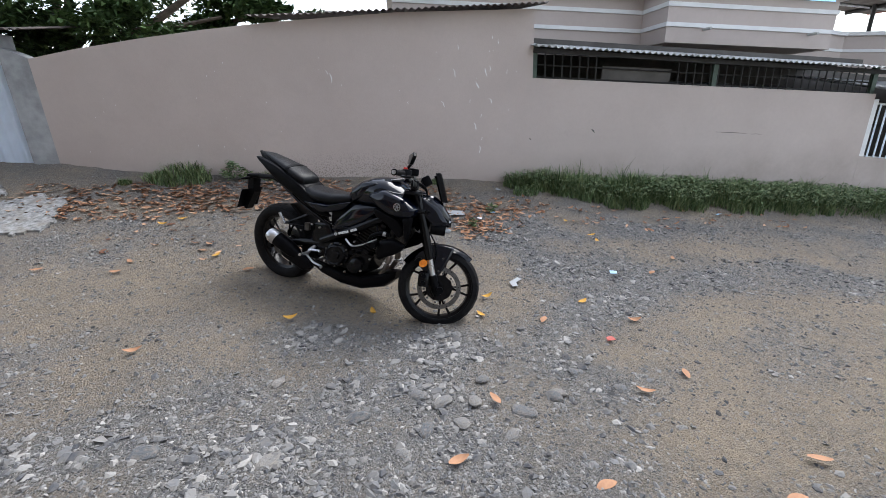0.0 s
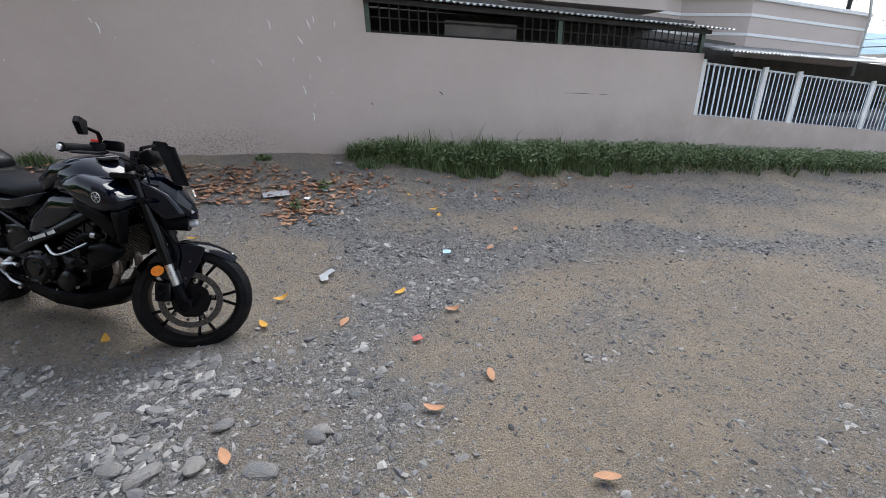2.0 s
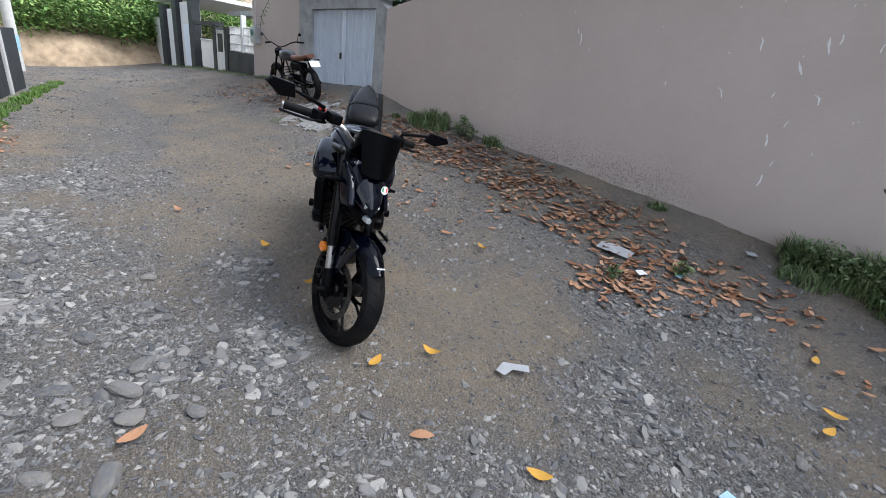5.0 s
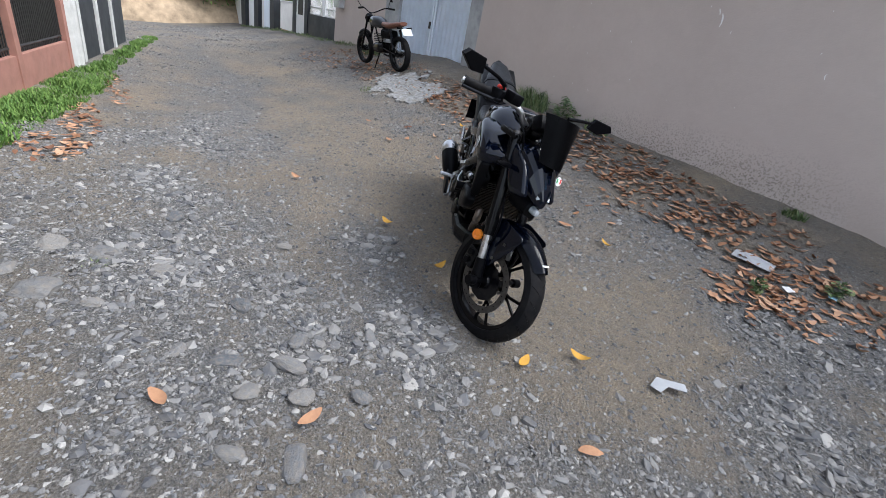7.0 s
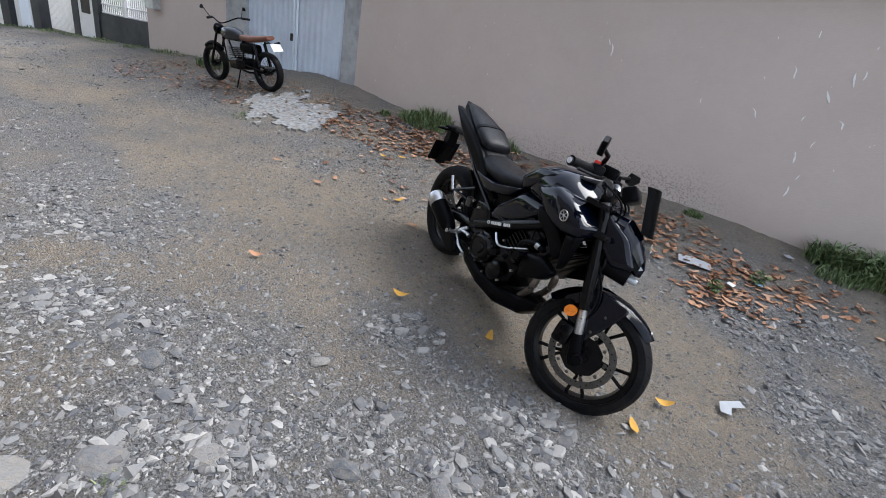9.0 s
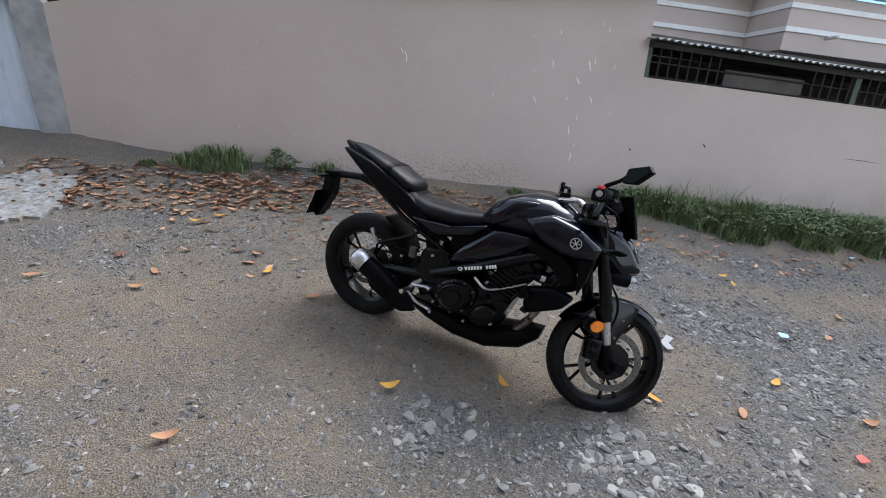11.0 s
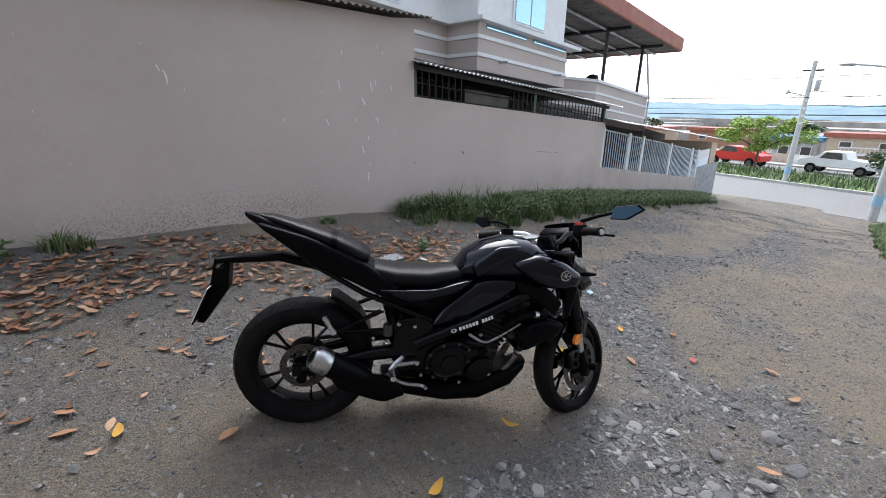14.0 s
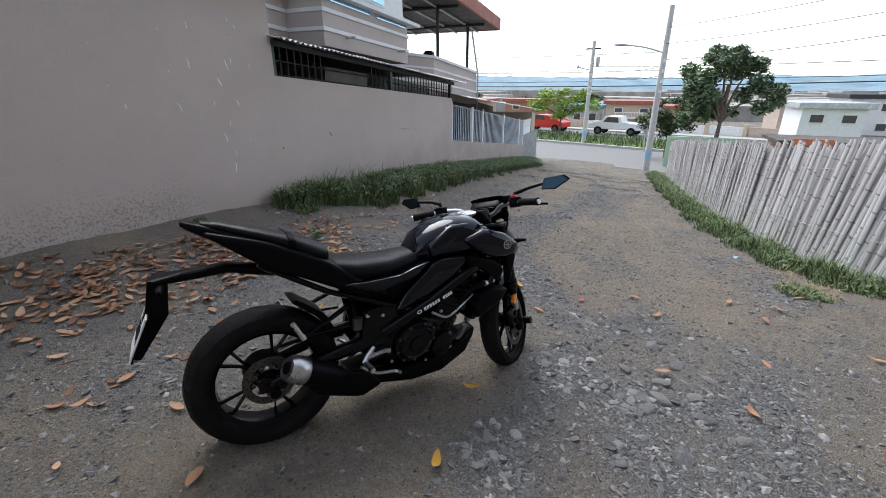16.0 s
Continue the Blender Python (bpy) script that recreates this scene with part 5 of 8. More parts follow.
    a, c = Vector((0.30, -0.165, 0.295)), Vector((0.05, -0.21, 0.435))
    d = (c - a).normalized()
    mu = part("muffler", tube([a, a + d * 0.03, a + d * 0.09, a + d * 0.20, a + d * 0.225], [0.030, 0.045, 0.056, 0.058, 0.056], 24), M_MATTE, b, "black muffler with a brushed steel tip", smooth=True)
    part("muffler_tip", tube([a + d * 0.22, a + d * 0.225, a + d * 0.275, a + d * 0.30], [0.057, 0.060, 0.058, 0.045], 24), M_SILVER, mu, "brushed steel muffler tip", smooth=True)
    part("muffler_outlet", tube([a + d * 0.292, a + d * 0.302], 0.026, 20), M_MATTE, mu)
    part("muffler_shield", slab([(0.36, 0.20), (0.16, 0.27), (0.12, 0.33), (0.24, 0.36), (0.40, 0.31), (0.46, 0.24)], -0.20, 0.015, 0.006, 0.003), M_MATTE, b, "black exhaust heat shield")
    part("master_cylinder", tube([(0.36, -0.145, 0.515), (0.36, -0.145, 0.57)], 0.020, 14), M_STEEL, b, "small clear brake reservoir", smooth=True)
    part("rear_caliper", box((0.06, -0.115, 0.32), (0.13, -0.06, 0.385), 0.01), M_BLACKMETAL, b)
    # shock and clutter round the swingarm
    part("shock_spring", tube([(0.42, 0.0, 0.46 + 0.0), (0.36, 0, 0.68)], 0.035, 14), M_BLACKMETAL, b)
    part("side_stand", tube([(0.50, 0.13, 0.30), (0.44, 0.22, 0.15), (0.40, 0.29, 0.065)], [0.014, 0.012, 0.012], 8), M_BLACKMETAL, b, "black side stand", smooth=True)
    part("stand_foot", box((0.36, 0.27, 0.05), (0.44, 0.32, 0.066), 0.004), M_BLACKMETAL, b)
    part("chain", slab([(0.0, RR + 0.085), (0.44, 0.47), (0.45, 0.44), (0.02, RR + 0.070)], 0.078, 0.012), M_STEEL, b)
    part("sprocket", lathe([(0.03, 0.070), (0.09, 0.070), (0.09, 0.078), (0.03, 0.078)], 40, Matrix.Translation((0, 0, RR)), True), M_STEEL, b)
    # engine bay filler: dark boxes and hoses between frame and tank
    part("airbox", loft([(0.50, 0, 0.64, 0.09, 0.09), (0.70, 0, 0.70, 0.10, 0.11), (0.92, 0, 0.74, 0.10, 0.09)], 14, 3), M_MATTE, b)
    for s in (1, -1):
        for k, (x0, z0, x1, z1) in enumerate(((0.55, 0.60, 0.78, 0.66), (0.58, 0.54, 0.74, 0.62), (0.86, 0.70, 0.96, 0.60))):
            part("cable", tube(curve_pts([(x0, s * 0.12, z0), ((x0 + x1) / 2, s * (0.15 + 0.008 * k), (z0 + z1) / 2 - 0.02), (x1, s * 0.12, z1)], 5), 0.006, 6), M_MATTE, b, smooth=True)
    # handle lettering on the frame, as white bars
    d = Vector((0.235, 0, 0.125)).normalized()
    lm = Matrix.Translation((0.60, -0.1795, 0.553)) @ Matrix.Rotation(-math.atan2(d.z, d.x), 4, 'Y')
    part("sticker_ring", shaped(lathe([(0.006, 0), (0.0105, 0), (0.0105, 0.001), (0.006, 0.001)], 18, None, True), lm), M_LABEL, b, "white round sticker")
    for k in range(11):
        if k == 6:
            continue
        part("lettering_bar", box((0.02 + k * 0.0125, -0.0008, -0.009), (0.029 + k * 0.0125, 0.0008, 0.009), 0, lm), M_LABEL, b, "white lettering bar")
    # the tank, covers and steering head stand forward of the plain layout above
    still = ("wheel", "fender", "stay", "tyre", "rim", "spoke", "hub", "disc", "axle", "caliper")
    for ob in b.children_recursive:
        if ob.type != 'MESH' or any(k in ob.name for k in still) or (ob.parent and any(k in ob.parent.name for k in ("wheel", "disc", "front_fender"))):
            continue
        fork = ob.name.startswith(("fork_tube", "fork_sl", "fork_col", "fork_cap", "fork_bot", "reflector"))
        for v in ob.data.vertices:
            s = clamp((v.co.x - 0.30) / 0.45, 0, 1)
            lift = clamp((v.co.z - 0.30) / 0.58, 0, 1) if fork else clamp((v.co.z - 0.30) / 0.32, 0, 1)
            v.co.x += 0.105 * s * s * (3 - 2 * s) * lift
    return b


bike = build_motorcycle(Matrix.Translation((-2.852, -2.389, 0.147)) @ Matrix.Rotation(radians(-33.9), 4, 'Z') @ Matrix.Rotation(radians(5.3), 4, 'Y') @ Matrix.Rotation(radians(-4.6), 4, 'X') @ Matrix.Diagonal((1.035, 1.02, 1.005, 1)))



# ---------------------------------------------------------------- second motorcycle
def build_cafe_bike(place):
    b = new("motorcycle")
    tagged(b, "small dark retro motorcycle with a brown seat by the garage", "motorcycle")
    b.matrix_world = place

    def spoked(name, x, r, w):
        wh = new(name)
        wh.parent = b
        T = Matrix.Translation((x, 0, r))
        part("tyre", lathe([(r - 0.07, -w * 0.4), (r - 0.05, -w / 2), (r - 0.015, -w * 0.42), (r, 0), (r - 0.015, w * 0.42), (r - 0.05, w / 2), (r - 0.07, w * 0.4)], 40, T, True), M_RUBBER, wh, smooth=True)
        part("rim", lathe([(r - 0.068, -w * 0.4), (r - 0.085, -w * 0.2), (r - 0.085, w * 0.2), (r - 0.068, w * 0.4)], 40, T, True), M_BLACKMETAL, wh, smooth=True)
        part("hub", tube([(x, -0.06, r), (x, 0.06, r)], 0.055, 14), M_BLACKMETAL, wh)
        bm = bmesh.new()
        for k in range(24):
            a = 2 * math.pi * k / 24
            add_tube(bm, [(x + 0.05 * math.cos(a + 0.5), 0.03 * (-1) ** k, r + 0.05 * math.sin(a + 0.5)), (x + (r - 0.08) * math.cos(a), 0, r + (r - 0.08) * math.sin(a))], 0.0022, 4)
        part("spokes", bm, M_STEEL, wh)
    spoked("rear_wheel", 0, 0.31, 0.12)
    spoked("front_wheel", 1.30, 0.30, 0.10)
    part("fuel_tank", loft([(0.52, 0, 0.76, 0.06, 0.05), (0.60, 0, 0.79, 0.10, 0.085), (0.75, 0, 0.81, 0.13, 0.105), (0.90, 0, 0.81, 0.12, 0.10), (0.98, 0, 0.80, 0.07, 0.06)], 20, 2.4), plain("dark_blue_grey_paint", (0.012, 0.015, 0.02), 0.3, grain=20, coat=0.5, relief=0), b, "dark blue-grey teardrop tank", smooth=True)
    part("seat", loft([(-0.12, 0, 0.83, 0.08, 0.03), (0.05, 0, 0.80, 0.11, 0.045), (0.30, 0, 0.77, 0.115, 0.05), (0.52, 0, 0.78, 0.08, 0.04)], 18, 3), M_BROWNSEAT, b, "brown ribbed leather seat", smooth=True)
    part("side_cover", loft([(0.22, 0, 0.62, 0.10, 0.08), (0.48, 0, 0.63, 0.12, 0.09)], 14, 3), M_MATTE, b)
    e = part("engine", loft([(0.42, 0, 0.38, 0.11, 0.09), (0.60, 0, 0.37, 0.13, 0.11), (0.80, 0, 0.36, 0.10, 0.09)], 16, 3), M_BLACKMETAL, b, "dark metal engine")
    for k in range(5):
        part("cylinder_fin", box((0.62, -0.09, 0.48 + 0.03 * k), (0.80, 0.09, 0.492 + 0.03 * k), 0.003), M_BLACKMETAL, e)
    for s in (1, -1):
        part("fork_leg", tube([(1.30, s * 0.08, 0.30), (1.02, s * 0.08, 0.90)], 0.020, 10), M_BLACKMETAL, b)
        part("swingarm", tube([(0, s * 0.09, 0.31), (0.45, s * 0.09, 0.38)], 0.018, 8), M_BLACKMETAL, b)
        part("shock", tube([(0.06, s * 0.11, 0.38), (0.16, s * 0.11, 0.72)], 0.024, 10), M_BLACKMETAL, b)
        part("frame_tube", tube([(0.98, s * 0.04, 0.78), (0.86, s * 0.09, 0.40), (0.50, s * 0.10, 0.30), (0.40, s * 0.10, 0.68)], 0.014, 8), M_BLACKMETAL, b)
        part("grip", tube([(0.86, s * 0.28, 1.04), (0.80, s * 0.40, 1.03)], 0.018, 10), M_RUBBER, b)
        part("mirror", tube([(0.88, s * 0.30, 1.05), (0.92, s * 0.36, 1.16), (0.92, s * 0.40, 1.18)], [0.006, 0.006, 0.035], 10), M_MATTE, b, "round bar-end mirror")
        part("rear_signal", tube([(-0.14, s * 0.05, 0.76), (-0.15, s * 0.15, 0.76)], [0.008, 0.018], 8), M_MATTE, b)
    part("handlebar", tube(curve_pts([(0.80, -0.40, 1.03), (0.90, -0.24, 1.04), (1.0, -0.06, 0.96), (1.0, 0.06, 0.96), (0.90, 0.24, 1.04), (0.80, 0.40, 1.03)], 4), 0.011, 8), M_BLACKMETAL, b, smooth=True)
    part("headlight", lathe([(0.0, -0.10), (0.05, -0.09), (0.085, -0.02), (0.085, 0.03), (0.0, 0.035)], 24, Matrix.Translation((1.10, 0, 0.86)) @ Matrix.Rotation(radians(-90), 4, 'Z')), M_MATTE, b, "round black headlight", smooth=True)
    part("front_fender", tube(curve_pts([(1.50, 0, 0.55), (1.36, 0, 0.62), (1.20, 0, 0.61), (1.08, 0, 0.54)], 4), 0.035, 8), M_MATTE, b)
    part("exhaust", tube(curve_pts([(0.78, -0.08, 0.45), (0.88, -0.10, 0.30), (0.60, -0.12, 0.22), (0.20, -0.15, 0.28), (-0.10, -0.16, 0.36)], 5), [0.018] * 12 + [0.03] * 9, 10), M_BLACKMETAL, b, smooth=True)
    part("number_plate", box((-0.004, -0.10, -0.06), (0.0, 0.10, 0.06), 0, Matrix.Translation((-0.24, 0, 0.70)) @ Matrix.Rotation(radians(35), 4, 'Y')), M_LABEL, b, "white number plate")
    part("plate_arm", tube([(-0.05, 0, 0.76), (-0.23, 0, 0.71)], 0.012, 6), M_MATTE, b)
    part("side_stand", tube([(0.55, 0.10, 0.28), (0.48, 0.26, 0.01)], 0.012, 6), M_BLACKMETAL, b)
    return b


build_cafe_bike(Matrix.Translation((-7.05, -0.68, ground_z(-7.05, -0.68) - 0.002)) @ Matrix.Rotation(radians(184), 4, 'Z') @ Matrix.Rotation(radians(1.5), 4, 'Y') @ Matrix.Rotation(radians(-7), 4, 'X') @ Matrix.Scale(0.86, 4))


# ---------------------------------------------------------------- plants
def blades(name, spots, count, h0, h1, spread, label, mat=M_GRASS, width=0.006, droop=0.6, seed=1, category="grass"):
    """Many bent blades of grass round the spots (x, y, radius x, radius y)."""
    rnd = random.Random(seed)
    vs, fs = [], []
    total = sum(rx * ry for _, _, rx, ry in spots)
    for sx, sy, rx, ry in spots:
        for _ in range(int(count * rx * ry / total)):
            a, q = rnd.uniform(0, 6.283), math.sqrt(rnd.random())
            x, y = sx + rx * q * math.cos(a), sy + ry * q * math.sin(a)
            z = ground_z(x, y) - 0.01
            h = rnd.uniform(h0, h1) * (1.15 - 0.6 * q) * (0.85 + 0.75 * noise.noise((x * 1.9, y * 3.0, seed)))
            d = rnd.uniform(0, 6.283)
            lean = rnd.uniform(0.1, droop) * h
            w = width * rnd.uniform(0.7, 1.4)
            px, py = -math.sin(d) * w, math.cos(d) * w
            n = len(vs)
            for k, f in enumerate((0.0, 0.4, 0.75, 1.0)):
                ww = (1.0, 0.9, 0.6, 0.05)[k]
                ox, oy = math.cos(d) * lean * f * f, math.sin(d) * lean * f * f
                zz = z + h * (f - 0.28 * f * f * droop)
                vs.append((x + ox + px * ww, y + oy + py * ww, zz))
                vs.append((x + ox - px * ww, y + oy - py * ww, zz))
            for k in range(3):
                m = n + 2 * k
                fs.append((m, m + 1, m + 3, m + 2))
    ob = new(name, raw(name, vs, fs, mat))
    return tagged(ob, label, category, kind="stuff")


def leaf_cloud(vs, fs, rnd, c, r, count, size, flat=0.5):
    """Small folded leaves scattered through a lumpy ball."""
    c = Vector(c)
    for _ in range(count):
        d = Vector((rnd.gauss(0, 1), rnd.gauss(0, 1), rnd.gauss(0, 1))).normalized()
        p = c + Vector((d.x * r[0], d.y * r[1], d.z * r[2])) * (rnd.random() ** 0.45)
        u = Vector((rnd.gauss(0, 1), rnd.gauss(0, 1), rnd.gauss(0, flat))).normalized()
        w = u.cross(Vector((rnd.gauss(0, 0.4), rnd.gauss(0, 0.4), 1))).normalized()
        s = size * rnd.uniform(0.6, 1.4)
        n = len(vs)
        up = u.cross(w) * s * 0.15
        vs += [p - u * s, p + w * s * 0.42, p + u * s + up, p - w * s * 0.42]
        fs.append((n, n + 1, n + 2, n + 3))


def build_tree(name, base, height, clumps, leaf, count, trunk_r, mat, label, seed=3, lean=(0, 0)):
    t = thing(name, label, "tree")
    rnd = random.Random(seed)
    base = Vector(base)
    top = base + Vector((lean[0], lean[1], height * 0.55))
    fork = base.lerp(top, 0.55)
    part("trunk", tube(curve_pts([base - Vector((0, 0, 0.1)), base.lerp(top, 0.3) + Vector((0.03, 0.02, 0)), fork, top], 4), [trunk_r * (1 - 0.05 * k) for k in range(13)], 9), M_BARK, t, smooth=True)
    vs, fs = [], []
    for cx, cy, cz, rx, ry, rz in clumps:
        c = base + Vector((cx, cy, cz))
        part("limb", tube(curve_pts([fork, fork.lerp(c, 0.5) + Vector((0, 0, 0.05 * height)), c], 3), [trunk_r * 0.6 * (1 - 0.12 * k) for k in range(7)], 6), M_BARK, t, smooth=True)
        for _ in range(5):
            o = Vector((rnd.uniform(-1, 1) * rx, rnd.uniform(-1, 1) * ry, rnd.uniform(-0.8, 0.9) * rz)) * 0.75
            leaf_cloud(vs, fs, rnd, c + o, (rx * 0.5, ry * 0.5, rz * 0.5), count // 5, leaf)
    ob = new("crown", raw("crown", vs, fs, mat))
    ob.parent = t
    return t


FENCE_LINE = [(0.6, -6.4), (1.1, -6.17), (1.61, -5.98), (2.28, -5.80), (3.22, -5.60), (4.0, -5.45), (6.17, -5.27), (8.5, -5.11), (14.7, -4.93)]


def build_weeds():
    spots = []
    for i in range(44):
        x = -0.15 + 12.3 * i / 43
        y = 0.02 + x * 0.008 - 0.12 - 0.24 * clamp(x / 0.8, 0, 1) + 0.04 * math.sin(i * 2.3)
        spots.append((x, y, 0.26, 0.12 + 0.26 * clamp(x / 0.8, 0, 1) + 0.05 * math.sin(i * 1.9)))
    blades("grass_verge", [p for p in spots if p[0] < 4.2], 15000, 0.16, 0.42, 0.5, "dense green grass and weeds along the wall foot", droop=0.9, seed=5)
    # broad weed leaves in the verge
    rnd = random.Random(8)
    vs, fs = [], []
    for x, y, rx, ry in spots:
        leaf_cloud(vs, fs, rnd, (x, y - 0.02, ground_z(x, y) + 0.10), (rx, ry, 0.14 + 0.05 * clamp(x - 1, 0, 1)), 500 + int(800 * clamp((x - 0.8) / 1.2, 0, 1)), 0.022, 0.4)
    tagged(new("weed_leaves", raw("weed_leaves", vs, fs, M_WEED)), "small broad weed leaves in the grass verge", "weeds", kind="stuff")
    blades("grass_verge", [p for p in spots if p[0] >= 4.2], 7000, 0.12, 0.36, 0.5, "green grass among the weeds along the low wall", droop=0.9, seed=15)
    # tall seed stems
    st = [(0.45, -0.18), (0.75, -0.1), (0.95, -0.24), (1.35, -0.12), (1.15, -0.3), (0.35, -0.1), (1.9, -0.1), (2.6, -0.15), (3.3, -0.2), (0.6, -0.45)]
    blades("tall_grass_stems", [(x, y, 0.14, 0.08) for x, y in st], 200, 0.34, 0.70, 0.6, "tall thin grass stems by the wall", width=0.004, droop=0.7, seed=12)
    for k, (x, y, r, h) in enumerate(((-4.68, -0.10, 0.42, 0.32), (-5.25, -0.25, 0.09, 0.14), (-3.48, -0.06, 0.16, 0.22), (-1.35, -0.10, 0.09, 0.10), (-0.15, -0.35, 0.18, 0.18))):
        blades("grass_tuft", [(x, y, r, r * 0.5)], 620 if r > 0.2 else 150, h * 0.6, h * 1.2, 0.4, "green grass tuft at the wall foot", width=0.005, droop=0.9, seed=20 + k, category="grass tuft")
    for k, (x, y, s) in enumerate(((-4.02, -0.10, 1.15), (-3.85, -0.10, 0.8), (-0.75, -0.95, 0.55), (-1.05, -1.35, 0.45))):
        vs, fs = [], []
        r2 = random.Random(40 + k)
        z = ground_z(x, y)
        for dx, dy, dz in ((0, 0, 0.08), (0.05, 0.02, 0.14), (-0.06, 0.0, 0.10), (0.02, -0.05, 0.06), (-0.02, 0.03, 0.19)):
            leaf_cloud(vs, fs, r2, (x + dx * s, y + dy * s, z + dz * s), (0.08 * s, 0.06 * s, 0.05 * s), 26, 0.026 * s + 0.006, 0.35)
        w = new("weed_plant", raw("weed_plant", vs, fs, M_WEED if k == 0 else M_GRASS))
        tagged(w, "broad-leaved green weed growing at the wall", "weed", group="weeds by the wall", kind="")
    blades("grass_tuft", [(-2.55, -4.72, 0.16, 0.12)], 300, 0.03, 0.07, 0.4, "low grass tuft between the lane stones", width=0.003, droop=1.0, seed=31, category="grass tuft")
    blades("grass_tuft", [(-6.55, -1.45, 0.22, 0.12)], 160, 0.04, 0.09, 0.4, "low grass in the broken cement", width=0.003, droop=1.0, seed=32, category="grass tuft")
    blades("grass_tuft", [(-9.2, -0.15, 0.5, 0.2)], 300, 0.15, 0.42, 0.4, "grass tuft beside the garage pier", width=0.007, droop=0.8, seed=33, category="grass tuft")
    # verge along the bamboo fence
    fs2 = []
    for i in range(44):
        f = i / 43
        x = 0.9 + 14.5 * f ** 1.3
        y = lerp_table(x, FENCE_LINE) + 0.36
        fs2.append((x, y, 0.26 + 0.25 * f, 0.28 + 0.10 * math.sin(i * 1.7)))
    blades("grass_verge", fs2, 16000, 0.12, 0.32, 0.5, "green grass strip at the foot of the bamboo fence", droop=0.9, seed=6)
    vs, fs = [], []
    for x, y, rx, ry in fs2:
        leaf_cloud(vs, fs, rnd, (x, y - 0.05, ground_z(x, y) + 0.05), (rx, ry, 0.07), 170, 0.022, 0.4)
    tagged(new("weed_leaves", raw("weed_leaves", vs, fs, M_GRASS)), "small broad weed leaves by the bamboo fence", "weeds", kind="stuff")
    blades("dry_straw", [(1.15, -5.5, 0.5, 0.3), (0.55, -5.35, 0.35, 0.25)], 420, 0.06, 0.18, 0.5, "flattened dry straw at the fence foot", mat=plain("straw", (0.34, 0.26, 0.15), 0.8, grain=30), width=0.0028, droop=1.7, seed=7, category="straw")
    blades("grass_tuft", [(0.45, -5.30, 0.30, 0.2)], 700, 0.05, 0.13, 0.5, "green grass tuft on the lane edge", droop=1.0, seed=9, category="grass tuft")
    lawn = material("lawn_grass", leaf_build((0.05, 0.11, 0.02), (0.10, 0.19, 0.035), (0.18, 0.28, 0.07)))
    blades("grass_verge", [(-4.6 - 0.5 * k, -5.42 + 0.095 * k, 0.45, 0.30) for k in range(8)] + [(-8.8 - 0.8 * k, -4.62 + 0.15 * k, 0.5, 0.16) for k in range(7)], 15000, 0.05, 0.13, 0.5, "bright green grass before the barred fence", mat=lawn, droop=0.8, seed=10, width=0.006)
    blades("grass_verge", [(-11.0 - 1.4 * k, 0.05, 0.7, 0.18) for k in range(8)], 1700, 0.05, 0.13, 0.5, "green grass at the foot of the houses", droop=0.8, seed=11, width=0.006)


build_weeds()


# ---------------------------------------------------------------- fallen leaves, stones, litter
def leaf_mesh(name, length, mat, curl, seed):
    rnd = random.Random(seed)
    vs, fs = [], []
    n = 7
    for i in range(n):
        f = i / (n - 1)
        w = length * 0.21 * math.sin(math.pi * min(0.97, f * 0.94 + 0.04)) ** 0.75
        z = curl * length * (f - 0.5) ** 2 * 1.6 + 0.004
        bend = 0.05 * length * math.sin(f * 3 + seed)
        for k, s in enumerate((-1, 0, 1)):
            vs.append((length * (f - 0.5), s * w + bend, z + (curl * w * 0.7 if s else 0.0)))
    for i in range(n - 1):
        for k in range(2):
            a = i * 3 + k
            fs.append((a, a + 1, a + 4, a + 3))
    return raw(name, vs, fs, mat, True)


LEAF_TYPES = [leaf_mesh("dry_leaf", 0.11, M_LEAF_DRY, c, i) for i, c in enumerate((0.35, -0.2, 0.6, 0.15))]
YELLOW_TYPES = [leaf_mesh("yellow_leaf", 0.11, M_LEAF_YELLOW, c, i + 9) for i, c in enumerate((0.3, 0.7))]


def leaf_at(x, y, rot, kind, label, scale=1.0, tilt=8):
    me = (LEAF_TYPES if kind == "dry" else YELLOW_TYPES)[int(abs(x * 97 + y * 31)) % (4 if kind == "dry" else 2)]
    ob = new("fallen_leaf", me)
    ob.matrix_world = pose(x, y, ground_z(x, y) + 0.018, tilt, 0, rot) @ Matrix.Scale(scale, 4)
    tagged(ob, label, "leaf", group="single fallen leaves")


for x, y, r in ((-2.66, -3.15, 10), (-2.09, -3.11, 100), (-1.30, -3.16, 115), (-1.20, -2.88, 20), (-4.20, -1.19, 25), (-4.34, -1.32, 5), (0.10, -1.17, 95), (0.26, -1.53, 10), (0.26, -1.68, 75), (-1.85, -1.86, 170), (-3.56, -2.05, 75), (-0.44, -2.97, 35)):
    leaf_at(x, y, r, "yellow", "single yellow fallen leaf on the gravel", 0.9)
for x, y, r in ((-3.53, -3.48, 28), (-3.19, -2.33, 20), (-3.73, -1.92, 170), (-4.30, -2.28, 5), (-4.99, -2.18, 15), (-1.40, -4.11, 110), (-0.84, -3.23, 60), (-0.17, -3.28, 5), (-0.55, -4.10, 150), (-0.07, -4.66, 160), (-0.36, -4.85, 10), (-0.15, -4.98, 30), (-1.65, -4.53, 20), (0.90, -2.07, 60), (-0.20, -3.94, 80), (-3.71, -1.80, 140), (0.2, -5.2, 120), (-0.82, -5.32, 70), (-1.07, -4.71, 20), (-2.19, -1.91, 30), (0.50, -2.39, 40), (-2.27, -1.33, 80)):
    leaf_at(x, y, r, "dry", "single dry brown leaf on the gravel", 0.9)



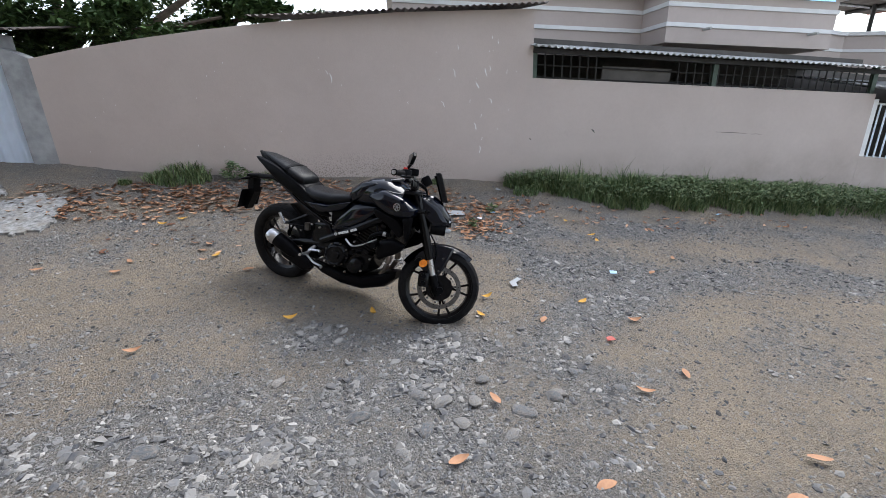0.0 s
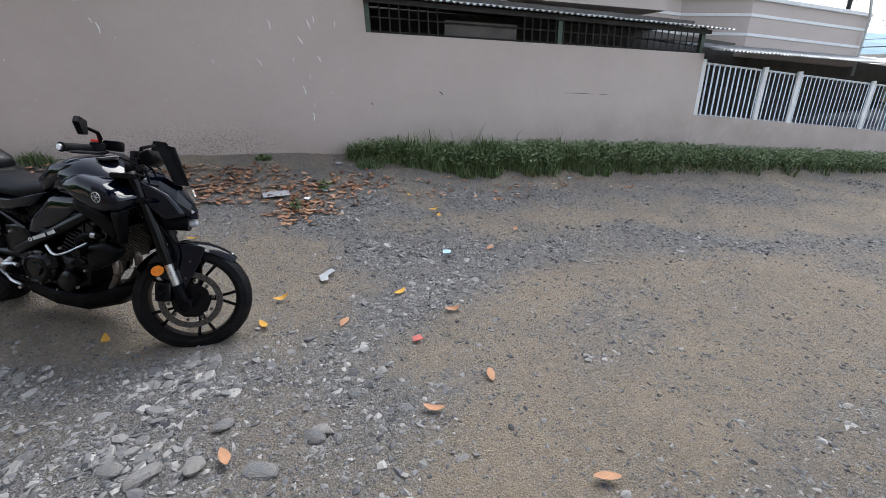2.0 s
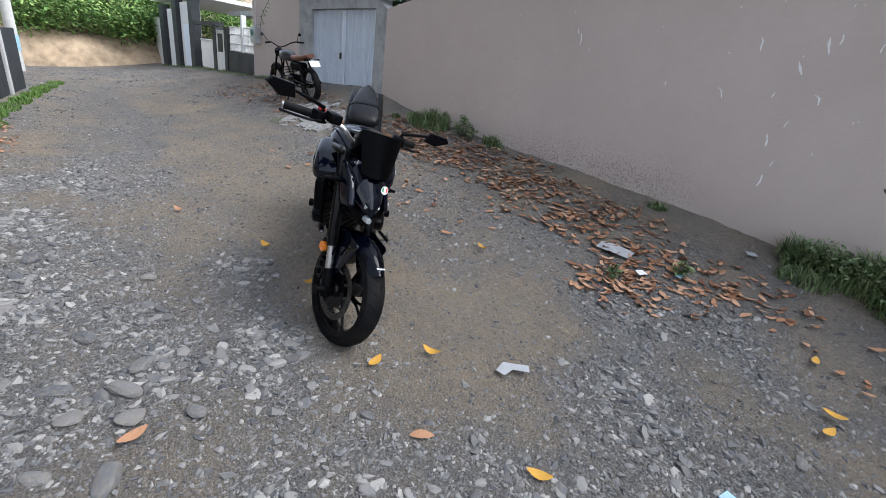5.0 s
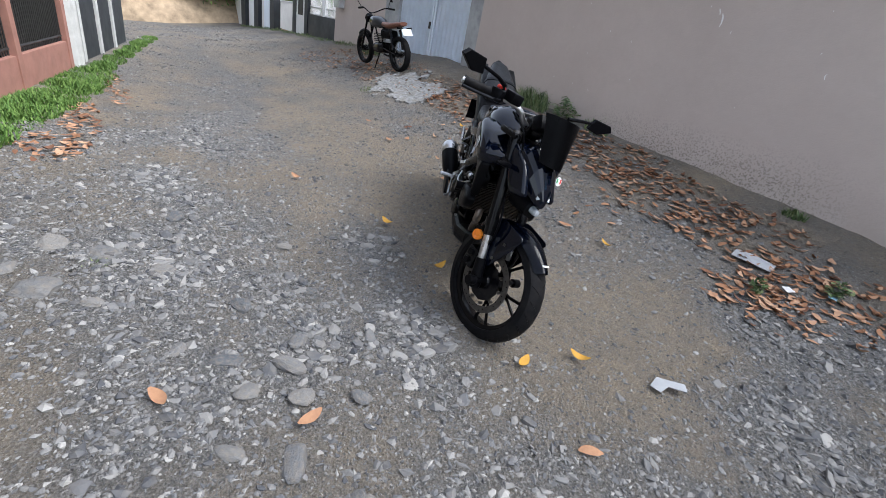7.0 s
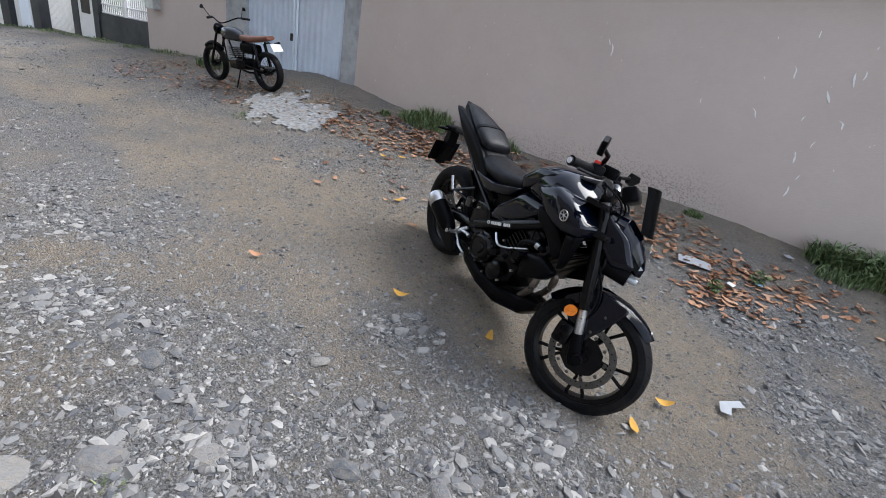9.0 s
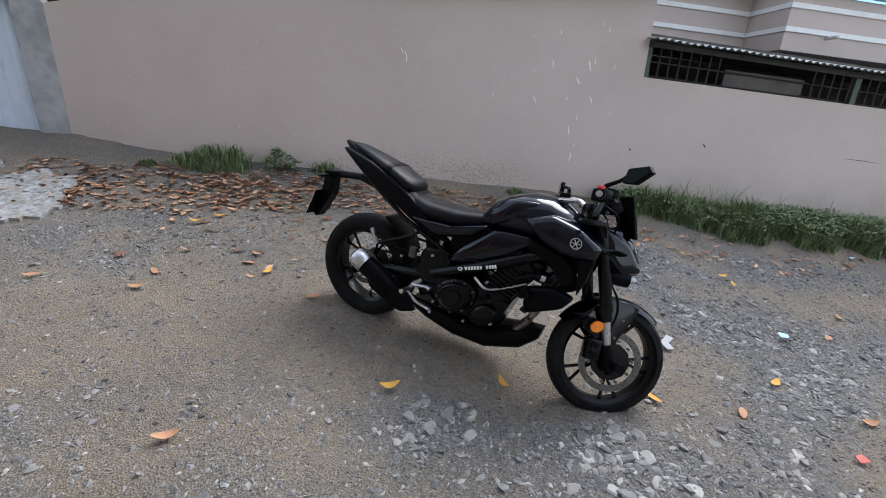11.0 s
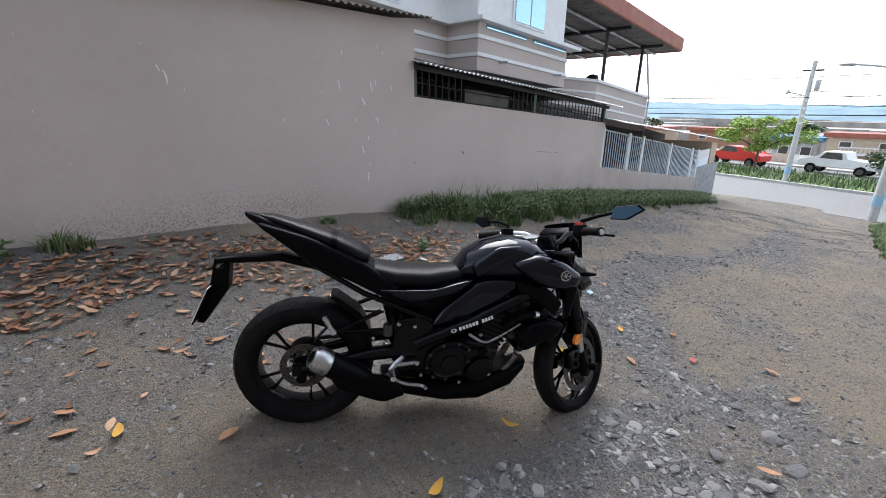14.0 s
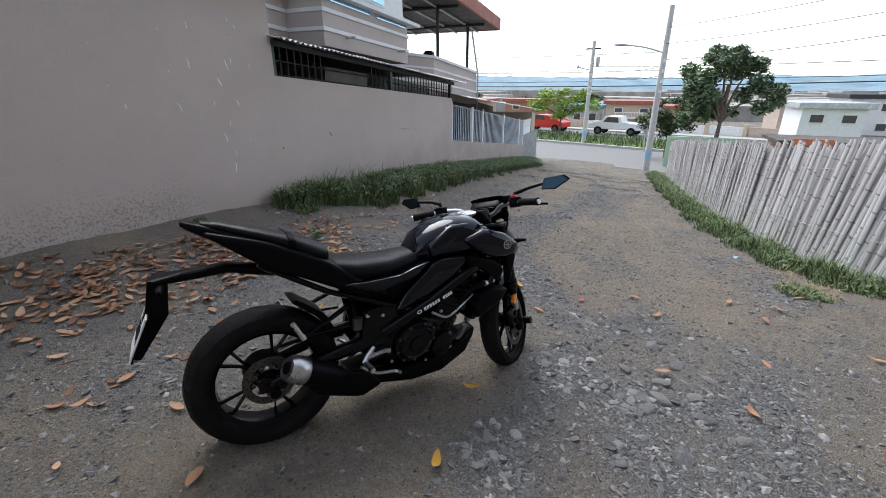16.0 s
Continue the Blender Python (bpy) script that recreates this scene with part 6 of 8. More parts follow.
def leaf_litter(name, patches, seed, label):
    rnd = random.Random(seed)
    vs, fs = [], []
    for cx, cy, rx, ry, count in patches:
        for _ in range(count):
            a, q = rnd.uniform(0, 6.283), math.sqrt(rnd.random())
            x, y = cx + rx * q * math.cos(a), cy + ry * q * math.sin(a)
            wl = 0.05
            if y > wl - 0.03:
                continue
            src = LEAF_TYPES[rnd.randrange(4)]
            m = pose(x, y, ground_z(x, y) + rnd.uniform(0.001, 0.016), rnd.uniform(-13, 13), rnd.uniform(-13, 13), rnd.uniform(0, 360)) @ Matrix.Scale(rnd.uniform(0.5, 0.9), 4)
            n = len(vs)
            vs += [m @ v.co for v in src.vertices]
            fs += [tuple(n + k for k in p.vertices) for p in src.polygons]
    tagged(new(name, raw(name, vs, fs, M_LEAF_DRY, True)), label, "leaf litter", kind="stuff")


leaf_litter("fallen_leaves", [(-4.9, -0.72, 1.0, 0.50, 400), (-3.9, -0.58, 0.8, 0.46, 290), (-2.9, -0.52, 0.85, 0.5, 300), (-2.1, -0.72, 0.7, 0.5, 210), (-1.4, -0.75, 0.6, 0.48, 190), (-0.8, -1.12, 0.45, 0.42, 160), (-1.0, -1.45, 0.35, 0.26, 70), (-0.35, -0.75, 0.4, 0.35, 70),
                               (-6.0, -0.75, 0.7, 0.4, 120), (-7.4, -0.75, 1.0, 0.55, 200), (-9.4, -0.8, 1.4, 0.6, 240), (-5.3, -4.80, 1.0, 0.14, 80), (-4.4, -4.95, 0.4, 0.18, 50), (-7.2, -4.50, 1.0, 0.12, 50), (-3.5, -1.6, 1.5, 0.6, 60), (0.9, -1.0, 0.9, 0.35, 40), (2.4, -0.9, 1.2, 0.3, 30)], 17, "brown dry leaves drifted along the wall foot")



def stone_mesh(seed, flat=0.55):
    rnd = random.Random(seed)
    bm = bmesh.new()
    bmesh.ops.create_icosphere(bm, subdivisions=2, radius=1.0)
    ks = [(Vector((rnd.gauss(0, 1), rnd.gauss(0, 1), rnd.gauss(0, 1))).normalized(), rnd.uniform(0.55, 0.85)) for _ in range(7)]
    for v in bm.verts:
        for d, o in ks:
            t = v.co.dot(d)
            if t > o:
                v.co -= d * (t - o) * 0.92
        v.co *= 1 + 0.05 * noise.noise(v.co * 2.5 + Vector((seed, 0, 0)))
        v.co.z *= flat
    me = bpy.data.meshes.new("stone")
    bm.to_mesh(me)
    bm.free()
    me.materials.append(M_STONEBIG)
    return me


def big_stone_build(nt, b):
    rnd = nt.nodes.new("ShaderNodeObjectInfo").outputs["Random"]
    c = ramp(nt, rnd, [(0.0, (0.10, 0.108, 0.12)), (0.5, (0.155, 0.157, 0.16)), (1.0, (0.24, 0.23, 0.215))])
    c = mixed(nt, ramp(nt, noise_of(nt, 3.0, 8), [(0.4, (0, 0, 0)), (0.75, (0.6, 0.6, 0.6))]), c, (0.28, 0.235, 0.18))
    nt.links.new(c, b.inputs["Base Color"])
    b.inputs["Roughness"].default_value = 0.9
    bump(nt, b, noise_of(nt, 9.0, 8, 0.7), 0.5, 0.05)


M_STONEBIG = material("lane_stone", big_stone_build)
STONES = [stone_mesh(i) for i in range(8)]
for i, (x, y, s) in enumerate(((-2.12, -4.18, 0.094), (-1.68, -4.09, 0.088), (-1.51, -4.10, 0.072), (-1.80, -4.02, 0.066), (-2.68, -4.66, 0.105), (-2.47, -4.45, 0.11), (-0.87, -3.88, 0.061), (-1.06, -4.08, 0.066), (-0.79, -3.30, 0.05), (-2.58, -3.85, 0.055), (0.22, -1.96, 0.066),
                               (-1.27, -4.20, 0.088), (-1.43, -3.90, 0.055), (-2.80, -4.85, 0.11), (-2.42, -4.88, 0.121), (-2.60, -4.98, 0.088), (-2.27, -4.70, 0.066), (-1.78, -4.30, 0.077), (-1.60, -4.27, 0.066), (-3.04, -4.33, 0.085), (-1.38, -4.37, 0.066), (-2.13, -3.86, 0.055), (-0.66, -4.05, 0.061),
                               (-0.93, -1.66, 0.05), (-0.87, -1.77, 0.039), (-0.74, -1.71, 0.033), (-1.89, -4.45, 0.061), (-0.53, -4.39, 0.044), (1.10, -2.71, 0.044), (1.76, -2.42, 0.044), (-1.03, -4.06, 0.07))):
    st = new("stone", STONES[i % 8])
    st.matrix_world = pose(x, y, ground_z(x, y) - s * 0.02, (i * 37) % 13 - 6, (i * 29) % 15 - 7, i * 47) @ Matrix.Diagonal((s * 0.85, s * (0.5 + 0.07 * (i % 5)), s * 0.55, 1))
    tagged(st, "grey weathered stone half sunk in the lane", "stone", group="larger lane stones")


def build_gravel():
    rnd = np.random.default_rng(77)
    shapes = []
    for k in range(6):
        bm = bmesh.new()
        bmesh.ops.create_icosphere(bm, subdivisions=1, radius=1.0)
        v = np.array([tuple(q.co) for q in bm.verts]) * rnd.uniform(0.62, 1.25, (len(bm.verts), 1))
        shapes.append((v, np.array([[q.index for q in f.verts] for f in bm.faces])))
        bm.free()

    # broken flags: low many-sided slabs with a flat top
    flags = []
    for k in range(6):
        a = np.arange(7) * 0.8976 + rnd.uniform(-0.25, 0.25, 7)
        r = rnd.uniform(0.75, 1.15, 7)
        ring = np.stack([r * np.cos(a), r * np.sin(a)], 1)
        v = np.concatenate([np.c_[ring, np.full(7, -0.6)], np.c_[ring * 0.97, np.full(7, 0.55)], np.c_[ring * 0.72, 0.8 + rnd.uniform(-0.1, 0.1, 7)], [[0, 0, 0.85]]])
        f = []
        for i in range(7):
            j = (i + 1) % 7
            f += [(i, j, 7 + j), (i, 7 + j, 7 + i), (7 + i, 7 + j, 14 + j), (7 + i, 14 + j, 14 + i), (14 + i, 14 + j, 21)]
        flags.append((v, np.array(f)))
    # the smallest bits need no more than eight faces
    bits = []
    for k in range(6):
        v = np.array([(1, 0, 0), (-1, 0, 0), (0, 1, 0), (0, -1, 0), (0, 0, 1), (0, 0, -1)], float) * rnd.uniform(0.6, 1.3, (6, 1)) + rnd.normal(0, 0.22, (6, 3))
        bits.append((v, np.array([(0, 2, 4), (2, 1, 4), (1, 3, 4), (3, 0, 4), (2, 0, 5), (1, 2, 5), (3, 1, 5), (0, 3, 5)])))

    def strew(name, count, x0, x1, y0, y1, size, label, forms=bits, most=0.03, ridge=False, flat=1.0, sink=0.1):
        # amount of stone and height of the ground on a net of points, read between them
        gx, gy = np.arange(x0, x1 + 0.13, 0.06), np.arange(y0, y1 + 0.13, 0.06)
        net = np.empty((len(gx), len(gy), 2))
        for i, x in enumerate(gx):
            for j, y in enumerate(gy):
                if ridge:
                    g = min(1.0, ridge_amount(x, y) * 2.0) * (0.45 + 1.1 * noise.noise((x * 2.1, y * 2.9, 7.7)))
                else:
                    g = gravel_amount(x, y)
                if y > -0.6 and x > 0.3:
                    g = -1.0
                net[i, j] = g, ground_z(x, y) + 0.012 * noise.noise((x * 6, y * 6, 3)) + 0.022 * noise.noise((x * 1.4, y * 1.4, 0)) + 0.006 * noise.noise((x * 17, y * 17, 5))
        pts, have = [], 0
        while have < count:
            x, y = rnd.uniform(x0, x1, 60000), rnd.uniform(y0, y1, 60000)
            u, v = (x - x0) / 0.06, (y - y0) / 0.06
            i, j = u.astype(int), v.astype(int)
            u, v = (u - i)[:, None], (v - j)[:, None]
            q = (net[i, j] * (1 - u) + net[i + 1, j] * u) * (1 - v) + (net[i, j + 1] * (1 - u) + net[i + 1, j + 1] * u) * v
            g = np.clip(q[:, 0], 0, 1)
            # thin out towards both ends, so that no edge shows
            edge = np.clip((x - x0) / 1.6, 0, 1) * np.clip((x1 - x) / 1.6, 0, 1)
            keep = (q[:, 0] > 0 if ridge else q[:, 0] > -0.3) & (rnd.random(60000) < edge * (g ** 1.5 if ridge else 0.22 + 0.78 * g ** 1.4))
            s = np.minimum(most, size * np.exp(rnd.normal(0.0, 0.55, 60000))) * (0.75 + 0.4 * g)
            pts.append(np.stack([x, y, q[:, 1] - sink * s, s], 1)[keep])
            have += len(pts[-1])
        p = np.concatenate(pts)[:count]
        vs, fs, base = [], [], 0
        for k, (v, f) in enumerate(forms):
            q = p[k::6]
            n = len(q)
            a = rnd.uniform(0, 6.283, n)
            w = np.stack([np.ones(n), rnd.uniform(0.55, 1, n), flat * rnd.uniform(0.35, 0.75, n)], 1) * q[:, 3:4]
            b = v[None] * w[:, None, :]
            tilt = rnd.normal(0, 0.25, (n, 2))
            b[:, :, 2] += b[:, :, 0] * tilt[:, :1] + b[:, :, 1] * tilt[:, 1:]
            c, s = np.cos(a)[:, None], np.sin(a)[:, None]
            out = np.stack([b[:, :, 0] * c - b[:, :, 1] * s, b[:, :, 0] * s + b[:, :, 1] * c, b[:, :, 2]], 2) + q[:, None, :3]
            vs.append(out.reshape(-1, 3))
            fs.append((f[None] + (base + np.arange(n) * len(v))[:, None, None]).reshape(-1, 3))
            base += n * len(v)
        ob = new(name, raw(name, np.concatenate(vs).tolist(), np.concatenate(fs).tolist(), M_STONE))
        tagged(ob, label, "gravel", kind="stuff")

    strew("gravel", 110000, -6.4, 2.6, -5.3, -1.1, 0.0048, "loose grey gravel pebbles strewn over the lane")
    strew("gravel", 22000, -6.4, 3.2, -5.3, -1.1, 0.0095, "coarser grey pebbles among the gravel of the lane", shapes)
    strew("gravel", 1400, -5.8, 10.0, -5.0, -1.5, 0.021, "flat broken grey stones along the ridges of the lane", flags, 0.046, True, 0.7, 0.22)
    strew("gravel", 10000, -22.0, -6.5, -5.0, -0.4, 0.013, "scattered grey gravel up the lane")
    strew("gravel", 30000, 0.6, 13.0, -5.2, -0.8, 0.0085, "loose grey gravel on the lane towards the street")
    strew("gravel", 40000, -9.5, 6.0, -5.9, -0.1, 0.0075, "scattered grey gravel on the outer lane")


build_gravel()


def litter(name, outline, at, rot, mat, label, category, rise=0.012):
    bm = prism(outline, 0, 0.003, 'z')
    bmesh.ops.subdivide_edges(bm, edges=bm.edges[:], cuts=1, use_grid_fill=True)
    for v in bm.verts:
        v.co.z += 0.006 * noise.noise(v.co * 25)
    ob = mesh_ob(name, bm, mat)
    ob.matrix_world = pose(*at, ground_z(*at) + rise, 10, 3, rot)
    tagged(ob, label, category)


litter("cardboard", [(-0.13, -0.06), (0.12, -0.075), (0.14, 0.05), (-0.02, 0.075), (-0.12, 0.05)], (-1.23, -1.02), 15, M_PAPER, "flat grey piece of cardboard among leaves", "cardboard", 0.02)
litter("torn_paper", [(-0.07, -0.05), (-0.02, -0.06), (0.0, 0.0), (0.08, 0.03), (0.06, 0.07), (-0.03, 0.03), (-0.06, 0.02)], (-0.885, -2.61), 20, M_PAPER, "torn pale paper scrap on the gravel", "paper")
litter("plastic_wrapper", [(-0.04, -0.03), (0.05, -0.02), (0.04, 0.03), (-0.03, 0.025)], (-0.52, -0.25), 40, M_PAPER, "crumpled pale plastic wrapper", "wrapper")
litter("plastic_wrapper", [(-0.04, -0.03), (0.05, -0.02), (0.04, 0.03), (-0.03, 0.025)], (-0.94, -1.17), 70, M_LABEL, "crumpled white plastic wrapper", "wrapper", 0.03)
M_BLUELITTER = plain("pale_blue_plastic", (0.30, 0.48, 0.62), 0.4, grain=30, vary=0.2)
for x, y in ((2.35, -0.80), (0.08, -2.44), (-0.75, -0.98), (1.79, -5.03)):
    litter("blue_wrapper", [(-0.04, -0.02), (0.02, -0.03), (0.05, 0.01), (-0.02, 0.03)], (x, y), x * 90, M_BLUELITTER, "crumpled pale blue plastic wrapper", "wrapper", 0.03)
M_REDSCRAP = plain("red_scrap", (0.42, 0.09, 0.07), 0.7, grain=30)
litter("red_scrap", [(-0.03, -0.015), (0.03, -0.02), (0.025, 0.02), (-0.02, 0.02)], (-0.47, -3.52), 10, M_REDSCRAP, "small red scrap on the gravel", "scrap", 0.015)


def build_apron():
    # broken cement apron in front of the garage, ragged and sunk into the dirt
    step, vs, fs, ids = 0.04, [], [], {}
    for i in range(-36, 30):
        for j in range(-16, 16):
            x, y = -6.2 + i * step, -1.0 + j * step
            u, w = i * step / 0.85, (j * step + 0.10 * math.sin(i * 0.1)) / 0.55
            if u * u + w * w < 0.70 + 1.0 * noise.noise((x * 2.2, y * 2.2, 9)) + 0.55 * noise.noise((x * 8, y * 8, 2)):
                ids[i, j] = len(vs)
                vs.append((x, y, ground_z(x, y) + 0.024 + 0.022 * noise.noise((x * 1.4, y * 1.4, 0)) + 0.008 * noise.noise((x * 8, y * 8, 1))))
    for (i, j) in list(ids):
        q = [(i, j), (i + 1, j), (i + 1, j + 1), (i, j + 1)]
        if all(k in ids for k in q):
            fs.append([ids[k] for k in q])
    bm = bmesh.new()
    me = raw("cement_apron", vs, fs, M_APRON)
    bm.from_mesh(me)
    r = bmesh.ops.extrude_face_region(bm, geom=bm.faces[:])
    for v in r["geom"]:
        if isinstance(v, bmesh.types.BMVert):
            v.co.z -= 0.05
    tagged(mesh_ob("cement_apron", bm, M_APRON), "broken grey cement apron before the garage door", "pavement", kind="structure")


build_apron()


def paint_chips():
    """Flakes where the wall paint has come off, white under it."""
    rnd = random.Random(23)
    chips = thing("paint_chips", "small white chips where the wall paint flaked off", "paint chips", kind="structure")
    old = [(-0.51, 1.62, 0.10), (-0.46, 1.66, 0.06), (-0.6, 1.48, 0.09), (-0.84, 1.62, 0.09), (-0.80, 1.9, 0.05), (-0.97, 1.28, 0.08), (-0.45, 1.30, 0.07), (-0.56, 1.12, 0.05), (-0.62, 1.0, 0.09), (-0.57, 0.72, 0.09), (-0.28, 1.62, 0.05), (-0.38, 1.95, 0.05), (-2.12, 1.6, 0.10), (-2.16, 1.66, 0.05), (-1.35, 1.30, 0.04), (-0.55, 0.85, 0.04), (-0.68, 1.3, 0.04), (-0.44, 2.0, 0.04)]
    pts = [(x * 1.24, 1.73 + (z - 1.48) * 1.1, s * 1.1) for x, z, s in old]
    for _ in range(34):
        pts.append((rnd.uniform(-5.9, -0.15), rnd.uniform(0.95, 2.2), rnd.uniform(0.008, 0.024)))
    for x, z, s in pts:
        y = lerp_table(x, [(-6.17, 0.10), (-5.64, 0.08), (-4.8, 0.06), (-4.07, 0.05), (0, 0.05)])
        bm = bmesh.new()
        # a thin curved flake, often hooked at its end
        n, bend, hook = 6, rnd.uniform(-0.5, 0.5), rnd.choice((0.0, 0.0, 0.35, -0.35))
        mid = []
        for k in range(n):
            f = k / (n - 1)
            mid.append((s * (bend * (f - 0.5) ** 2 + (hook * (f - 0.7) / 0.3 if f > 0.7 else 0)), s * (f - 0.5) * (1 if f < 0.75 or not hook else 0.9)))
        wd = [s * 0.07 * rnd.uniform(0.3, 1.2) * math.sin(math.pi * (k + 0.6) / (n + 0.2)) + 0.0012 for k in range(n)]
        vs = [bm.verts.new((x1 - w, 0, z1)) for (x1, z1), w in zip(mid, wd)] + [bm.verts.new((x1 + w, 0, z1 + 0.1 * w)) for (x1, z1), w in reversed(list(zip(mid, wd)))]
        f = bm.faces.new(vs)
        r = bmesh.ops.extrude_face_region(bm, geom=[f])
        for v in r["geom"]:
            if isinstance(v, bmesh.types.BMVert):
                v.co.y -= 0.0015
        ob = part("chip", bm, M_WHITE, chips)
        ob.matrix_world = pose(x, y - 0.004, z, 0, rnd.uniform(-30, 20), 0)


paint_chips()


def wall_marks():
    """Scratches and scuffs on the low wall."""
    for x0, z0, x1, z1, r in ((2.75, 1.005, 3.25, 0.965, 0.005), (3.33, 0.955, 3.5, 0.945, 0.004), (0.88, 1.11, 0.93, 1.06, 0.009), (-0.01, 1.02, 0.01, 0.99, 0.008)):
        y0, y1 = (lerp_table(x, [(-1, 0.05), (0, 0.05), (2.6, 0.06), (5.2, 0.07)]) - 0.0005 for x in (x0, x1))
        ob = mesh_ob("wall_scratch", tube([(x0, y0, z0), ((x0 + x1) / 2, (y0 + y1) / 2, (z0 + z1) / 2 + 0.004), (x1, y1, z1)], [r * 0.4, r, r * 0.3], 6), M_DARKROOM)
        tagged(ob, "thin dark scratch in the wall plaster", "scratch", group="marks on the wall", kind="structure")


wall_marks()


def hanging_twig():
    t = thing("hanging_branch", "thin leafy twig hanging over the garage wall", "branch")
    pts = curve_pts([(-9.45, 0.19, 2.69), (-9.42, 0.08, 2.74), (-9.38, -0.35, 2.4), (-9.45, -0.55, 2.0), (-9.55, -0.58, 1.72)], 6)
    part("stem", tube(pts, 0.006, 6), M_BARK, t)
    rnd = random.Random(91)
    for k in range(16):
        p = pts[11 + (k * 12) // 16]
        vs, fs = [], []
        d = Vector((rnd.gauss(0, 1), rnd.gauss(0, 1), -0.6)).normalized()
        w = d.cross(Vector((0.2, 0.3, 1))).normalized()
        n = rnd.uniform(0.09, 0.14)
        vs = [p, p + d * n * 0.5 + w * n * 0.2, p + d * n, p + d * n * 0.5 - w * n * 0.2, p + d * n * 0.5 + Vector((0, 0, 0.012))]
        fs = [(0, 1, 4), (1, 2, 4), (2, 3, 4), (3, 0, 4)]
        ob = new("leaf", raw("leaf", vs, fs, M_FOLIAGE))
        ob.parent = t


hanging_twig()


def meter_box():
    m = thing("meter_box", "small grey electricity meter box on the wall", "meter box")
    part("body", box((-11.75, 0.0, 1.45), (-11.45, 0.15, 1.82), 0.01), M_TIN, m)
    part("glass", tube([(-11.6, -0.005, 1.68), (-11.6, -0.02, 1.68)], 0.075, 16), M_GLASS, m)
    part("conduit", tube([(-11.6, 0.08, 1.82), (-11.6, 0.08, 2.6)], 0.015, 8), M_POLE, m)


meter_box()


# ---------------------------------------------------------------- bamboo fence
def build_bamboo_fence():
    fence = thing("bamboo_fence", "weathered grey split bamboo fence beside the lane", "fence")
    line = FENCE_LINE
    tops = [(0.6, 1.40), (1.1, 1.33), (1.61, 1.27), (2.28, 1.19), (3.25, 1.05), (4.1, 0.95), (7.7, 0.62), (14.7, -0.15)]
    rnd = random.Random(5)
    vs, fs = [], []
    for z in (0.0, 0.33, 0.66, 1.0):
        for k in range(5):
            a = math.pi * k / 4
            vs.append((0.027 * math.cos(a), -0.014 * math.sin(a) - (0.003 if z in (0.33, 0.66) else 0), z))
    for i in range(3):
        for k in range(4):
            m = i * 5 + k
            fs.append((m, m + 1, m + 6, m + 5))
    slat_me = raw("slat", vs, fs, M_BAMBOO)
    pos = []
    for (x0, y0), (x1, y1) in zip(line, line[1:]):
        d = math.hypot(x1 - x0, y1 - y0)
        n = round(d / 0.050)
        for k in range(n):
            f = k / n
            pos.append((x0 + (x1 - x0) * f, y0 + (y1 - y0) * f, math.degrees(math.atan2(y1 - y0, x1 - x0))))
    for x, y, a in pos[:298]:
        zt = lerp_table(x, tops) + rnd.uniform(-0.035, 0.045)
        zb = ground_z(x, y) - 0.05
        ob = new("slat", slat_me)
        ob.parent = fence
        ob.matrix_basis = pose(x, y + rnd.uniform(-0.012, 0.012), zb, rnd.uniform(-2, 2), rnd.uniform(9, 14), a + 180) @ Matrix.Diagonal((rnd.uniform(0.85, 1.25), 1.0, zt - zb, 1))
    # a second layer of slats behind closes the chinks
    vs2, fs2 = [], []
    for x, y, a in pos:
        zt = lerp_table(x, tops) - rnd.uniform(0.03, 0.12)
        zb = ground_z(x, y) - 0.05
        m = pose(x + 0.02, y - 0.02, zb, 0, rnd.uniform(9, 14), a + 180) @ Matrix.Diagonal((2.1, 1, zt - zb, 1))
        n = len(vs2)
        vs2 += [m @ Vector(v) for v in vs]
        fs2 += [tuple(n + k for k in f) for f in fs]
    back = new("back_slats", raw("back_slats", vs2, fs2, M_BAMBOO))
    back.parent = fence
    back["kind"] = "stuff"
    for f in (0.3, 0.75):
        bm = bmesh.new()
        for (x0, y0), (x1, y1) in zip(line, line[1:]):
            z0 = ground_z(x0, y0) + (lerp_table(x0, tops) - ground_z(x0, y0)) * f
            z1 = ground_z(x1, y1) + (lerp_table(x1, tops) - ground_z(x1, y1)) * f
            add_tube(bm, [(x0 - 0.01, y0 - 0.035, z0), (x1 - 0.01, y1 - 0.035, z1)], 0.02, 6)
            add_tube(bm, [(x0 - 0.012, y0 + 0.03, z0), (x1 - 0.012, y1 + 0.03, z1)], 0.0035, 5)
        part("rail", bm, M_BAMBOO, fence, "bamboo rail and tie wire")


build_bamboo_fence()


# ---------------------------------------------------------------- street beyond the lane
def band(name, x0, x1, mat, label, category, lift=0.006, height=0.0, ylo=-45.0, yhi=90.0):
    """A strip across the end of the lane, running along y."""
    vs, fs = [], []
    ys = spaced(ylo, yhi, 4.0) + [yhi]
    xs = spaced(x0, x1, 0.5) + [x1]
    for y in ys:
        for x in xs:
            vs.append((x + 0.30 * y, y, ground_z(x, -3.0) + lift + height))
    w = len(xs)
    for j in range(len(ys) - 1):
        for i in range(w - 1):
            a = j * w + i
            fs.append((a, a + 1, a + 1 + w, a + w))
    me = raw(name, vs, fs, mat)
    ob = new(name, me)
    bm = bmesh.new()
    bm.from_mesh(me)
    bmesh.ops.solidify(bm, geom=bm.faces[:], thickness=height + 0.10)
    bm.to_mesh(me)
    bm.free()
    return tagged(ob, label, category, kind="structure")


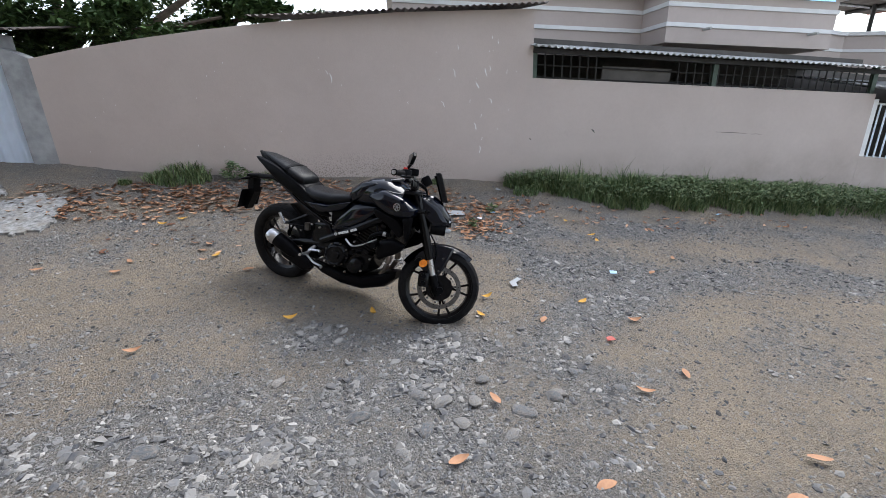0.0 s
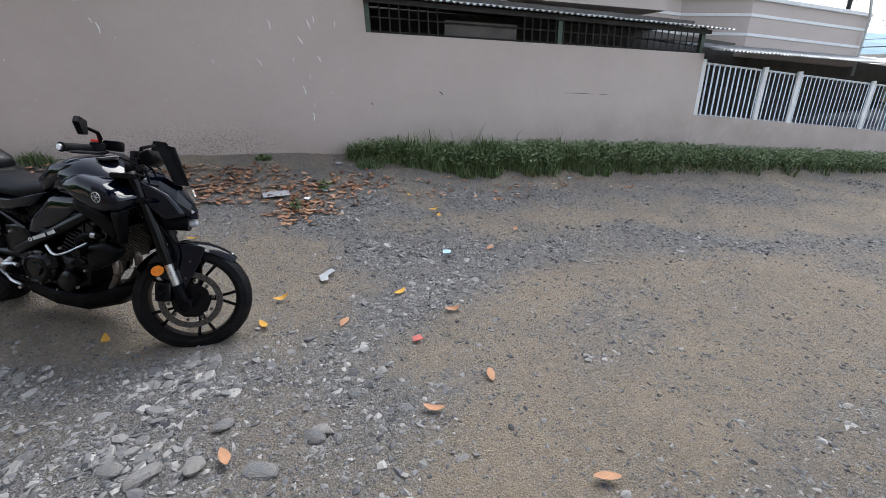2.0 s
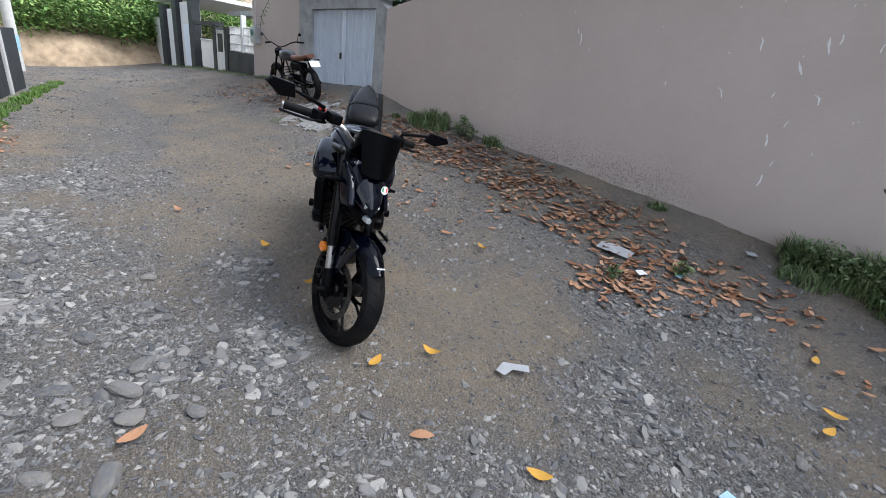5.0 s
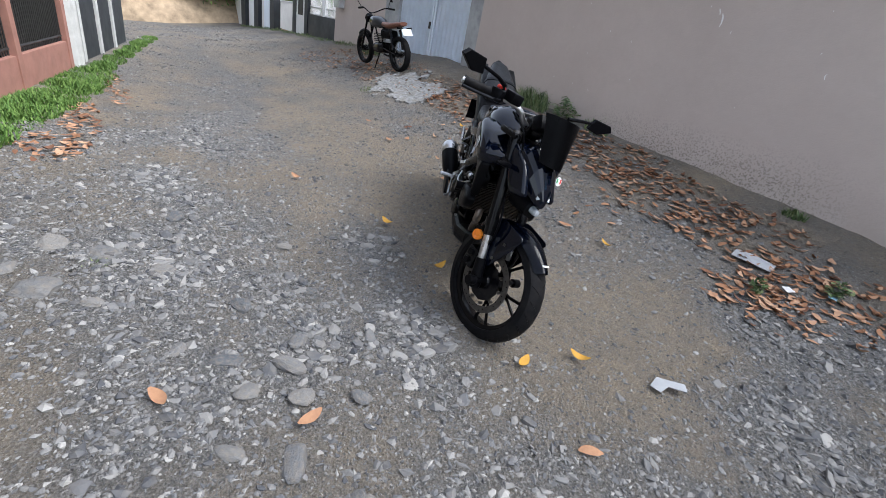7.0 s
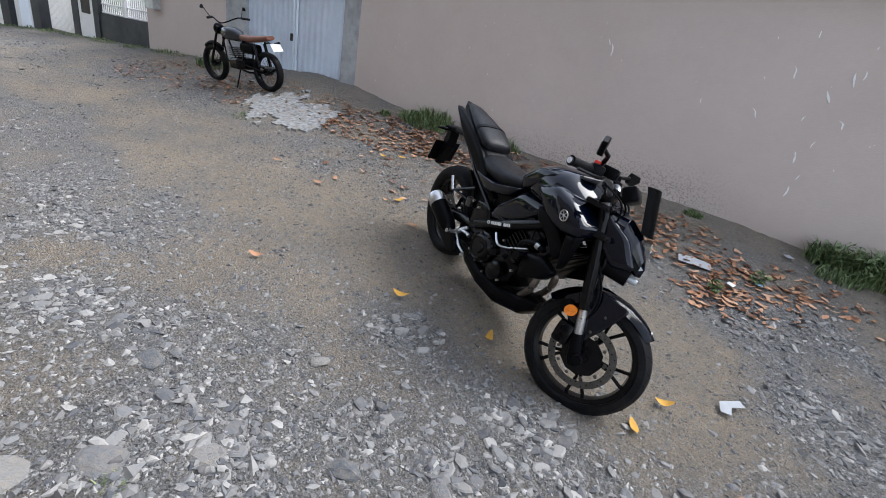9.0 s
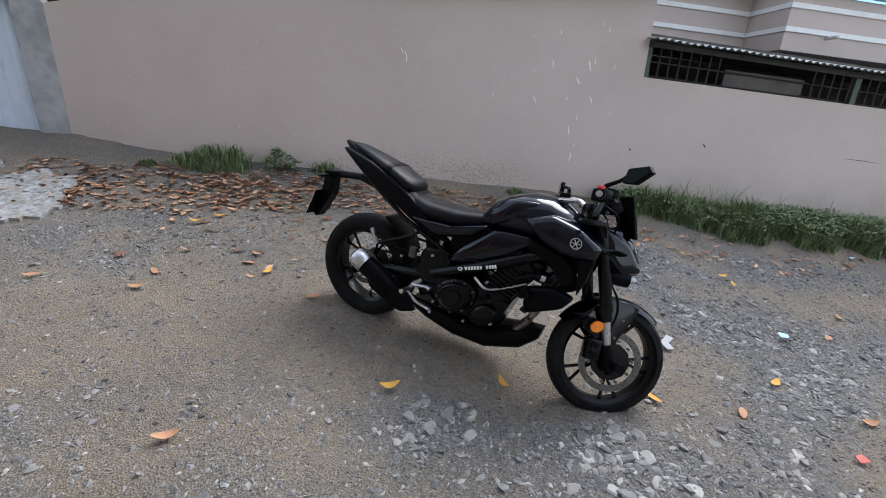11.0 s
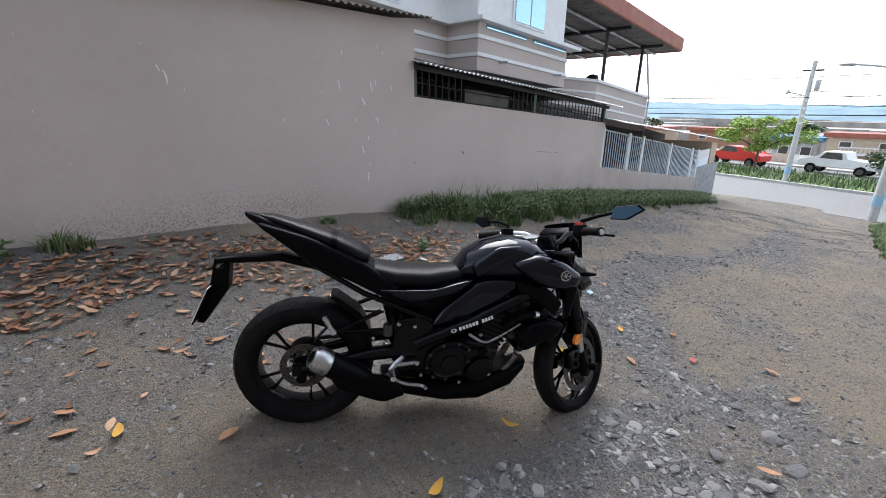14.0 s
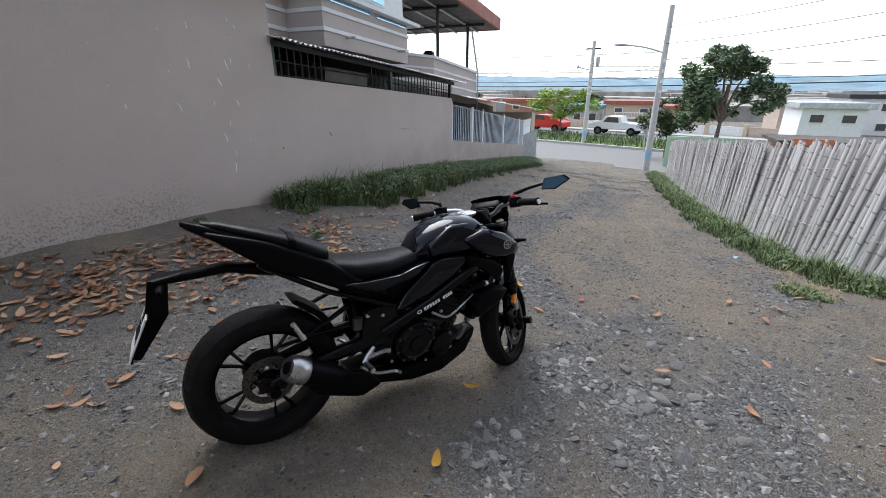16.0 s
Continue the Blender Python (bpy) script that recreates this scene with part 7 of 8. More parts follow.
M_GREENGROUND = plain("grassy_soil", (0.13, 0.20, 0.06), 0.95, grain=3, vary=0.4, relief=0.4)
band("road_1", 18.8, 26.9, M_ASPHALT, "grey asphalt carriageway of the street", "road", 0.03)
band("kerb_1", 26.9, 27.2, M_KERB, "pale concrete kerb of the median", "kerb", 0.0, 0.16)
band("median", 27.2, 33.5, M_GREENGROUND, "grassy median strip of the street", "median", 0.12)
band("kerb_2", 33.5, 33.8, M_KERB, "pale concrete kerb of the median", "kerb", 0.0, 0.16)
band("road_2", 33.8, 39.2, M_ASPHALT, "far asphalt carriageway of the street", "road", 0.03)
band("pavement", 39.2, 41.2, M_KERB, "pale pavement before the houses", "pavement", 0.0, 0.15)


def median_grass():
    rnd = random.Random(31)
    vs, fs = [], []
    for _ in range(5000):
        x, y = rnd.uniform(27.3, 33.3), rnd.uniform(-14, 26)
        z = ground_z(x, -3.0) + 0.12
        x += 0.30 * y
        h, d = rnd.uniform(0.15, 0.5), rnd.uniform(0, 6.283)
        n = len(vs)
        w = 0.05
        vs += [(x - w * math.sin(d), y + w * math.cos(d), z), (x + w * math.sin(d), y - w * math.cos(d), z), (x + 0.2 * math.cos(d), y + 0.2 * math.sin(d), z + h)]
        fs.append((n, n + 1, n + 2))
    tagged(new("median_grass", raw("median_grass", vs, fs, M_GRASS)), "rough green grass on the street median", "grass", kind="stuff")


median_grass()


def build_pole(base, height, r, label, lamp_dir=None, lamp_z=0.0, gear=False):
    p = thing("utility_pole", label, "utility pole")
    base = Vector(base)
    top = base + Vector((0, 0, height))
    part("shaft", tube([base - Vector((0, 0, 0.3)), base + Vector((0, 0, height * 0.5)), top], [r, r * 0.85, r * 0.65], 14), M_POLE, p, smooth=True)
    part("painted_band", tube([base + Vector((0, 0, 0.55)), base + Vector((0, 0, 0.95))], r * 1.03, 14), M_BLUELITTER, p, "pale blue posters round the shaft")
    if lamp_dir:
        a = base + Vector((0, 0, lamp_z))
        d = Vector(lamp_dir)
        part("lamp_arm", tube(curve_pts([a, a + d * 0.5 + Vector((0, 0, 0.22)), a + d + Vector((0, 0, 0.32))], 4), 0.03, 8), M_POLE, p)
        q = a + d * 1.02 + Vector((0, 0, 0.32))
        part("lamp_head", shaped(loft([(-0.05, 0, 0, 0.06, 0.03), (0.12, 0, 0, 0.11, 0.05), (0.38, 0, 0.01, 0.10, 0.04), (0.46, 0, 0.01, 0.04, 0.02)], 12), Matrix.Translation(q) @ Matrix.Rotation(math.atan2(d.y, d.x), 4, 'Z')), M_TIN, p, "grey street lamp head")
    for k in range(4):
        z = height * (0.50 + 0.06 * k)
        part("insulator", tube([base + Vector((-0.14, -0.05, z)), base + Vector((-0.14, -0.05, z + 0.14))], 0.05, 8), M_WHITE, p)
        part("bracket", tube([base + Vector((0, 0, z + 0.05)), base + Vector((-0.16, -0.05, z + 0.05))], 0.025, 6), M_IRON, p)
    if gear:
        part("crossarm", box((-0.05, -0.45, height - 0.5), (0.05, 0.45, height - 0.42), 0.01, Matrix.Translation(base)), M_IRON, p)
        part("transformer", tube([base + Vector((-0.1, -0.35, height - 1.5)), base + Vector((-0.1, -0.35, height - 0.95))], 0.12, 14), M_TIN, p, "grey drum transformer")
        part("spot_lamp", tube([base + Vector((0, 0.1, height - 1.7)), base + Vector((0, 0.75, height - 1.55)), base + Vector((0, 0.9, height - 1.5))], [0.03, 0.03, 0.14], 8), M_TIN, p)
    return base


P1 = build_pole((17.5, -4.25, -1.84), 6.6, 0.145, "pale concrete utility pole with a street lamp", (-0.5, 1.5, 0), 4.85)
P2 = build_pole((27.4, -0.35, -1.95), 6.4, 0.15, "pale concrete utility pole with a drum transformer", None, 0, True)



def cable(a, b, sag, r=0.012):
    a, b = Vector(a), Vector(b)
    pts = [a.lerp(b, k / 14) - Vector((0, 0, sag * 4 * (k / 14) * (1 - k / 14))) for k in range(15)]
    ob = mesh_ob("overhead_cable", tube(pts, r, 5), M_CABLE)
    tagged(ob, "black overhead cable strung between the poles", "cable", group="overhead cables")


for k in range(3):
    cable(P1 + Vector((-0.1, 0, 4.6 + 0.6 * k)), (7.0 - 1.6 * k, -17.0 - 1.5 * k, 4.6 + 0.75 * k), 0.5, 0.009)
for k in range(2):
    cable(P1 + Vector((0, 0.1, 4.2 + 0.7 * k)), (15.0, 45.0, 5.0 + 0.5 * k), 0.9, 0.010)
    cable(P1 + Vector((0, 0, 4.0 + 0.35 * k)), P2 + Vector((0, 0, 4.6 + 0.5 * k)), 0.3, 0.010)
    cable(P2 + Vector((0, 0, 4.2 + 0.7 * k)), (14.0, -45.0, 5.0 + 0.5 * k), 1.0, 0.013)
    cable(P2 + Vector((0, 0, 4.0 + 0.7 * k)), (44.0, 60.0, 5.4 + 0.5 * k), 1.0, 0.013)
cable((30.0, -40.0, 2.9), (52.0, 60.0, 3.0), 1.2, 0.04)


def build_trees():
    build_tree("street_tree", (33.6, 2.3, ground_z(33.6, 0) + 0.1), 4.2, [(0, 0, 2.4, 1.5, 1.8, 0.8), (0.1, 1.8, 2.1, 1.2, 1.4, 0.65), (0, -1.9, 2.2, 1.2, 1.4, 0.65), (0.2, 0.5, 3.2, 1.2, 1.5, 0.5), (0, -0.6, 1.7, 1.1, 1.4, 0.5), (0.1, -0.9, 3.1, 1.2, 1.3, 0.5)], 0.11, 1100, 0.12, M_FOLIAGE_LIGHT, "light green spreading young tree on the median", 3)
    build_tree("leafy_tree", (20.5, -7.15, -1.9), 6.8, [(0, 0.95, 3.9, 1.00, 0.98, 0.78), (0, -0.6, 4.1, 1.00, 1.04, 0.78), (0, 0.35, 4.9, 0.88, 0.98, 0.65), (0, -1.25, 3.0, 0.88, 0.91, 0.72), (0, 1.5, 3.2, 0.88, 0.78, 0.65), (0, 0.2, 2.9, 1.12, 1.30, 0.91), (0, -0.15, 4.5, 0.88, 1.04, 0.72), (0, 1.0, 2.4, 1.00, 1.04, 0.65)], 0.12, 1500, 0.13, M_FOLIAGE_PALE, "large-leaved dark green tree behind the fence", 6)
    build_tree("shade_tree", (22.6, -5.2, -1.9), 3.4, [(0, 0.5, 2.3, 0.9, 0.9, 0.7), (0, -0.6, 2.5, 0.9, 0.9, 0.65), (0.1, 0.9, 1.7, 0.9, 0.8, 0.5), (0.1, -0.3, 1.6, 0.9, 0.9, 0.5)], 0.09, 900, 0.10, M_FOLIAGE, "dark green bushy tree by the street", 9)
    for k, (x, y, h) in enumerate(((52, 9, 3.6), (55, -6.5, 3.8), (54, 3, 4.2), (46, -9.5, 3.0), (52, 18, 4.2))):
        build_tree("garden_tree", (x, y, ground_z(x, 0) - 0.1), h, [(0, 0, h * 0.62, 1.4, 1.6, 0.8), (0, 1.2, h * 0.55, 1.2, 1.3, 0.7), (0, -1.1, h * 0.7, 1.2, 1.3, 0.7)], 0.2, 350, 0.15, M_FOLIAGE, "dark green garden tree behind the houses", 30 + k)
    # tree behind the high wall, with unseen upper crown added to shade the lane
    build_tree("leafy_tree", (-7.0, 2.0, 0.4), 4.8, [(-1.4, -0.9, 1.85, 1.0, 0.7, 0.45), (-0.4, -0.6, 2.15, 1.0, 0.6, 0.45), (0.8, -0.5, 2.2, 1.0, 0.6, 0.4), (1.7, -0.4, 2.35, 0.9, 0.6, 0.4), (2.6, -0.3, 2.45, 0.8, 0.5, 0.35), (0.4, 0.0, 2.9, 1.5, 0.8, 0.45), (-2.1, -0.9, 2.2, 1.0, 0.7, 0.45), (3.6, 0.1, 2.6, 0.9, 0.5, 0.3), (-0.8, -0.2, 3.2, 1.5, 0.8, 0.45), (2.2, 0.2, 3.9, 1.6, 1.0, 0.6), (0.3, 0.0, 4.2, 1.7, 1.0, 0.6), (-1.6, -0.3, 4.0, 1.5, 1.0, 0.6), (3.9, 0.4, 3.7, 1.3, 0.9, 0.5), (1.1, -0.2, 5.0, 1.6, 1.0, 0.5)], 0.062, 2600, 0.13, M_FOLIAGE, "dark green tree overhanging the lane wall", 12)


build_trees()


def build_far_house(x, y, w, d, h, mat, roofmat, label, windows=2, floors=2, balcony=False, roof_h=0.35):
    z = ground_z(x, 0) - 0.2
    o = thing("house", label, "house", group="houses across the street")
    part("wall", box((x, y - w / 2, z), (x + d, y + w / 2, z + h)), mat, o)
    part("roof", box((x - 0.35, y - w / 2 - 0.3, z + h), (x + d + 0.3, y + w / 2 + 0.3, z + h + roof_h), 0.03), roofmat, o)
    for f in range(floors):
        for k in range(windows):
            yy = y - w / 2 + w * (k + 0.5) / windows
            zz = z + h * (f + 0.35) / floors
            win = part("window", box((x - 0.06, yy - 0.4, zz), (x - 0.005, yy + 0.4, zz + h / floors * 0.42)), M_WHITE, o)
            part("pane", box((x - 0.08, yy - 0.33, zz + 0.06), (x - 0.065, yy + 0.33, zz + h / floors * 0.42 - 0.06)), M_DARKROOM, win)
    if balcony:
        b = part("balcony", box((x - 0.8, y - w * 0.3, z + h * 0.48), (x - 0.002, y + w * 0.3, z + h * 0.54)), M_WHITE, o)
        for k in range(12):
            yy = y - w * 0.29 + w * 0.58 * k / 11
            part("baluster", tube([(x - 0.75, yy, z + h * 0.54), (x - 0.75, yy, z + h * 0.70)], 0.02, 5), M_WHITE, b)
        part("handrail", box((x - 0.79, y - w * 0.3, z + h * 0.70), (x - 0.71, y + w * 0.3, z + h * 0.73)), M_WHITE, b)


build_far_house(43.5, -2.7, 4.6, 5, 2.5, M_CREAM, M_ROOFRED, "cream two storey house with a red roof edge", 2, 2, True)
build_far_house(46.5, 1.9, 3.2, 5, 2.0, M_TIN, M_BLUE, "grey house with a blue roof edge", 2, 1)
build_far_house(47.5, 8.5, 5.0, 5, 2.5, M_BRICK, M_ROOFRED, "brick house with a red roof", 2, 2)
build_far_house(43.0, -7.4, 3.0, 5, 2.1, M_PINK, M_ROOFRED, "pale house behind a garden wall", 1, 2)
build_far_house(42.0, -16.5, 4.5, 5, 2.6, M_PINK, M_TIN, "pale unfinished house with a flat roof", 2, 2)
build_far_house(46.0, -22.5, 5.0, 5, 3.2, M_WHITE, M_DARKWALL, "white house with a dark flat roof", 3, 2)
build_far_house(31.0, -14.5, 3.2, 4, 2.7, M_WHITE, M_TIN, "white house with a covered roof terrace", 2, 2)
build_far_house(50.0, 17.5, 6.0, 5, 2.4, M_CREAM, M_ROOFRED, "low cream house with a red roof", 2, 1)
build_far_house(44.0, -31.0, 7.0, 5, 3.0, M_CREAM, M_TIN, "cream house with a tin roof", 3, 2)



def far_walls():
    w = thing("garden_wall", "white garden walls with pillars before the houses", "wall")
    for k in range(12):
        y0 = -14 + 2.6 * k
        x = 41.3 + 0.30 * y0
        z = ground_z(x, 0)
        part("wall_panel", box((0, 0.16, z - 0.2), (0.15, 2.55, z + 0.85), 0, pose(x, y0, 0, 0, 0, -16.7)), M_WHITE if k % 3 else M_PINK, w)
        part("pillar", box((-0.1, -0.15, z - 0.2), (0.25, 0.15, z + 1.05), 0.01, pose(x, y0, 0, 0, 0, -16.7)), M_CREAM, w)
    r = thing("rooftop_shed", "low rusty shed roof with orange cloth behind the fence", "shed")
    part("wall", box((14.5, -11.5, -1.7), (16.5, -8.3, -0.1)), M_BRICK, r)
    part("roof", box((14.3, -11.7, -0.1), (16.7, -8.1, 0.02), 0.01), M_RUST, r)
    part("cloth", box((14.25, -9.6, -0.12), (14.3, -8.5, 0.10), 0.01), plain("orange_cloth", (0.55, 0.20, 0.08), 0.8), r)
    s = thing("painted_wall", "pale green wall with red painted words", "wall")
    part("wall", box((19.4, -7.8, -1.9), (19.52, -5.0, -0.45)), plain("pale_green_paint", (0.42, 0.60, 0.42), 0.7), s)
    words = bpy.data.curves.new("lettering", 'FONT')
    words.body, words.size, words.extrude = "MÁS PODER", 0.19, 0.004
    flat = bpy.data.objects.new("lettering_shape", words)
    me = bpy.data.meshes.new_from_object(flat)
    bpy.data.objects.remove(flat)
    me.materials.append(plain("red_sign_paint", (0.62, 0.05, 0.04), 0.7, grain=20))
    red = new("lettering", me)
    red.parent = s
    red["label"] = "red painted words"
    red.matrix_world = pose(19.39, -5.15, -0.72, 90, 0, -90)
    part("lettering_bar", box((19.39, -6.1, -0.86), (19.398, -5.2, -0.82)), M_REDSCRAP, s, "red lettering bar")
    for x, y, zz, hh in ((25.0, -4.1, -1.93, 1.3), (15.6, -5.75, -1.6, 1.25)):
        g = thing("road_sign", "small grey road sign seen from behind", "sign")
        part("post", tube([(x, y, zz - 0.2), (x, y, zz + hh)], 0.025, 8), M_POLE, g)
        part("plate", box((-0.012, -0.2, -0.2), (0.012, 0.2, 0.2), 0.01, Matrix.Translation((x - 0.04, y, zz + hh)) @ Matrix.Rotation(radians(45 if x > 20 else 0), 4, 'X') @ Matrix.Scale(1.0 if x > 20 else 0.5, 4)), M_TIN, g)


far_walls()


def build_car(at, rot, mat, label, pickup=False):
    c = thing("car", label, "car", at=at, rot=rot)
    if pickup:
        prof = [(-2.3, 0.45), (-2.3, 0.95), (-0.5, 0.98), (-0.35, 1.50), (0.75, 1.52), (1.25, 1.02), (2.2, 0.92), (2.3, 0.45)]
    else:
        prof = [(-2.0, 0.40), (-2.05, 0.85), (-1.5, 1.0), (-1.0, 1.42), (0.45, 1.45), (1.05, 0.98), (1.95, 0.82), (2.05, 0.40)]
    part("body", prism(prof, -0.82, 0.82, 'y', 0.07), mat, c)
    part("side_glass", prism([(-0.3, 1.0), (-0.2, 1.42), (0.65, 1.43), (0.98, 1.03)], -0.825, 0.825, 'y'), M_DARKROOM, c)
    for x in (-1.35, 1.35):
        for y in (-0.78, 0.78):
            w = part("wheel", tube([(x, y - 0.1, 0.33), (x, y + 0.1, 0.33)], 0.33, 18), M_RUBBER, c)
            part("hub_cap", tube([(x, y - 0.11, 0.33), (x, y + 0.11, 0.33)], 0.18, 12), M_STEEL, w)


build_car((36.4, -2.0, ground_z(36.4, 0) + 0.04), 75, M_WHITE, "white parked pickup truck on the far road", True)
build_car((37.4, 4.2, ground_z(37.4, 0) + 0.04), 72, M_RED, "red car on the far road")


def far_town():
    rnd = random.Random(14)
    vs, fs = [], []
    for _ in range(420):
        d = rnd.uniform(75, 420)
        a = radians(rnd.uniform(-35, 42))
        x, y = -3.4 + d * math.cos(a), -3.7 + d * math.sin(a)
        if x < 62:
            continue
        w, h = rnd.uniform(3, 8), rnd.uniform(2, 4.2) * (1 if d > 120 else 0.7)
        z = ground_z(x, 0) - 0.3
        n = len(vs)
        for zz in (z, z + h):
            vs += [(x - w, y - w, zz), (x + w, y - w, zz), (x + w, y + w, zz), (x - w, y + w, zz)]
        fs += [(n, n + 1, n + 5, n + 4), (n + 1, n + 2, n + 6, n + 5), (n + 2, n + 3, n + 7, n + 6), (n + 3, n, n + 4, n + 7), (n + 4, n + 5, n + 6, n + 7)]
    tagged(new("far_town", raw("far_town", vs, fs, M_TOWN)), "distant low town roofs beyond the street", "houses", kind="stuff")


far_town()


def far_hills():
    vs, fs = [], []
    n = 160
    for i in range(n + 1):
        a = radians(-60 + 130 * i / n)
        for k, (d, f) in enumerate(((700, 0.0), (950, 0.55), (1200, 1.0), (1500, 0.0))):
            x, y = d * math.cos(a), d * math.sin(a)
            top = 26 + 11 * noise.noise((i * 0.06, 1, 0)) + 4 * noise.noise((i * 0.3, 2, 0)) + 10 * clamp((a - 0.15) / 0.5, 0, 1)
            vs.append((x, y, -30 + (top + 30) * f + 2.5 * noise.noise((i * 0.9, k * 3.0, 5))))
    for i in range(n):
        for k in range(3):
            m = i * 4 + k
            fs.append((m, m + 1, m + 5, m + 4))
    tagged(new("backdrop_hills", raw("backdrop_hills", vs, fs, M_HILL, True)), "wooded hills on the horizon, haze put into their blue-green colour", "hills", kind="structure")


far_hills()


# ---------------------------------------------------------------- upper end of the lane
def lane_house(x):
    """Front line of the houses past the garage."""
    return 0.30


def build_dark_house():
    h = thing("house", "black and white single storey house front with white grilles", "house")
    def box_on(name, x0, x1, z0, z1, mat, proud=0.0, parent=None, label=""):
        y = lane_house(x0) - proud
        return part(name, box((x0, y, z0), (x1, y + 0.25, z1)), mat, parent or h, label)
    box_on("low_wall", -14.4, -12.15, 0.0, 1.18, M_DARKWALL, 0.0, h, "black painted low wall")
    box_on("corner_post", -12.15, -12.003, 0.0, 2.35, M_DARKWALL, 0.03)
    box_on("gate_pier", -14.65, -14.4, 0.0, 1.78, M_DARKWALL, 0.03)
    box_on("roof_slab", -16.4, -14.2, 1.78, 1.88, M_DARKWALL, 0.4, h, "flat canopy over the gate")
    d = box_on("gate_door", -15.4, -14.66, 0.5, 1.70, M_WHITE, 0.02, h, "white metal gate")
    box_on("gate_grille", -15.25, -14.8, 1.1, 1.6, M_IRON, 0.025, d)
    box_on("gate_pier", -15.75, -15.42, 0.0, 1.78, M_DARKWALL, 0.03)
    for k in range(26):
        x = -14.35 + 2.18 * k / 25
        part("grille_bar", tube([(x, 0.36, 1.18), (x, 0.36, 1.80)], 0.013, 5), M_WHITE, h)
    for z in (1.20, 1.38, 1.62, 1.80):
        part("grille_rail", tube([(-14.4, 0.36, z), (-12.16, 0.36, z)], 0.018, 5), M_WHITE, h)
    part("grille_post", box((-13.35, 0.31, 1.18), (-13.23, 0.43, 2.1), 0.005), M_WHITE, h)
    for k in range(22):
        x = -17.3 + 1.5 * k / 21
        part("grille_bar", tube([(x, 0.36, 0.55), (x, 0.36, 1.38)], 0.014, 5), M_WHITE, h)
    part("grille_rail", tube([(-17.35, 0.36, 1.38), (-15.76, 0.36, 1.40)], 0.022, 5), M_WHITE, h)
    # recessed white front behind the grille
    def rec(name, x0, x1, z0, z1, mat, back, label=""):
        return part(name, box((x0, 0.3 + back, z0), (x1, 0.5 + back, z1)), mat, h, label)
    rec("house_front", -17.4, -12.0, 0.0, 2.25, M_WHITE, 1.9, "white house front behind the grille")
    rec("front_window", -14.0, -13.0, 1.1, 1.75, M_DARKROOM, 1.88)
    rec("front_door", -15.3, -14.6, 0.4, 1.7, M_DARKROOM, 1.88)
    part("roof", box((-17.4, 1.3, 2.25), (-11.9, 5.0, 2.38)), M_TIN, h)
    # taller black and white house beyond
    t = thing("house", "tall white house front with black columns up the lane", "house")
    for k, (x0, x1) in enumerate(((-17.9, -17.42), (-20.1, -19.5), (-22.2, -21.5))):
        box_on("column", x0, x1, 0.0, 2.75 - 0.15 * k, M_DARKWALL, 0.14, t, "black column")
    for x0, x1, zt in ((-19.5, -17.9, 2.5), (-21.5, -20.1, 2.3), (-24.0, -22.2, 2.0)):
        box_on("wall", x0, x1, 0.0, zt, M_WHITE, 0.0, t, "white wall panel")
    box_on("door", -19.1, -18.4, 0.3, 1.8, M_DOOR, 0.02, t, "pale sheet metal door")
    part("roof", box((-24.3, 0.3, 2.62), (-17.3, 4.5, 2.74), 0, None), M_WHITE, t)


build_dark_house()


M_THICKET = material("thicket_leaves", leaf_build((0.06, 0.13, 0.035), (0.17, 0.30, 0.08), (0.32, 0.44, 0.14)))


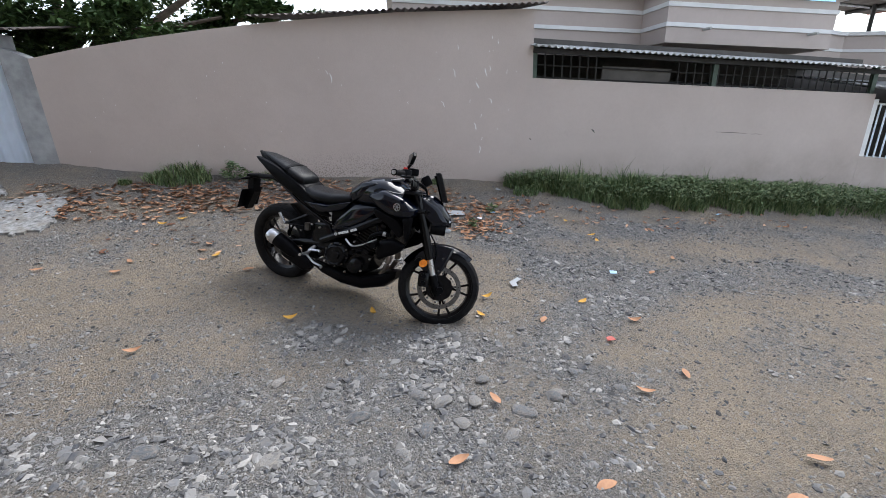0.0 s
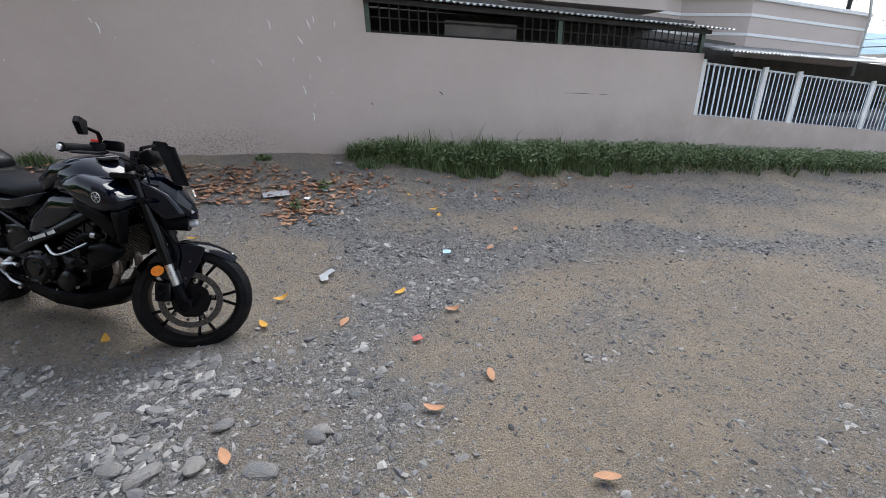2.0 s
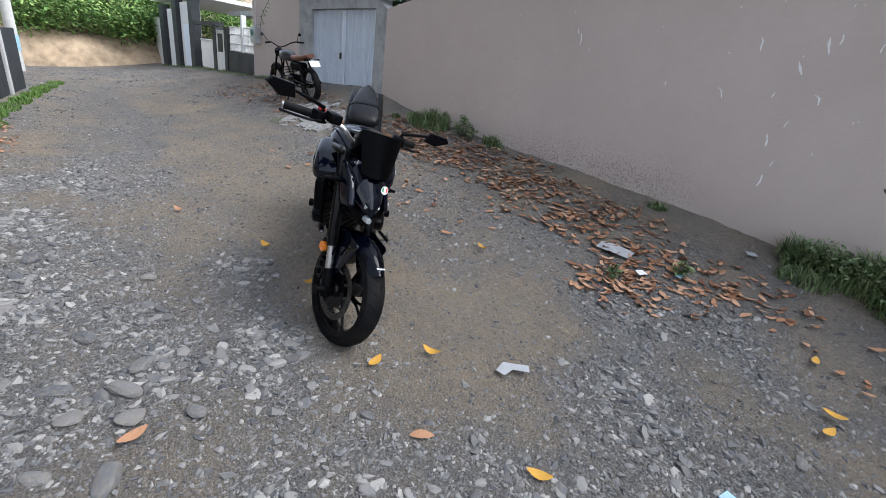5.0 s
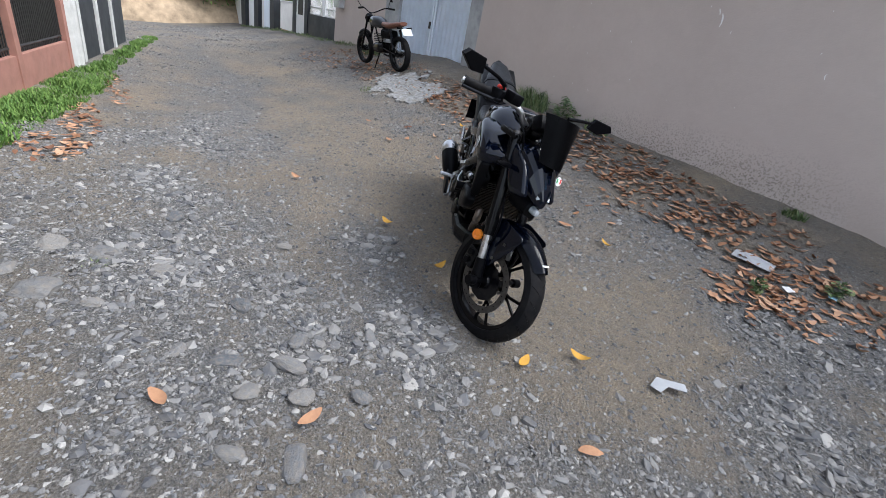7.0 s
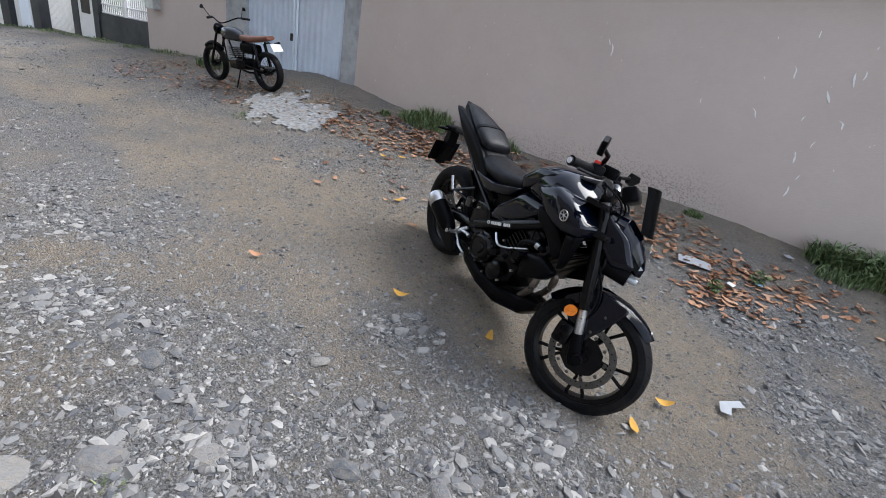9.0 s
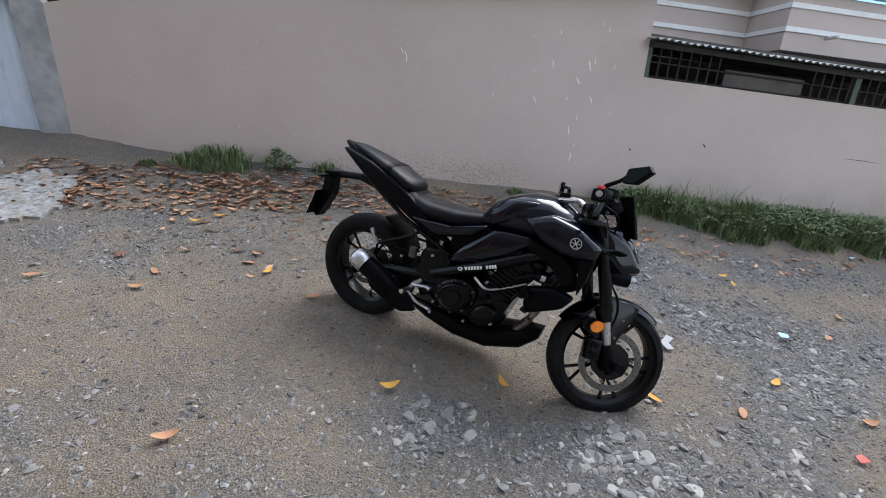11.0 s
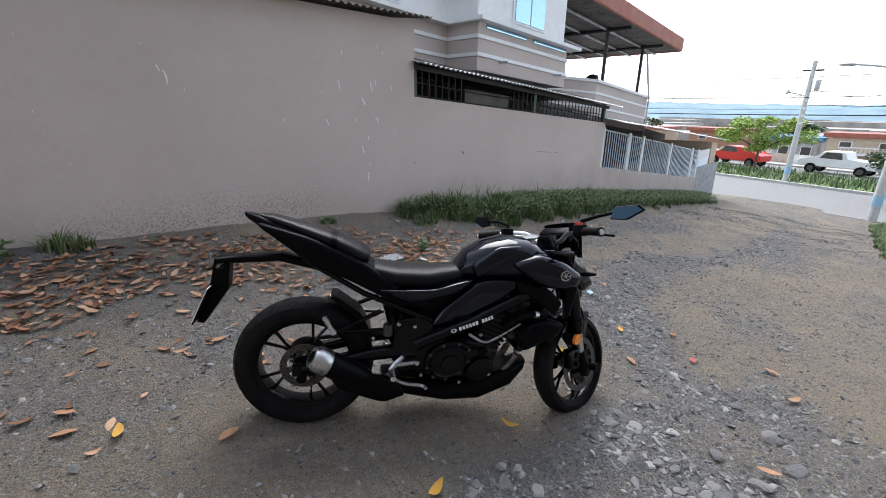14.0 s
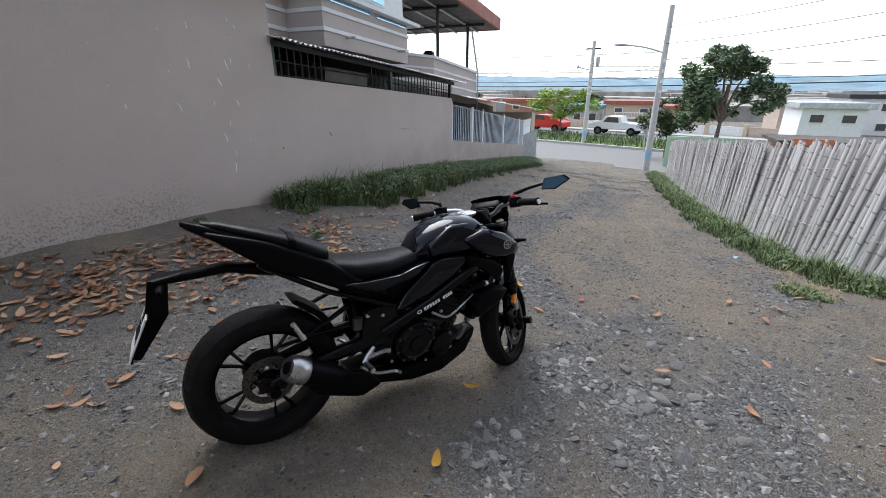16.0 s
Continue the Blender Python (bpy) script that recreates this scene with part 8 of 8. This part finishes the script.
def build_upper_end():
    # cut soil bank and thicket closing the lane
    vs, fs = [], []
    n = 60
    for i in range(n + 1):
        y = -16 + 26 * i / n
        x = -22.8 - 0.02 * (y + 4) ** 2 * 0.4
        for k, (dx, z) in enumerate(((0.0, -0.6), (-0.5, 0.3), (-1.0, 0.9), (-2.0, 1.2), (-8, 2.8), (-20, 6.0))):
            vs.append((x + dx + 0.25 * noise.noise((i * 0.4, k, 0)), y, z + 0.22 * noise.noise((i * 0.3, k * 2, 4))))
    for i in range(n):
        for k in range(5):
            a = i * 6 + k
            fs.append((a, a + 1, a + 7, a + 6))
    tagged(new("soil_bank", raw("soil_bank", vs, fs, M_SOIL, True)), "cut brown soil bank at the end of the lane", "bank", kind="structure")
    rnd = random.Random(55)
    vs, fs = [], []
    for _ in range(420):
        x, y = -23.8 - 11 * rnd.random() ** 1.5, rnd.uniform(-15, 6)
        z = 1.35 + max(0, -23.8 - x) * 0.34 + rnd.uniform(-0.35, 0.75)
        leaf_cloud(vs, fs, rnd, (x, y, z), (0.9, 1.0, 0.6), 280, 0.085)
    tagged(new("thicket", raw("thicket", vs, fs, M_THICKET)), "dense green thicket on the slope", "bushes", kind="stuff")
    vs, fs = [], []
    for _ in range(60):
        x, y = rnd.uniform(-22, -16), rnd.uniform(-7.5, -4.6)
        leaf_cloud(vs, fs, rnd, (x, y, ground_z(x, y) + rnd.uniform(0, 0.5)), (0.6, 0.6, 0.4), 60, 0.08)
    tagged(new("thicket", raw("thicket", vs, fs, M_FOLIAGE_LIGHT)), "green bushes beside the lane pole", "bushes", kind="stuff")
    build_pole((-18.5, -4.3, -0.15), 5.65, 0.14, "grey concrete utility pole up the lane")
    build_far = thing("house", "small brick and plaster house up the lane", "house")
    part("wall", box((-17.5, -9.0, -0.2), (-15.0, -5.2, 1.7)), M_BRICK, build_far)
    part("roof", box((-17.8, -9.2, 1.7), (-14.8, -5.0, 1.8)), M_TIN, build_far)
    part("porch_wall", box((-14.2, -8.2, -0.2), (-13.2, -4.75, 0.85)), M_WHITE, build_far)
    part("porch_roof", box((-14.5, -8.3, 0.88), (-13.0, -4.6, 0.94)), M_RUST, build_far)
    part("porch_door", box((-13.19, -5.6, 0.05), (-13.16, -5.0, 0.8)), M_DARKWALL, build_far)
    # unseen block closes the lane behind the camera, added to hold back sky light
    back = thing("house", "unseen tall block closing the lane side, added to hold back sky light", "house")
    part("wall", box((-16.0, -13.0, -1.2), (-0.9, -7.0, 10.0)), M_SKYBLOCK, back)
    part("roof", box((-16.3, -13.2, 10.0), (-0.6, -6.7, 10.15)), M_TIN, back)



def build_street_fence():
    """Dark barred fence on a low salmon wall across the lane from the garage."""
    f = thing("barred_fence", "dark iron bar fence on a low salmon wall", "fence", at=(-0.36, -1.19, 0.36), rot=-10.8)
    salmon = plain("salmon_paint", (0.30, 0.145, 0.11), 0.8, grain=6, vary=0.15)
    y = -5.2
    part("low_wall", box((-7.2, y - 0.1, -0.7), (-4.6, y, 0.0), 0.005), salmon, f)
    for x in (-4.75, -5.45, -7.15):
        part("post", box((x - 0.06, y - 0.12, -0.6), (x + 0.06, y + 0.015, 1.35), 0.005), salmon, f, "salmon painted post")
    for k in range(40):
        x = -7.08 + 2.3 * k / 39
        part("bar", tube([(x, y - 0.05, 0.0), (x, y - 0.05, 1.3)], 0.009, 5), M_IRON, f)
    for z in (0.06, 1.25):
        part("rail", tube([(-7.15, y - 0.05, z), (-4.75, y - 0.05, z)], 0.014, 6), M_IRON, f)
    for x in (-7.32, -7.55):
        part("concrete_post", tube([(x, y - 0.02, -0.6), (x, y - 0.02, 1.5)], 0.075, 10), M_POLE, f, "rough grey concrete post")
    for k, (x0, x1) in enumerate(((-8.9, -7.95), (-10.0, -9.05), (-11.2, -10.15))):
        part("gate_panel", box((x0, y - 0.06, -0.55), (x1, y - 0.02, 0.95 - 0.1 * k), 0.004), M_DARKWALL, f, "dark sheet metal panel")
        part("gate_post", box((x1, y - 0.09, -0.65), (x1 + 0.12, y + 0.01, 1.0 - 0.1 * k), 0.004), M_POLE, f, "pale grey gate post")
    # shade behind the bars is put into this wall's colour
    part("yard_wall", box((-11.4, y - 1.6, -0.8), (-4.6, y - 1.5, 1.3)), M_DARKROOM, f, "house front behind the fence, dimness put into its colour")


build_street_fence()

build_upper_end()
